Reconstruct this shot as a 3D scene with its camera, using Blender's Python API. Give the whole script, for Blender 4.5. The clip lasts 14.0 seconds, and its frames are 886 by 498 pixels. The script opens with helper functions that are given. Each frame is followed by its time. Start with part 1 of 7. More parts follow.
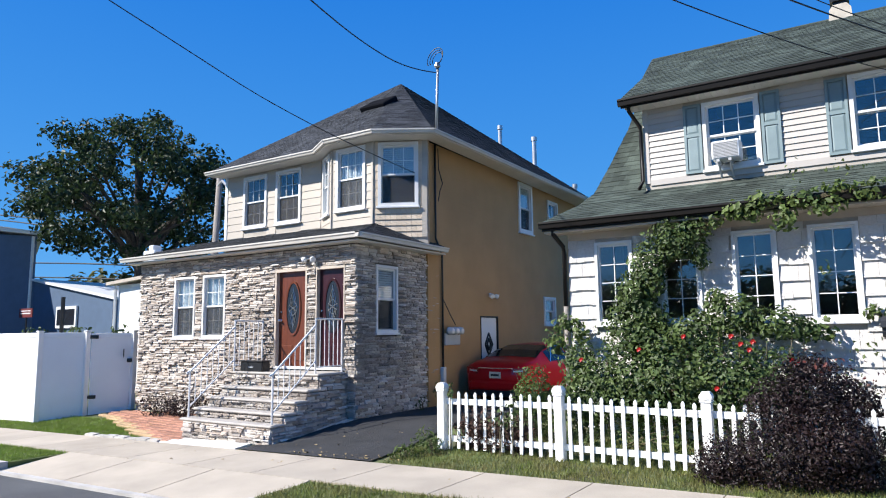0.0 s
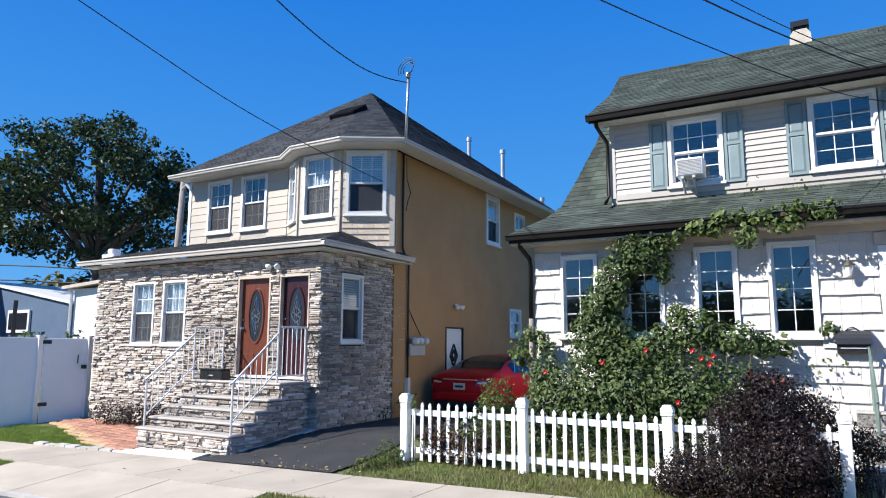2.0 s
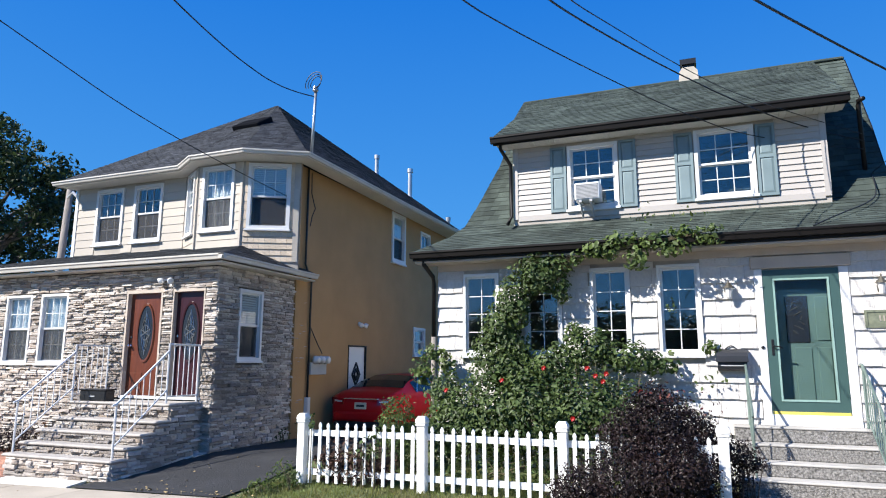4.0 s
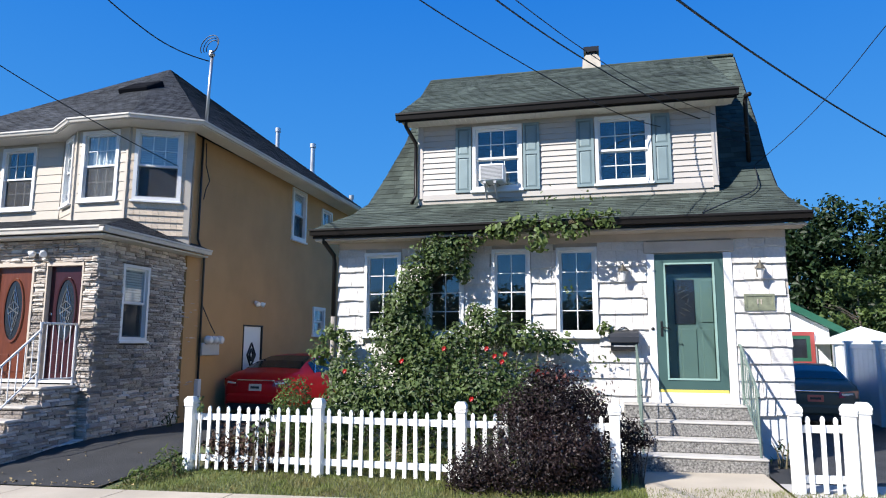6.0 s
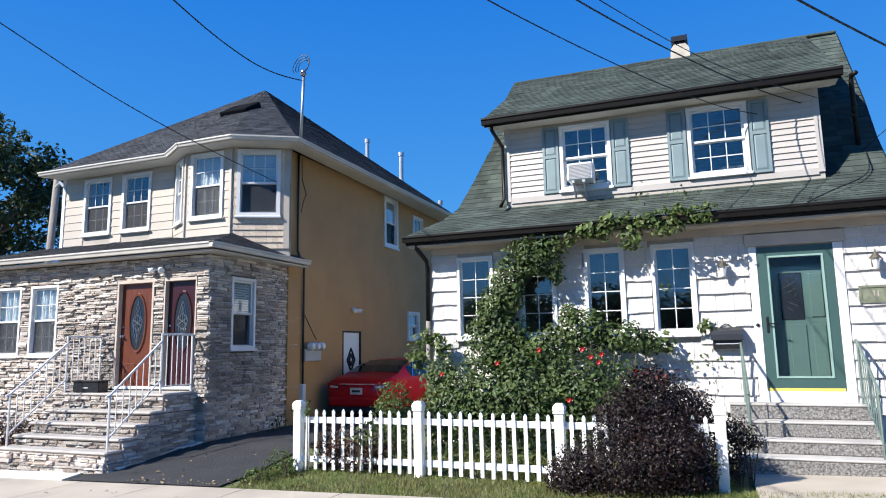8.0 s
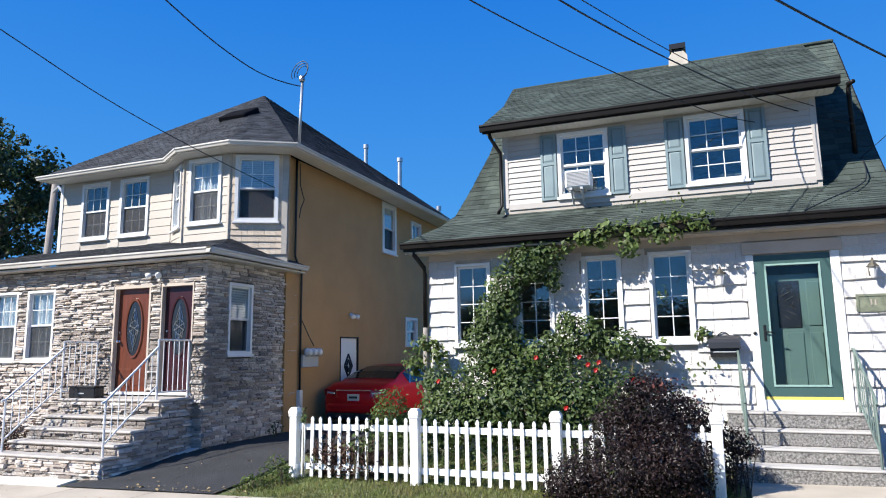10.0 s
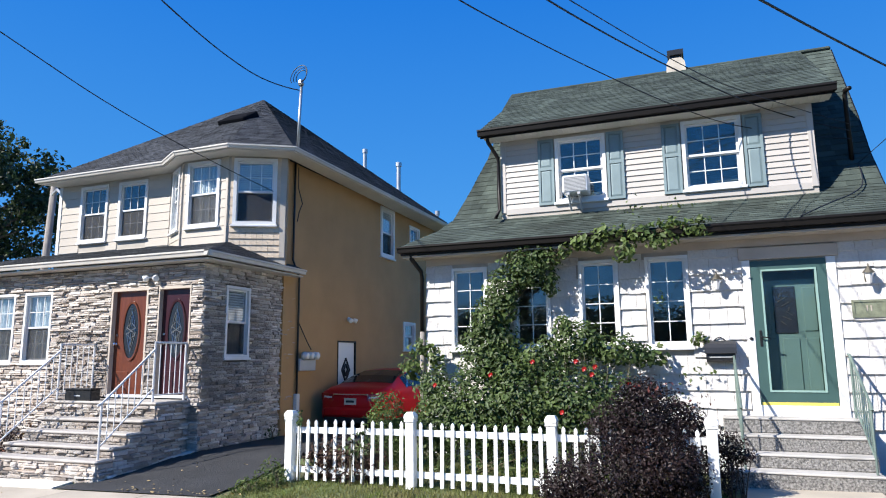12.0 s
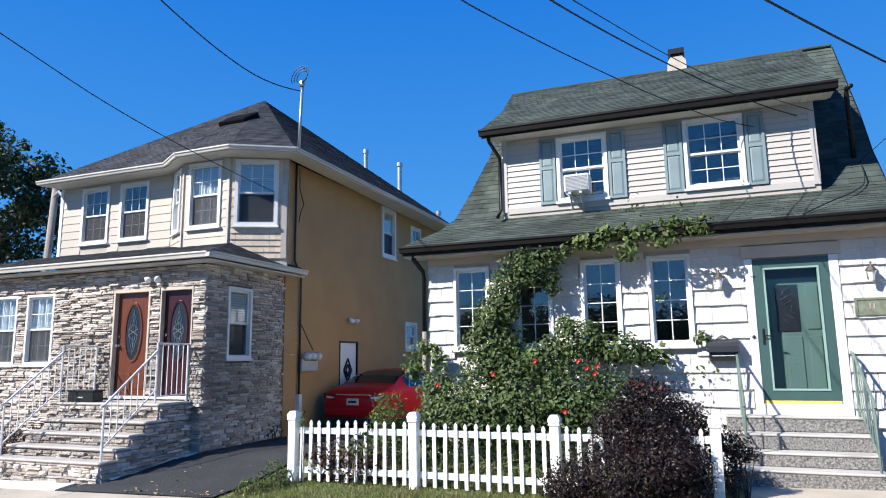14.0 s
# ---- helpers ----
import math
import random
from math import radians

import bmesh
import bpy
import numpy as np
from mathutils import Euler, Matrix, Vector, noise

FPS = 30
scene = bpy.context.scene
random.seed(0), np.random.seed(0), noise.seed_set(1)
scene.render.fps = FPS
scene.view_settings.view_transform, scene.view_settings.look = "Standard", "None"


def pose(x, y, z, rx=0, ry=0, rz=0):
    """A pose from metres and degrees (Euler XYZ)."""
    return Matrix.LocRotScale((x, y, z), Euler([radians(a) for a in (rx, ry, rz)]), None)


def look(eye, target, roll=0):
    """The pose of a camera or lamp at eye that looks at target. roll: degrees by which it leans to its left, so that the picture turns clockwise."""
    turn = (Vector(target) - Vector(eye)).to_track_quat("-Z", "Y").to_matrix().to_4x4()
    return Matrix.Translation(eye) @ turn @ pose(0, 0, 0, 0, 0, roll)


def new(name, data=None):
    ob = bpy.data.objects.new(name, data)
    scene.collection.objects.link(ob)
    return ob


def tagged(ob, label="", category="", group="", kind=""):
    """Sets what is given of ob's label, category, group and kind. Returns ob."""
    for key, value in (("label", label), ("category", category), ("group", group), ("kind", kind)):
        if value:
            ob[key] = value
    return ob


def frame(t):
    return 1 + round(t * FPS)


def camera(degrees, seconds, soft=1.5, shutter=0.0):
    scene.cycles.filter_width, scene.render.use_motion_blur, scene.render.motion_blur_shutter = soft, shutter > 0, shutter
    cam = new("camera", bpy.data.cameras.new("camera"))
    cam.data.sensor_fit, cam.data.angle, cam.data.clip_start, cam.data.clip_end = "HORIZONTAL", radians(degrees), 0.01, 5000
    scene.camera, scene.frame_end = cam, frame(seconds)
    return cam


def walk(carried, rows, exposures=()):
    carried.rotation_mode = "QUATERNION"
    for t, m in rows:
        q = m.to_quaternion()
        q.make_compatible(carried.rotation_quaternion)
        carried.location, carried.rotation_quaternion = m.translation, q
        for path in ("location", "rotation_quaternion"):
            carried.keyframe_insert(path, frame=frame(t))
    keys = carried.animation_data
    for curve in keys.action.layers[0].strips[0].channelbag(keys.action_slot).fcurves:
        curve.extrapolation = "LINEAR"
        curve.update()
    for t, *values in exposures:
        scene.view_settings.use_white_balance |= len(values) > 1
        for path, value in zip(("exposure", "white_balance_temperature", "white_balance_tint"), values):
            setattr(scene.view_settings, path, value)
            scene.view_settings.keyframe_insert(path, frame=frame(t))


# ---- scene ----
# The camera: a standing person turns from the stone-fronted house to the shingled one and back.
cam = camera(67.28, 14.0, soft=1.1)
# seconds, eye, (pitch up, roll, yaw to the left)
EXPOSURE = 0.87
PATH = [
    (0, (0.000, 0.000, 1.744), (7.22, -0.59, 32.72)),
    (0.5, (-0.014, 0.002, 1.730), (7.43, -0.59, 32.28)),
    (1, (-0.019, 0.009, 1.741), (7.62, -0.33, 31.53)),
    (1.5, (-0.016, 0.024, 1.745), (7.71, -0.04, 30.95)),
    (2, (-0.022, 0.033, 1.736), (8.14, 0.27, 29.84)),
    (2.5, (-0.030, 0.028, 1.737), (8.33, 0.34, 28.29)),
    (3, (-0.000, 0.049, 1.742), (8.59, 0.31, 26.08)),
    (3.2, (0.020, 0.032, 1.700), (9.06, 0.28, 25.24)),
    (5.3, (0.003, 0.225, 1.740), (9.53, 0.27, 16.22)),
    (5.5, (0.016, 0.220, 1.735), (9.26, 0.21, 15.32)),
    (6, (-0.036, 0.295, 1.725), (8.14, 0.21, 13.40)),
    (6.5, (-0.002, 0.247, 1.749), (7.81, -0.32, 14.14)),
    (7, (-0.035, 0.214, 1.747), (8.24, -0.81, 16.45)),
    (7.5, (-0.019, 0.184, 1.742), (8.25, -1.04, 18.87)),
    (8, (-0.020, 0.171, 1.738), (8.35, -1.02, 21.18)),
    (8.2, (-0.006, 0.178, 1.734), (8.50, -0.98, 21.76)),
    (10.3, (0.002, 0.184, 1.770), (8.87, -0.78, 21.04)),
    (10.5, (0.001, 0.165, 1.745), (9.05, -0.75, 21.62)),
    (11, (0.046, 0.170, 1.743), (9.10, -0.66, 22.88)),
    (11.5, (0.039, 0.192, 1.739), (9.04, -0.52, 21.60)),
    (12, (0.043, 0.188, 1.739), (9.25, -0.51, 21.03)),
    (12.5, (0.034, 0.189, 1.728), (9.28, -0.56, 20.93)),
    (13, (0.045, 0.181, 1.742), (9.33, -0.77, 21.39)),
    (13.5, (0.021, 0.168, 1.742), (9.25, -0.79, 21.35)),
    (14, (0.025, 0.184, 1.738), (9.25, -0.78, 21.10)),
]
walk(cam, [(t, pose(*eye, 90 + a[0], 0, a[2]) @ pose(0, 0, 0, 0, 0, a[1])) for t, eye, a in PATH], exposures=[(0.0, EXPOSURE, 6550, 10)])

# ---- daylight: a clear sky and one sun, ahead of the houses and to their left ----
SUN_EL, SUN_AZ = 38.5, 42.0
SKY, SUNWARD = 0.0405, 0.2
AIR_HIGH, AIR_LOW = (0.06, 2.30, 9.35), (1.0, 4.9, 11.1)     # blue of the clear air overhead and near the horizon


def rgb(c):
    return (c[0], c[1], c[2], 1.0)


world = bpy.data.worlds.new("sky")
scene.world = world
world.use_nodes = True
sky = world.node_tree.nodes.new("ShaderNodeTexSky")
sky.sky_type, sky.sun_disc = "NISHITA", False
sky.sun_elevation, sky.sun_rotation = radians(SUN_EL), radians(180 + SUN_AZ)
sky.air_density, sky.dust_density, sky.ozone_density = 1.0, 0.0, 2.0
wn, wl = world.node_tree.nodes, world.node_tree.links
tint = wn.new("ShaderNodeHueSaturation")
tint.inputs["Saturation"].default_value = 1.25
wl.new(sky.outputs[0], tint.inputs["Color"])
tint.inputs["Value"].default_value = SUNWARD
place, split, fade, air = wn.new("ShaderNodeTexCoord"), wn.new("ShaderNodeSeparateXYZ"), wn.new("ShaderNodeMapRange"), wn.new("ShaderNodeMix")
air.data_type = "RGBA"
fade.inputs["From Min"].default_value, fade.inputs["From Max"].default_value = 0.0, 0.55
air.inputs["A"].default_value, air.inputs["B"].default_value = rgb(AIR_LOW), rgb(AIR_HIGH)
wl.new(place.outputs["Generated"], split.inputs[0])
wl.new(split.outputs["Z"], fade.inputs["Value"])
wl.new(fade.outputs[0], air.inputs["Factor"])
haze = wn.new("ShaderNodeVectorMath")
haze.operation = "ADD"
wl.new(tint.outputs[0], haze.inputs[0])
wl.new(air.outputs["Result"], haze.inputs[1])
wl.new(haze.outputs[0], wn["Background"].inputs[0])
wn["Background"].inputs[1].default_value = SKY
sun_data = bpy.data.lights.new("sun", "SUN")
sun_data.energy, sun_data.angle, sun_data.color = 5.0, radians(0.55), (1.0, 0.965, 0.91)
sun = new("sun", sun_data)
toward = Vector((-math.sin(radians(SUN_AZ)) * math.cos(radians(SUN_EL)), -math.cos(radians(SUN_AZ)) * math.cos(radians(SUN_EL)), math.sin(radians(SUN_EL))))
sun.matrix_world = look(toward * 60, (0, 0, 0))


# ---- materials ----
def material(name, base, rough=0.6, metal=0.0, vary=0.25, scale=3.0, fine=60.0, bump=0.15, per="", spread=0.25, spec=0.5, stretch=(1, 1, 1), second=None, coat=0.0):
    """A painted or natural surface: two scales of tone, fine relief, and a tone of its own for each piece ('object' or 'island')."""
    m = bpy.data.materials.new(name)
    m.use_nodes = True
    nt = m.node_tree
    b = nt.nodes["Principled BSDF"]
    b.inputs["Roughness"].default_value, b.inputs["Metallic"].default_value = rough, metal
    b.inputs["Specular IOR Level"].default_value = spec
    b.inputs["Coat Weight"].default_value = coat
    co = nt.nodes.new("ShaderNodeTexCoord")
    mp = nt.nodes.new("ShaderNodeMapping")
    mp.inputs["Scale"].default_value = stretch
    nt.links.new(co.outputs["Object"], mp.inputs["Vector"])
    big, small = nt.nodes.new("ShaderNodeTexNoise"), nt.nodes.new("ShaderNodeTexNoise")
    for n, sc, det in ((big, scale, 5.0), (small, fine, 3.0)):
        n.inputs["Scale"].default_value, n.inputs["Detail"].default_value = sc, det
        nt.links.new(mp.outputs[0], n.inputs["Vector"])
    ramp = nt.nodes.new("ShaderNodeValToRGB")
    lo = second or tuple(c * (1 - vary) for c in base)
    hi = tuple(min(1.0, c * (1 + vary * 0.6)) for c in base)
    ramp.color_ramp.elements[0].position, ramp.color_ramp.elements[1].position = 0.3, 0.7
    ramp.color_ramp.elements[0].color, ramp.color_ramp.elements[1].color = rgb(lo), rgb(hi)
    nt.links.new(big.outputs["Fac"], ramp.inputs[0])
    mul = nt.nodes.new("ShaderNodeMath")
    mul.operation, mul.inputs[1].default_value = "MULTIPLY_ADD", vary * 1.2
    mul.inputs[2].default_value = 1.0 - vary * 0.6
    nt.links.new(small.outputs["Fac"], mul.inputs[0])
    value = mul.outputs[0]
    if per:
        src = nt.nodes.new("ShaderNodeObjectInfo" if per == "object" else "ShaderNodeNewGeometry")
        rnd = src.outputs["Random" if per == "object" else "Random Per Island"]
        own = nt.nodes.new("ShaderNodeMath")
        own.operation, own.inputs[1].default_value, own.inputs[2].default_value = "MULTIPLY_ADD", spread * 2, 1.0 - spread
        nt.links.new(rnd, own.inputs[0])
        both = nt.nodes.new("ShaderNodeMath")
        both.operation = "MULTIPLY"
        nt.links.new(value, both.inputs[0])
        nt.links.new(own.outputs[0], both.inputs[1])
        value = both.outputs[0]
    hsv = nt.nodes.new("ShaderNodeHueSaturation")
    nt.links.new(ramp.outputs[0], hsv.inputs["Color"])
    nt.links.new(value, hsv.inputs["Value"])
    nt.links.new(hsv.outputs[0], b.inputs["Base Color"])
    if bump:
        bp = nt.nodes.new("ShaderNodeBump")
        bp.inputs["Strength"].default_value, bp.inputs["Distance"].default_value = bump, 0.02
        nt.links.new(small.outputs["Fac"], bp.inputs["Height"])
        nt.links.new(bp.outputs[0], b.inputs["Normal"])
    return m


def mottled(m, tones):
    """Gives each piece one of several stone tones, blended with its grain."""
    nt = m.node_tree
    hsv = [n for n in nt.nodes if n.type == "HUE_SAT"][0]
    src = [n for n in nt.nodes if n.type in ("OBJECT_INFO", "NEW_GEOMETRY")][0]
    rnd = src.outputs["Random" if src.type == "OBJECT_INFO" else "Random Per Island"]
    wild = nt.nodes.new("ShaderNodeMath")
    wild.operation, wild.inputs[1].default_value = "MULTIPLY", 37.7
    part_of = nt.nodes.new("ShaderNodeMath")
    part_of.operation = "FRACT"
    nt.links.new(rnd, wild.inputs[0])
    nt.links.new(wild.outputs[0], part_of.inputs[0])
    ramp = nt.nodes.new("ShaderNodeValToRGB")
    ramp.color_ramp.elements[0].color, ramp.color_ramp.elements[1].color = rgb(tones[0]), rgb(tones[-1])
    for k, c in enumerate(tones[1:-1]):
        ramp.color_ramp.elements.new((k + 1) / (len(tones) - 1)).color = rgb(c)
    nt.links.new(part_of.outputs[0], ramp.inputs[0])
    mix = nt.nodes.new("ShaderNodeMix")
    mix.data_type = "RGBA"
    mix.inputs["Factor"].default_value = 0.65
    old = hsv.inputs["Color"].links[0].from_socket
    nt.links.new(old, mix.inputs["A"])
    nt.links.new(ramp.outputs[0], mix.inputs["B"])
    nt.links.new(mix.outputs["Result"], hsv.inputs["Color"])
    return m


def leaf_material(name, base, second, spread=0.35, rough=0.5, through_light=0.35):
    m = material(name, base, rough, vary=0.25, scale=2.5, fine=30, bump=0, per="island", spread=spread, second=second, spec=0.35)
    nt = m.node_tree
    b = nt.nodes["Principled BSDF"]
    tr, mix = nt.nodes.new("ShaderNodeBsdfTranslucent"), nt.nodes.new("ShaderNodeMixShader")
    hsv = [n for n in nt.nodes if n.type == "HUE_SAT"][0]
    nt.links.new(hsv.outputs[0], tr.inputs["Color"])
    mix.inputs[0].default_value = through_light
    nt.links.new(b.outputs[0], mix.inputs[1])
    nt.links.new(tr.outputs[0], mix.inputs[2])
    nt.links.new(mix.outputs[0], nt.nodes["Material Output"].inputs[0])
    return m


def glass_material(name, tint_colour=(0.85, 0.9, 0.92), f0=0.13):
    """Thin clear glass: its gloss rises towards grazing view, alike on both faces."""
    m = bpy.data.materials.new(name)
    m.use_nodes = True
    nt = m.node_tree
    nt.nodes.remove(nt.nodes["Principled BSDF"])
    clear, gloss, mix, edge = (nt.nodes.new("ShaderNode" + k) for k in ("BsdfTransparent", "BsdfGlossy", "MixShader", "LayerWeight"))
    power, scale = nt.nodes.new("ShaderNodeMath"), nt.nodes.new("ShaderNodeMath")
    edge.inputs["Blend"].default_value = 0.5
    power.operation, power.inputs[1].default_value = "POWER", 4.0
    scale.operation, scale.inputs[1].default_value, scale.inputs[2].default_value = "MULTIPLY_ADD", 1.0 - f0, f0
    clear.inputs[0].default_value = rgb(tint_colour)
    gloss.inputs["Roughness"].default_value = 0.01
    nt.links.new(edge.outputs["Facing"], power.inputs[0])
    nt.links.new(power.outputs[0], scale.inputs[0])
    nt.links.new(scale.outputs[0], mix.inputs[0])
    nt.links.new(clear.outputs[0], mix.inputs[1])
    nt.links.new(gloss.outputs[0], mix.inputs[2])
    nt.links.new(mix.outputs[0], nt.nodes["Material Output"].inputs[0])
    return m


def screen_material(name, colour, cover):
    """A fine dark mesh: part of the light goes straight through."""
    m = material(name, colour, 0.7, vary=0.1, bump=0.1)
    nt = m.node_tree
    clear, mix = nt.nodes.new("ShaderNodeBsdfTransparent"), nt.nodes.new("ShaderNodeMixShader")
    mix.inputs[0].default_value = cover
    nt.links.new(clear.outputs[0], mix.inputs[1])
    nt.links.new(nt.nodes["Principled BSDF"].outputs[0], mix.inputs[2])
    nt.links.new(mix.outputs[0], nt.nodes["Material Output"].inputs[0])
    return m


M_SHAKE = material("white_shake", (0.70, 0.67, 0.64), 0.65, vary=0.09, scale=4, fine=22, bump=0.8, per="object", spread=0.07, stretch=(6, 6, 0.25))
M_WALLBACK = material("wall_backing", (0.42, 0.38, 0.33), 0.8, vary=0.15)
M_TRIM = material("white_trim", (0.70, 0.70, 0.695), 0.4, vary=0.06, scale=2, fine=30, bump=0.03)
M_EAVE = material("aged_eave_paint", (0.56, 0.53, 0.48), 0.45, vary=0.10, scale=2, fine=30, bump=0.04)
M_CREAM = material("cream_siding", (0.47, 0.42, 0.355), 0.5, vary=0.06, scale=2, fine=40, bump=0.05, per="object", spread=0.03)
M_DORMER = material("dormer_siding", (0.46, 0.425, 0.39), 0.5, vary=0.06, scale=2, fine=40, bump=0.05, per="object", spread=0.03)
M_TAN = material("tan_siding", (0.44, 0.268, 0.125), 0.75, vary=0.10, scale=1.2, fine=60, bump=0.25, spec=0.2)
M_TANSHAKE = material("tan_shake", (0.60, 0.49, 0.37), 0.6, vary=0.12, scale=3, fine=40, bump=0.2, per="object", spread=0.1, stretch=(5, 5, 0.5))
M_STONE = material("ledge_stone", (0.56, 0.53, 0.50), 0.88, vary=0.40, scale=9, fine=38, bump=1.0, per="object", spread=0.22, second=(0.40, 0.36, 0.32))
M_STONES = material("ledge_stone_field", (0.56, 0.53, 0.50), 0.88, vary=0.40, scale=9, fine=38, bump=1.0, per="island", spread=0.22, second=(0.40, 0.36, 0.32))
TONES = ((0.28, 0.205, 0.15), (0.64, 0.58, 0.515), (0.14, 0.105, 0.088), (0.50, 0.425, 0.355), (0.70, 0.65, 0.59), (0.19, 0.15, 0.125), (0.36, 0.26, 0.185), (0.60, 0.54, 0.475))
mottled(M_STONE, TONES)
mottled(M_STONES, TONES)
M_MORTAR = material("stone_backing", (0.06, 0.05, 0.042), 0.9, vary=0.3, bump=0.5)
M_TREAD = material("step_tread_stone", (0.40, 0.37, 0.335), 0.8, vary=0.18, scale=5, fine=50, bump=0.4)
M_GREENROOF = material("green_grey_shingle", (0.060, 0.076, 0.065), 0.92, vary=0.40, scale=1.6, fine=55, bump=0.8, per="island", spread=0.32, spec=0.25)
M_GREYROOF = material("charcoal_shingle", (0.050, 0.054, 0.061), 0.92, vary=0.38, scale=1.6, fine=55, bump=0.8, per="island", spread=0.34, spec=0.25)
M_BROWN = material("dark_brown_gutter", (0.011, 0.009, 0.008), 0.45, vary=0.15, bump=0.02, spec=0.25)
M_SHUTTER = material("blue_grey_shutter", (0.19, 0.255, 0.27), 0.5, vary=0.12, scale=3, bump=0.05)
M_GREENDOOR = material("green_door_paint", (0.046, 0.094, 0.087), 0.4, vary=0.08, bump=0.03)
M_GREENIN = material("muted_green_door", (0.085, 0.145, 0.130), 0.45, vary=0.10, bump=0.05)
M_GREENEDGE = material("pale_green_metal", (0.25, 0.38, 0.34), 0.4, vary=0.08, bump=0.02)
M_GREENIRON = material("green_iron_paint", (0.14, 0.19, 0.165), 0.5, vary=0.3, bump=0.2)
M_YELLOW = material("yellow_weatherstrip", (0.72, 0.57, 0.12), 0.5, vary=0.1)
M_REDDOOR = material("reddish_wood_door", (0.125, 0.034, 0.016), 0.3, vary=0.25, scale=5, fine=40, bump=0.05, stretch=(6, 6, 0.6))
M_MAROON = material("maroon_wood_door", (0.035, 0.007, 0.011), 0.3, vary=0.25, scale=5, fine=40, bump=0.05, stretch=(6, 6, 0.6))
M_BLACK = material("black_metal", (0.012, 0.012, 0.013), 0.35, vary=0.1, bump=0.02)
M_CHARCOAL = material("charcoal_plastic", (0.020, 0.022, 0.027), 0.45, vary=0.1, bump=0.03)
M_STEEL = material("galvanised_steel", (0.50, 0.51, 0.52), 0.4, 0.8, vary=0.15, bump=0.05)
M_GREYBOX = material("grey_enamel", (0.42, 0.43, 0.44), 0.45, vary=0.1)
M_ACMESH = material("grey_mesh", (0.16, 0.165, 0.17), 0.6, vary=0.15, fine=120, bump=0.3)
M_LEAD = material("leaded_bevel_glass", (0.40, 0.42, 0.43), 0.2, 0.7, vary=0.1, bump=0.1)
M_DARKGLASS = material("dark_leaded_glass", (0.018, 0.020, 0.024), 0.12, vary=0.2, bump=0.3, spec=0.8)
M_FENCE = material("white_picket_paint", (0.82, 0.82, 0.80), 0.45, vary=0.06, scale=5, fine=40, bump=0.06, per="object", spread=0.03)
M_VINYL = material("white_vinyl", (0.80, 0.80, 0.79), 0.35, vary=0.04, scale=1.5, bump=0.02)
M_CONCRETE = material("pale_concrete", (0.42, 0.365, 0.29), 0.85, vary=0.16, scale=1.2, fine=70, bump=0.3, per="object", spread=0.06)
M_WHITECON = material("whitewashed_concrete", (0.66, 0.645, 0.61), 0.85, vary=0.10, scale=1.5, fine=60, bump=0.3)
M_CURB = material("curb_concrete", (0.45, 0.43, 0.40), 0.9, vary=0.25, scale=2, fine=60, bump=0.5)
M_ASPHALT = material("dark_driveway_asphalt", (0.031, 0.032, 0.034), 0.85, vary=0.35, scale=1.5, fine=120, bump=0.7)
M_ROAD = material("grey_road_asphalt", (0.085, 0.088, 0.092), 0.9, vary=0.3, scale=0.8, fine=110, bump=0.7)
M_AGGREGATE = material("exposed_aggregate", (0.25, 0.24, 0.225), 0.9, vary=0.75, scale=38, fine=70, bump=1.0)
M_PARGE = material("white_parging", (0.66, 0.66, 0.65), 0.8, vary=0.15, bump=0.3)
M_BRICK = material("red_paver", (0.40, 0.20, 0.135), 0.85, vary=0.25, scale=5, fine=60, bump=0.5, per="object", spread=0.25)
M_TANPAVER = material("tan_paver", (0.50, 0.34, 0.19), 0.85, vary=0.2, scale=5, fine=60, bump=0.5, per="object", spread=0.12)
M_SOIL = material("lawn_soil", (0.085, 0.12, 0.032), 0.95, vary=0.45, scale=1.1, fine=40, bump=0.9, second=(0.075, 0.06, 0.035))
M_GRASS = leaf_material("grass_blades", (0.13, 0.175, 0.04), (0.20, 0.175, 0.07), spread=0.35)
M_LAWN = leaf_material("lawn_blades", (0.17, 0.26, 0.04), (0.13, 0.18, 0.035), spread=0.25)
M_DOORGLASS = glass_material("door_glass", (0.95, 0.97, 0.97), 0.03)
M_ROSELEAF = leaf_material("rose_leaf", (0.090, 0.128, 0.036), (0.042, 0.074, 0.024), spread=0.45)
M_VINELEAF = leaf_material("light_vine_leaf", (0.115, 0.155, 0.040), (0.06, 0.10, 0.03), spread=0.4)
M_BARBERRY = leaf_material("barberry_leaf", (0.027, 0.0145, 0.0135), (0.016, 0.0105, 0.011), spread=0.5, through_light=0.2)
M_OAKLEAF = leaf_material("oak_leaf", (0.034, 0.056, 0.020), (0.020, 0.036, 0.014), spread=0.45)
M_HEDGELEAF = leaf_material("dark_tree_leaf", (0.026, 0.050, 0.016), (0.014, 0.030, 0.010), spread=0.5)
M_HILLLEAF = leaf_material("far_wood_leaf", (0.085, 0.085, 0.030), (0.055, 0.065, 0.024), spread=0.4)
M_BARK = material("grey_bark", (0.085, 0.070, 0.058), 0.95, vary=0.4, scale=6, fine=30, bump=1.0, stretch=(3, 3, 0.5))
M_STEM = material("rose_stem", (0.12, 0.10, 0.055), 0.8, vary=0.3, bump=0.3)
M_PETAL = material("red_petal", (0.45, 0.018, 0.016), 0.5, vary=0.15, bump=0)
M_BLUE = material("blue_grey_siding", (0.07, 0.115, 0.19), 0.6, vary=0.08, bump=0.1)
M_REDPAINT = material("red_car_paint", (0.46, 0.008, 0.012), 0.35, 0.0, vary=0.05, bump=0, coat=0.08, spec=0.15)
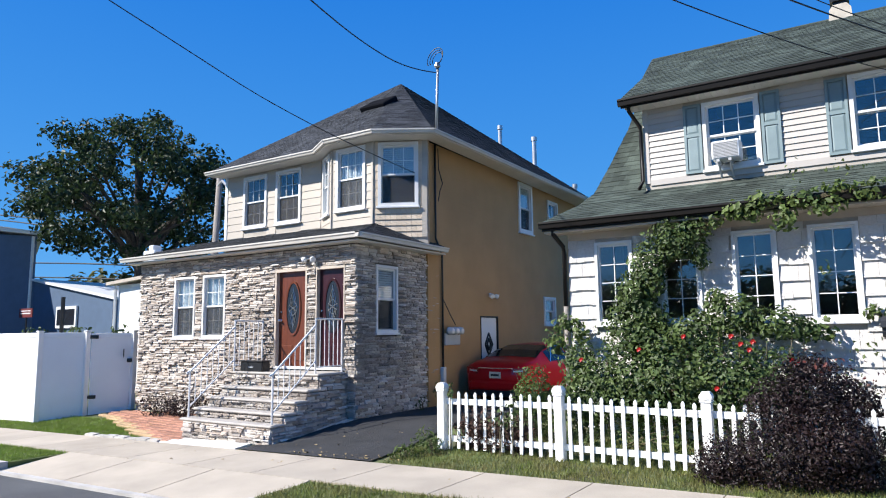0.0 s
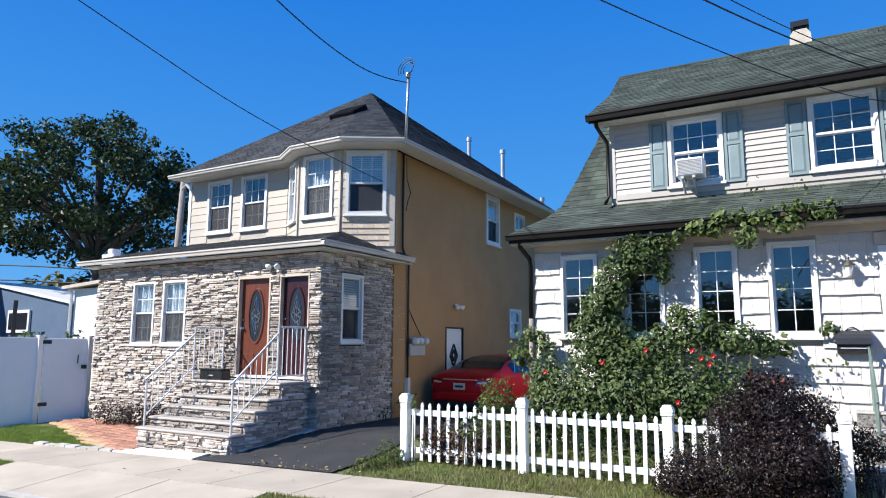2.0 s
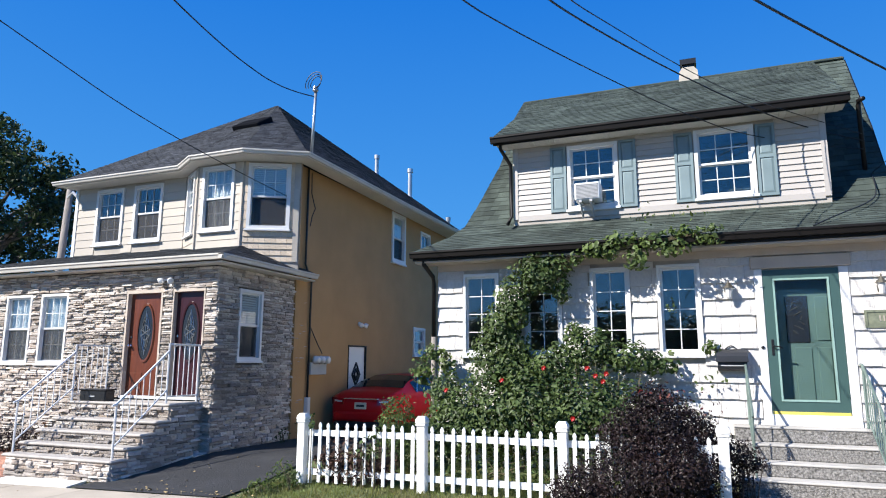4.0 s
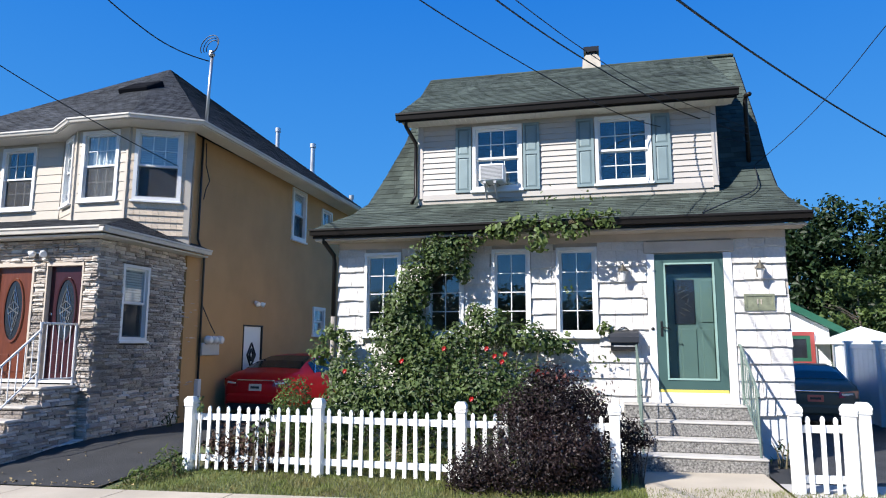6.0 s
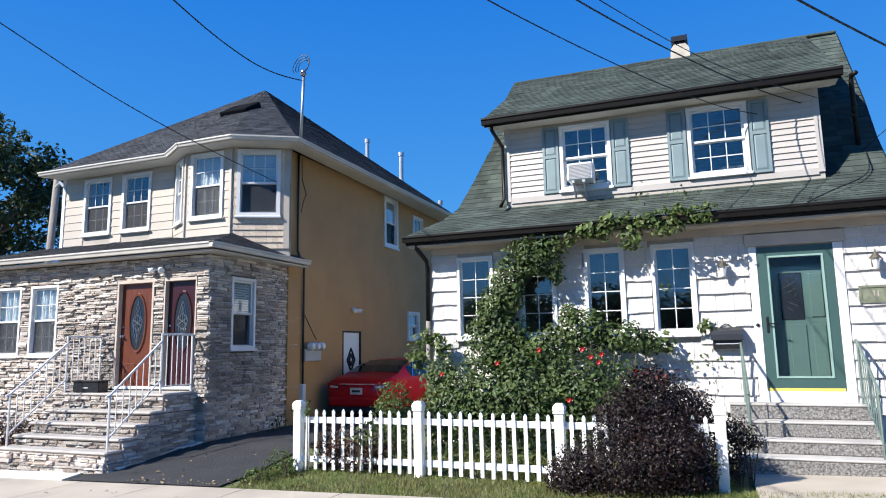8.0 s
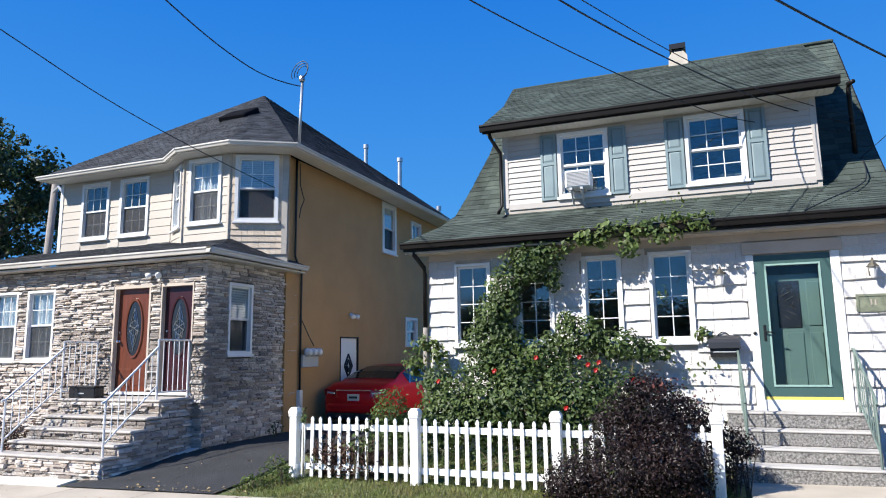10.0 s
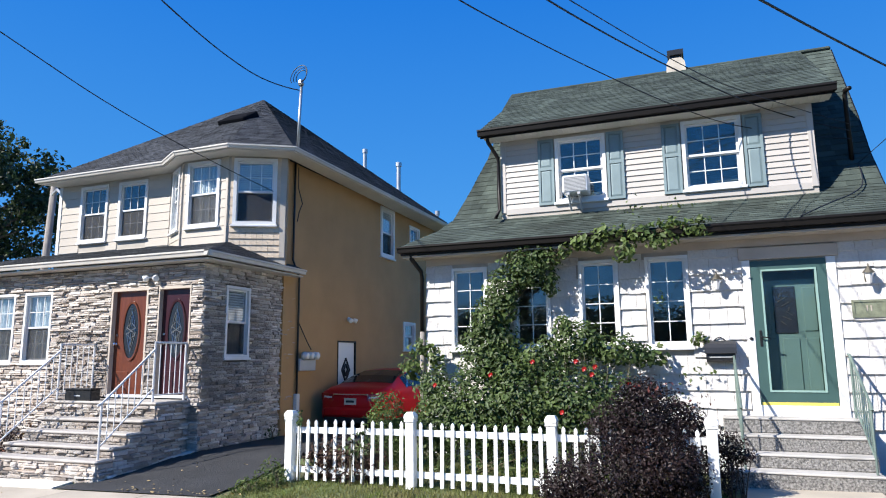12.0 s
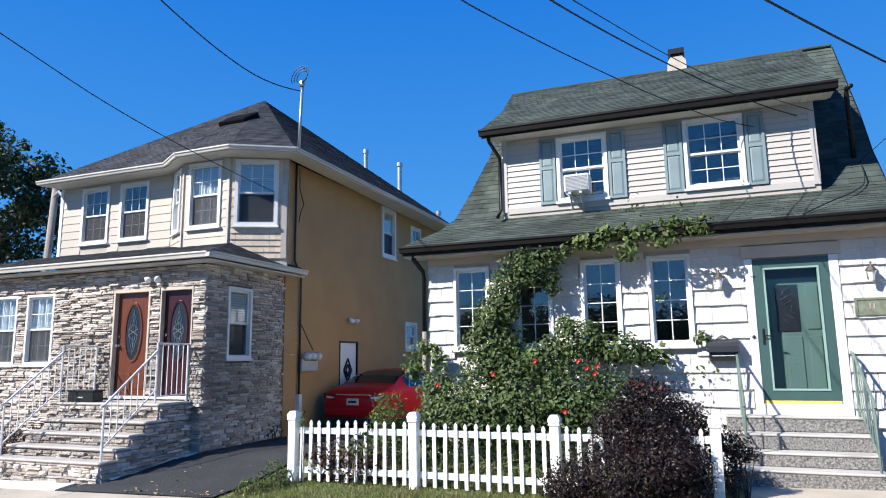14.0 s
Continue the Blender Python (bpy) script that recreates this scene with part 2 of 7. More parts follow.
M_DARKPAINT = material("dark_green_grey_car_paint", (0.070, 0.084, 0.076), 0.4, 0.0, vary=0.05, bump=0, coat=0.05, spec=0.12)
M_TYRE = material("tyre_rubber", (0.018, 0.018, 0.019), 0.8, vary=0.2)
M_ALLOY = material("alloy_wheel", (0.55, 0.55, 0.57), 0.3, 0.9, vary=0.05, bump=0)
M_CHROME = material("chrome", (0.78, 0.78, 0.80), 0.12, 1.0, vary=0.03, bump=0)
M_TAILLAMP = material("tail_lamp", (0.26, 0.010, 0.012), 0.15, vary=0.05, bump=0, coat=1.0)
M_CLEARLAMP = material("clear_lamp", (0.62, 0.60, 0.58), 0.15, vary=0.05, bump=0, coat=1.0)
M_PLATE = material("number_plate", (0.62, 0.60, 0.50), 0.4, vary=0.05, bump=0)
M_PLATERED = material("red_plate", (0.42, 0.12, 0.10), 0.4, vary=0.05, bump=0)
M_CARGLASS = material("tinted_car_glass", (0.012, 0.014, 0.016), 0.06, vary=0.1, bump=0, spec=0.5, coat=0.0)
M_GLASS = glass_material("window_glass")
M_CURTAIN = material("white_curtain", (0.72, 0.74, 0.75), 0.8, vary=0.08, scale=9, bump=0.1, stretch=(6, 6, 0.4))
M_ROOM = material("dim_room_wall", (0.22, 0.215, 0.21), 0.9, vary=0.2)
M_SCREEN = screen_material("insect_screen", (0.035, 0.037, 0.042), 0.42)
M_WIRE = material("cable_sheath", (0.012, 0.012, 0.013), 0.6, vary=0.1, bump=0)
M_POLE = material("weathered_pole", (0.30, 0.27, 0.24), 0.9, vary=0.25, bump=0.5, stretch=(4, 4, 0.3))
M_PLAQUE = material("bronze_green_plaque", (0.23, 0.245, 0.165), 0.5, 0.3, vary=0.3, scale=12, bump=0.3)
M_BRONZE = material("aged_bronze", (0.12, 0.11, 0.09), 0.5, 0.5, vary=0.3)
M_SOFFIT = material("soffit_panel", (0.62, 0.59, 0.54), 0.6, vary=0.06, bump=0.05)
M_CHIMNEY = material("buff_chimney", (0.50, 0.45, 0.38), 0.9, vary=0.2, bump=0.4)
M_SKYLIGHT = material("matt_dark_roof_glass", (0.012, 0.013, 0.016), 0.9, vary=0.1, bump=0, spec=0.0)
M_SIGNRED = material("red_sign", (0.14, 0.02, 0.02), 0.5, vary=0.05)
M_GREENTRIM = material("green_eave_board", (0.020, 0.105, 0.062), 0.5, vary=0.1)
M_REDTRIM = material("red_window_trim", (0.33, 0.06, 0.055), 0.5, vary=0.1)
M_TANPAINT = material("pale_tan_board", (0.48, 0.41, 0.34), 0.6, vary=0.12, bump=0.1)
M_DRYLEAF = material("fallen_leaf", (0.36, 0.27, 0.13), 0.8, vary=0.4, per="island", spread=0.4)
M_DRYSTEM = material("brown_dry_leaf", (0.085, 0.045, 0.032), 0.9, vary=0.4, per="island", spread=0.4)


# ---- building tools ----
ORIGIN = {}


def thing(name, at, label, category, group="", kind=""):
    """An Empty at a thing's base, under which its parts hang."""
    ob = new(name)
    ob.location = at
    ORIGIN[ob.name] = Vector(at)
    ob.empty_display_size = 0.2
    return tagged(ob, label, category, group, kind)


def mesh_from(bm, name, mat, smooth=False):
    me = bpy.data.meshes.new(name)
    bm.normal_update()
    bm.to_mesh(me)
    bm.free()
    me.materials.append(mat)
    if smooth:
        me.polygons.foreach_set("use_smooth", [True] * len(me.polygons))
    return me


def hang(ob, parent):
    ob.parent = parent
    ob.location = ob.location - ORIGIN.get(parent.name, Vector((0, 0, 0)))
    return ob


def part(name, bm, mat, parent, label="", smooth=False, kind=""):
    """Links a bmesh, given in world places, as one mesh under a thing or a part."""
    ob = new(name, mesh_from(bm, name, mat, smooth))
    hang(ob, parent)
    return tagged(ob, label, kind=kind)


def solo(name, bm, mat, label, category, kind="", group="", smooth=False):
    return tagged(new(name, mesh_from(bm, name, mat, smooth)), label, category, group, kind)


def raw(name, verts, faces, mat, smooth=False):
    me = bpy.data.meshes.new(name)
    me.from_pydata(verts, [], faces)
    me.materials.append(mat)
    if smooth:
        me.polygons.foreach_set("use_smooth", [True] * len(me.polygons))
    return new(name, me)


FRONT = Matrix(((1, 0, 0, 0), (0, 0, -1, 0), (0, 1, 0, 0), (0, 0, 0, 1)))   # u right, v up, w towards the street
SIDE = Matrix(((0, 0, 1, 0), (1, 0, 0, 0), (0, 1, 0, 0), (0, 0, 0, 1)))     # u away from the street, v up, w to the right


def on_front(x, y, z):
    return Matrix.Translation((x, y, z)) @ FRONT


def on_side(x, y, z):
    return Matrix.Translation((x, y, z)) @ SIDE


CUBE = [(0, 3, 2, 1), (4, 5, 6, 7), (0, 1, 5, 4), (1, 2, 6, 5), (2, 3, 7, 6), (3, 0, 4, 7)]


def box(bm, lo, hi, m=None, bevel=0.0):
    """A box between two corners; with bevel its long edges are eased."""
    (x0, y0, z0), (x1, y1, z1) = lo, hi
    if bevel:
        b = min(bevel, (x1 - x0) * 0.45, (y1 - y0) * 0.45, (z1 - z0) * 0.45)
        ring = []
        for z, ins in ((z0, b), (z0 + b, 0), (z1 - b, 0), (z1, b)):
            pts = [(x0 + ins + b, y0 + ins), (x1 - ins - b, y0 + ins), (x1 - ins, y0 + ins + b), (x1 - ins, y1 - ins - b), (x1 - ins - b, y1 - ins), (x0 + ins + b, y1 - ins), (x0 + ins, y1 - ins - b), (x0 + ins, y0 + ins + b)]
            ring.append([bm.verts.new((m @ Vector((*p, z))) if m else (*p, z)) for p in pts])
        for a, c in zip(ring, ring[1:]):
            for i in range(8):
                bm.faces.new((a[i], a[(i + 1) % 8], c[(i + 1) % 8], c[i]))
        bm.faces.new(ring[0][::-1])
        bm.faces.new(ring[-1])
        return
    pts = [(x0, y0, z0), (x1, y0, z0), (x1, y1, z0), (x0, y1, z0), (x0, y0, z1), (x1, y0, z1), (x1, y1, z1), (x0, y1, z1)]
    vs = [bm.verts.new((m @ Vector(p)) if m else p) for p in pts]
    for f in CUBE:
        bm.faces.new([vs[i] for i in f])


def boxes(items, m=None, bevel=0.0):
    bm = bmesh.new()
    for lo, hi in items:
        box(bm, lo, hi, m, bevel)
    return bm


def tube(bm, points, radius, sides=8, taper=None):
    """A round rod along points; taper: the radius at its far end."""
    points = [Vector(p) for p in points]
    rings = []
    for i, p in enumerate(points):
        d = (points[min(i + 1, len(points) - 1)] - points[max(i - 1, 0)]).normalized()
        a = d.cross(Vector((0.13, 0.21, 0.97)) if abs(d.z) < 0.9 else Vector((1, 0.1, 0))).normalized()
        b = d.cross(a)
        r = radius if taper is None else radius + (taper - radius) * i / max(1, len(points) - 1)
        rings.append([bm.verts.new(p + (a * math.cos(k * 2 * math.pi / sides) + b * math.sin(k * 2 * math.pi / sides)) * r) for k in range(sides)])
    for r0, r1 in zip(rings, rings[1:]):
        for k in range(sides):
            bm.faces.new((r0[k], r0[(k + 1) % sides], r1[(k + 1) % sides], r1[k]))
    bm.faces.new(rings[0][::-1])
    bm.faces.new(rings[-1])


def lathe(bm, profile, m, sides=16):
    """A turned form: (radius, height) pairs about m's z axis."""
    rings = [[bm.verts.new(m @ Vector((r * math.cos(k * 2 * math.pi / sides), r * math.sin(k * 2 * math.pi / sides), h))) for k in range(sides)] for r, h in profile]
    for r0, r1 in zip(rings, rings[1:]):
        for k in range(sides):
            bm.faces.new((r0[k], r0[(k + 1) % sides], r1[(k + 1) % sides], r1[k]))
    bm.faces.new(rings[0][::-1])
    bm.faces.new(rings[-1])


def prism(bm, outline, w0, w1, m):
    """An outline in u, v, given thickness from w0 to w1."""
    a = [bm.verts.new(m @ Vector((u, v, w0))) for u, v in outline]
    b = [bm.verts.new(m @ Vector((u, v, w1))) for u, v in outline]
    n = len(a)
    for i in range(n):
        bm.faces.new((a[i], a[(i + 1) % n], b[(i + 1) % n], b[i]))
    bm.faces.new(a[::-1])
    bm.faces.new(b)


def wall_with_holes(u0, u1, v0, v1, holes, depth, m):
    """A wall that reaches depth behind its face, with openings (u0, u1, v0, v1) cut through it."""
    bm = bmesh.new()
    us = sorted({u0, u1, *(h[0] for h in holes), *(h[1] for h in holes)})
    vs = sorted({v0, v1, *(h[2] for h in holes), *(h[3] for h in holes)})
    for a, b in zip(us, us[1:]):
        run = None
        for c, d in zip(vs, vs[1:]):
            cut = any(h[0] < (a + b) / 2 < h[1] and h[2] < (c + d) / 2 < h[3] for h in holes)
            if cut:
                if run:
                    box(bm, (a, run[0], -depth), (b, run[1], 0), m)
                run = None
            else:
                run = (run[0], d) if run else (c, d)
        if run:
            box(bm, (a, run[0], -depth), (b, run[1], 0), m)
    bmesh.ops.remove_doubles(bm, verts=bm.verts, dist=0.0005)
    return bm


def ring_frame(bm, w, h, t, d0, d1, m, bottom=None):
    """Four mitre-free rails round an opening w x h centred on u = 0 and standing on v = 0; t: width of the rail."""
    b = t if bottom is None else bottom
    outer = [(-w / 2, 0), (w / 2, 0), (w / 2, h), (-w / 2, h)]
    inner = [(-w / 2 + t, b), (w / 2 - t, b), (w / 2 - t, h - t), (-w / 2 + t, h - t)]
    o0, o1, i0, i1 = ([bm.verts.new(m @ Vector((u, v, d))) for u, v in loop] for loop, d in ((outer, d0), (outer, d1), (inner, d0), (inner, d1)))
    for k in range(4):
        j = (k + 1) % 4
        bm.faces.new((o1[k], o1[j], i1[j], i1[k]))
        bm.faces.new((o0[j], o0[k], i0[k], i0[j]))
        bm.faces.new((o0[k], o0[j], o1[j], o1[k]))
        bm.faces.new((i0[j], i0[k], i1[k], i1[j]))


def muntins(bm, w, h, v, cols, rows, d, m, t=0.015):
    for i in range(1, cols):
        u = -w / 2 + w * i / cols
        box(bm, (u - t / 2, v, d), (u + t / 2, v + h, d + 0.012), m)
    for j in range(1, rows):
        y = v + h * j / rows
        box(bm, (-w / 2, y - t / 2, d - 0.002), (w / 2, y + t / 2, d + 0.010), m)


def window(house, m, w, h, kind="sash", cols=3, rows=2, casing=0.09, sill=True, inside="", lower_bars=False, label=""):
    """A window at m (middle of its foot, u right, v up, w out of the wall): casing > sashes, panes, bars, sill, blind."""
    bm = bmesh.new()
    ring_frame(bm, w, h, casing, -0.12, 0.035, m)
    top = part("window", bm, M_TRIM, house, label)
    iw, ih = w - 2 * casing, h - 2 * casing
    up = m @ Matrix.Translation((0, casing, 0))
    st = 0.038
    if kind == "sash":
        half = ih / 2
        bm = bmesh.new()
        ring_frame(bm, iw, half + 0.02, st, -0.055, -0.02, up @ Matrix.Translation((0, half - 0.02, 0)))
        part("upper_sash", bm, M_TRIM, top)
        bm = bmesh.new()
        ring_frame(bm, iw, half, st, -0.09, -0.058, up)
        part("lower_sash", bm, M_TRIM, top)
        part("pane", boxes([((-iw / 2 + st, half, -0.042), (iw / 2 - st, ih - st, -0.036))], up), M_GLASS, top).visible_shadow = False
        part("pane", boxes([((-iw / 2 + st, st, -0.078), (iw / 2 - st, half - st, -0.072))], up), M_GLASS, top).visible_shadow = False
        bm = bmesh.new()
        muntins(bm, iw - 2 * st, half - st, half, cols, rows, -0.035, up)
        if lower_bars:
            muntins(bm, iw - 2 * st, half - 2 * st, st, cols, rows, -0.071, up)
        part("glazing_grid", bm, M_TRIM, top)
    else:
        bm = bmesh.new()
        ring_frame(bm, iw, ih, st, -0.055, -0.015, up)
        part("sash", bm, M_TRIM, top)
        part("pane", boxes([((-iw / 2 + st, st, -0.042), (iw / 2 - st, ih - st, -0.036))], up), M_GLASS, top).visible_shadow = False
        bm = bmesh.new()
        muntins(bm, iw - 2 * st, ih - 2 * st, st, cols, rows, -0.034, up)
        part("glazing_grid", bm, M_TRIM, top)
    if sill:
        part("sill", boxes([((-w / 2 - 0.03, -0.05, -0.1), (w / 2 + 0.03, 0.0, 0.075))], m, 0.008), M_TRIM, top)
    if inside in ("curtain", "net"):
        bm = bmesh.new()
        n, prev = 40, None
        for i in range(n + 1):
            u = -iw / 2 + iw * i / n
            d = -0.115 + 0.018 * math.sin(i * 1.35) + 0.008 * math.sin(i * 0.6)
            cur = [bm.verts.new(up @ Vector((u, v, d))) for v in (0.0, ih)]
            if prev:
                bm.faces.new((prev[0], cur[0], cur[1], prev[1]))
            prev = cur
        part("curtain", bm, M_CURTAIN, top)
    elif inside in ("blind", "half_blind", "upper_blind"):
        low = ih * 0.5 if inside != "blind" else 0.05
        items = []
        v = ih - 0.02
        while v > low:
            items.append(((-iw / 2 + 0.02, v - 0.042, -0.072), (iw / 2 - 0.02, v, -0.064)))
            v -= 0.05
        part("blind", boxes(items, up), M_CURTAIN, top)
    if inside in ("half_blind", "screen", "net"):
        part("insect_screen", boxes([((-iw / 2 + 0.02, 0.01, -0.05), (iw / 2 - 0.02, ih / 2 - 0.03, -0.046))], up), M_SCREEN, top)
    return top


def lap_siding(wall, m, u0, u1, v0, v1, holes, step, mat, lip=0.016, name="siding_board"):
    """Boards that overlap, each an object of its own, stopped at the openings."""
    v = v0
    cache = {}
    while v < v1 - 0.01:
        top = min(v + step, v1)
        spans = [(u0, u1)]
        for h in holes:
            if h[2] < top - 0.01 and h[3] > v + 0.01:
                nxt = []
                for a, b in spans:
                    if h[1] <= a or h[0] >= b:
                        nxt.append((a, b))
                        continue
                    if h[0] > a + 0.02:
                        nxt.append((a, h[0]))
                    if h[1] < b - 0.02:
                        nxt.append((h[1], b))
                spans = nxt
        for a, b in spans:
            key = (round(b - a, 3), round(top - v, 3))
            if key not in cache:
                bm = bmesh.new()
                pts = [(0, 0.0, 0.0), (b - a, 0.0, 0.0), (b - a, 0.0, lip), (0, 0.0, lip), (0, top - v + 0.004, 0.0), (b - a, top - v + 0.004, 0.0), (b - a, top - v + 0.004, 0.003), (0, top - v + 0.004, 0.003)]
                vs = [bm.verts.new(p) for p in pts]
                for f in CUBE:
                    bm.faces.new([vs[i] for i in f])
                cache[key] = mesh_from(bm, name, mat)
            ob = new(name, cache[key])
            ob.matrix_basis = m @ Matrix.Translation((a, v, 0.002))
            ob.parent = wall
        v += step


def roof_tabs(name, corners, step, width, mat, parent, seed, lift=0.012):
    """Shingle courses over a sloping face: corners (eave left, eave right, top right, top left); each tab a thin leaning slab."""
    a, b, c, d = (Vector(p) for p in corners)
    n = (b - a).cross(d - a).normalized()
    if n.z < 0:
        n = -n
    up_len = max((d - a).length, (c - b).length)
    rows_n = max(1, int(up_len / step))
    rnd = random.Random(seed)
    verts, faces = [], []
    for r in range(rows_n):
        f0, f1 = r / rows_n, min(1.0, (r + 1.25) / rows_n)
        l0, r0 = a.lerp(d, f0), b.lerp(c, f0)
        l1, r1 = a.lerp(d, f1), b.lerp(c, f1)
        length = (r0 - l0).length
        if length < 0.05:
            continue
        u = -rnd.random() * width
        while u < length:
            e = u + width * (0.35 + 0.75 * rnd.random())
            s0, s1 = max(0.0, u) / length, min(length, e - 0.002) / length
            if s1 > s0 + 0.004:
                k = len(verts)
                drop = rnd.uniform(-0.012, 0.012)
                dn = (l0 - l1).normalized() * drop
                h0, h1 = n * (lift * (0.8 + 0.5 * rnd.random())), n * 0.002
                for p, q in ((l0.lerp(r0, s0) + dn, h0), (l0.lerp(r0, s1) + dn, h0), (l1.lerp(r1, s1), h1), (l1.lerp(r1, s0), h1)):
                    verts.append(p + q)
                for p in (l0.lerp(r0, s0) + dn, l0.lerp(r0, s1) + dn):
                    verts.append(p)
                faces += [(k, k + 1, k + 2, k + 3), (k + 4, k + 5, k + 1, k)]
            u = e
    ob = raw(name, verts, faces, mat)
    hang(ob, parent)
    return tagged(ob, kind="stuff")


def slab(bm, corners, thick):
    """A sloping plate, thick downwards, from its upper corners."""
    top = [bm.verts.new(Vector(p)) for p in corners]
    low = [bm.verts.new(Vector(p) - Vector((0, 0, thick))) for p in corners]
    n = len(top)
    for i in range(n):
        bm.faces.new((low[i], low[(i + 1) % n], top[(i + 1) % n], top[i]))
    bm.faces.new(top)
    bm.faces.new(low[::-1])


def gutter(bm, p0, p1, out, depth=0.11, width=0.12):
    """A K-shaped gutter along an eave; out: the way it hangs out from the wall."""
    out = Vector(out).normalized()
    prof = [(0, 0), (width, 0), (width, -0.03), (width - 0.02, -0.045), (width - 0.035, -depth), (0, -depth)]
    a = [bm.verts.new(Vector(p0) + out * x + Vector((0, 0, z))) for x, z in prof]
    b = [bm.verts.new(Vector(p1) + out * x + Vector((0, 0, z))) for x, z in prof]
    n = len(a)
    for i in range(n):
        bm.faces.new((a[i], a[(i + 1) % n], b[(i + 1) % n], b[i]))
    bm.faces.new(a[::-1])
    bm.faces.new(b)


# ---- ground, street, paving ----
def street_level(x):
    return -0.02 + 0.0217 * max(-22.0, min(18.0, x))


def level(x, y):
    rise = 0.1 * max(0.0, min(2.5, y - 8.0)) * max(0.0, min(1.0, (-1.0 - x) / 4.0))
    dip = 0.27 * max(0.0, min(1.0, (y - 11.0) / 5.0)) * max(0.0, min(1.0, (x - 2.8) / 0.8)) * max(0.0, min(1.0, (9.0 - x) / 1.5))
    return street_level(x) + rise - dip


def sheet(name, xs, ys, z, mat, label, category):
    verts = [(x, y, z(x, y)) for y in ys for x in xs]
    n = len(xs)
    faces = [(j * n + i, j * n + i + 1, (j + 1) * n + i + 1, (j + 1) * n + i) for j in range(len(ys) - 1) for i in range(n - 1)]
    return tagged(raw(name, verts, faces, mat), label, category, kind="structure")


far_x = [-900, -300, -120, -60, -40] + [-30 + i for i in range(56)] + [30, 40, 60, 120, 300, 900]
far_y = [-900, -300, -100, -40, -15, -2, 5.0, 5.3, 5.56, 6.0, 6.6, 7.2, 7.98] + [8.0 + 0.5 * i for i in range(30)] + [24, 27, 30, 40, 60, 120, 300, 900]
sheet("ground", far_x, far_y, lambda x, y: level(x, y) - (0.35 if y < 5.5 else 0.25 if y < 7.99 else 0.07 if 1.5 < x < 8 and y > 9.2 else 0.0), M_SOIL, "patchy green lawn soil between house, walk and road", "ground")
sheet("road", far_x[4:-4], [-6, -3, 0, 2, 4, 5.0, 5.42], lambda x, y: street_level(x) - 0.15, M_ROAD, "grey worn asphalt street", "road")


def draped(bm, u0, u1, v0, v1, top, thick, z=None):
    """A paving slab that lies along the slope."""
    f = z or level
    vs = [bm.verts.new((x, y, f(x, y) + h)) for h in (top - thick, top) for x, y in ((u0, v0), (u1, v0), (u1, v1), (u0, v1))]
    for q in CUBE:
        bm.faces.new([vs[i] for i in q])


for a, b in ((-27.0, -12.12), (-6.33, 10.0)):
    bm = bmesh.new()
    q = a
    while q < b - 0.01:
        e = min(q + 1.0, b)
        draped(bm, q, e, 5.60, 6.62, 0.0, 0.4, lambda p, r: street_level(p) + 0.02 * math.sin((r - 5.6) * 3.1))
        q = e
    solo("verge", bm, M_SOIL, "grass verge soil between kerb and pavement", "verge", kind="structure")
sidewalk = thing("sidewalk", (-5, 7.3, street_level(-5)), "pale sunlit concrete pavement in cast slabs", "pavement", kind="structure")
x = -27.0
while x < 12:
    bm = bmesh.new()
    draped(bm, x + 0.008, x + 1.492, 6.62, 7.98, 0.02, 0.12, lambda a, b: street_level(a))
    part("slab", bm, M_CONCRETE, sidewalk)
    x += 1.5
apron = thing("driveway_apron", (-9.2, 6.0, street_level(-9.2)), "pale concrete driveway apron between kerb and pavement", "pavement", kind="structure")
for i, (a, b) in enumerate(((-12.1, -10.2), (-10.18, -8.25), (-8.23, -6.35))):
    bm = bmesh.new()
    vs = [bm.verts.new((px, py, street_level(px) + z)) for dz in (-0.15, 0) for px, py, z in ((a, 5.5, dz - 0.10), (b, 5.5, dz - 0.10), (b, 6.61, dz + 0.018), (a, 6.61, dz + 0.018))]
    for q in CUBE:
        bm.faces.new([vs[k] for k in q])
    part("slab", bm, M_CONCRETE, apron)
kerb = thing("kerb", (-5, 5.48, street_level(-5)), "worn concrete kerb along the road", "kerb", kind="structure")
for a, b in ((-27, -24), (-24, -21), (-21, -18), (-18, -15), (-15, -12.12), (-6.33, -3.4), (-3.4, -0.4), (-0.4, 2.6), (2.6, 5.6), (5.6, 8.6)):
    bm = bmesh.new()
    draped(bm, a + 0.006, b - 0.006, 5.42, 5.60, 0.015, 0.3, lambda p, q: street_level(p))
    part("kerbstone", bm, M_CURB, kerb)
bm = bmesh.new()
draped(bm, -12.12, -6.33, 5.40, 5.50, -0.105, 0.2, lambda p, q: street_level(p))
part("dropped_kerbstone", bm, M_CURB, kerb)

drive = thing("driveway", (-7.9, 10, level(-7.9, 10)), "dark asphalt driveway beside the stone-fronted house", "driveway", kind="structure")
bm = bmesh.new()
ys = [8.0 + 0.5 * i for i in range(31)]
prev = None
for i, yy in enumerate(ys):
    wob = 0.05 * math.sin(yy * 2.3)
    left = -9.42 + min(1.0, max(0.0, yy - 8.0)) * 0.5 + wob * 0.5 if yy < 10.4 else -8.80
    cur = [bm.verts.new((px, yy, level(px, yy) + 0.03)) for px in (left, -8.2, -7.3, -6.45 + wob)]
    if prev:
        for k in range(3):
            bm.faces.new((prev[k], prev[k + 1], cur[k + 1], cur[k]))
    prev = cur
part("asphalt", bm, M_ASPHALT, drive)
bm = bmesh.new()
draped(bm, -11.6, -9.45, 8.0, 8.40, 0.035, 0.1)
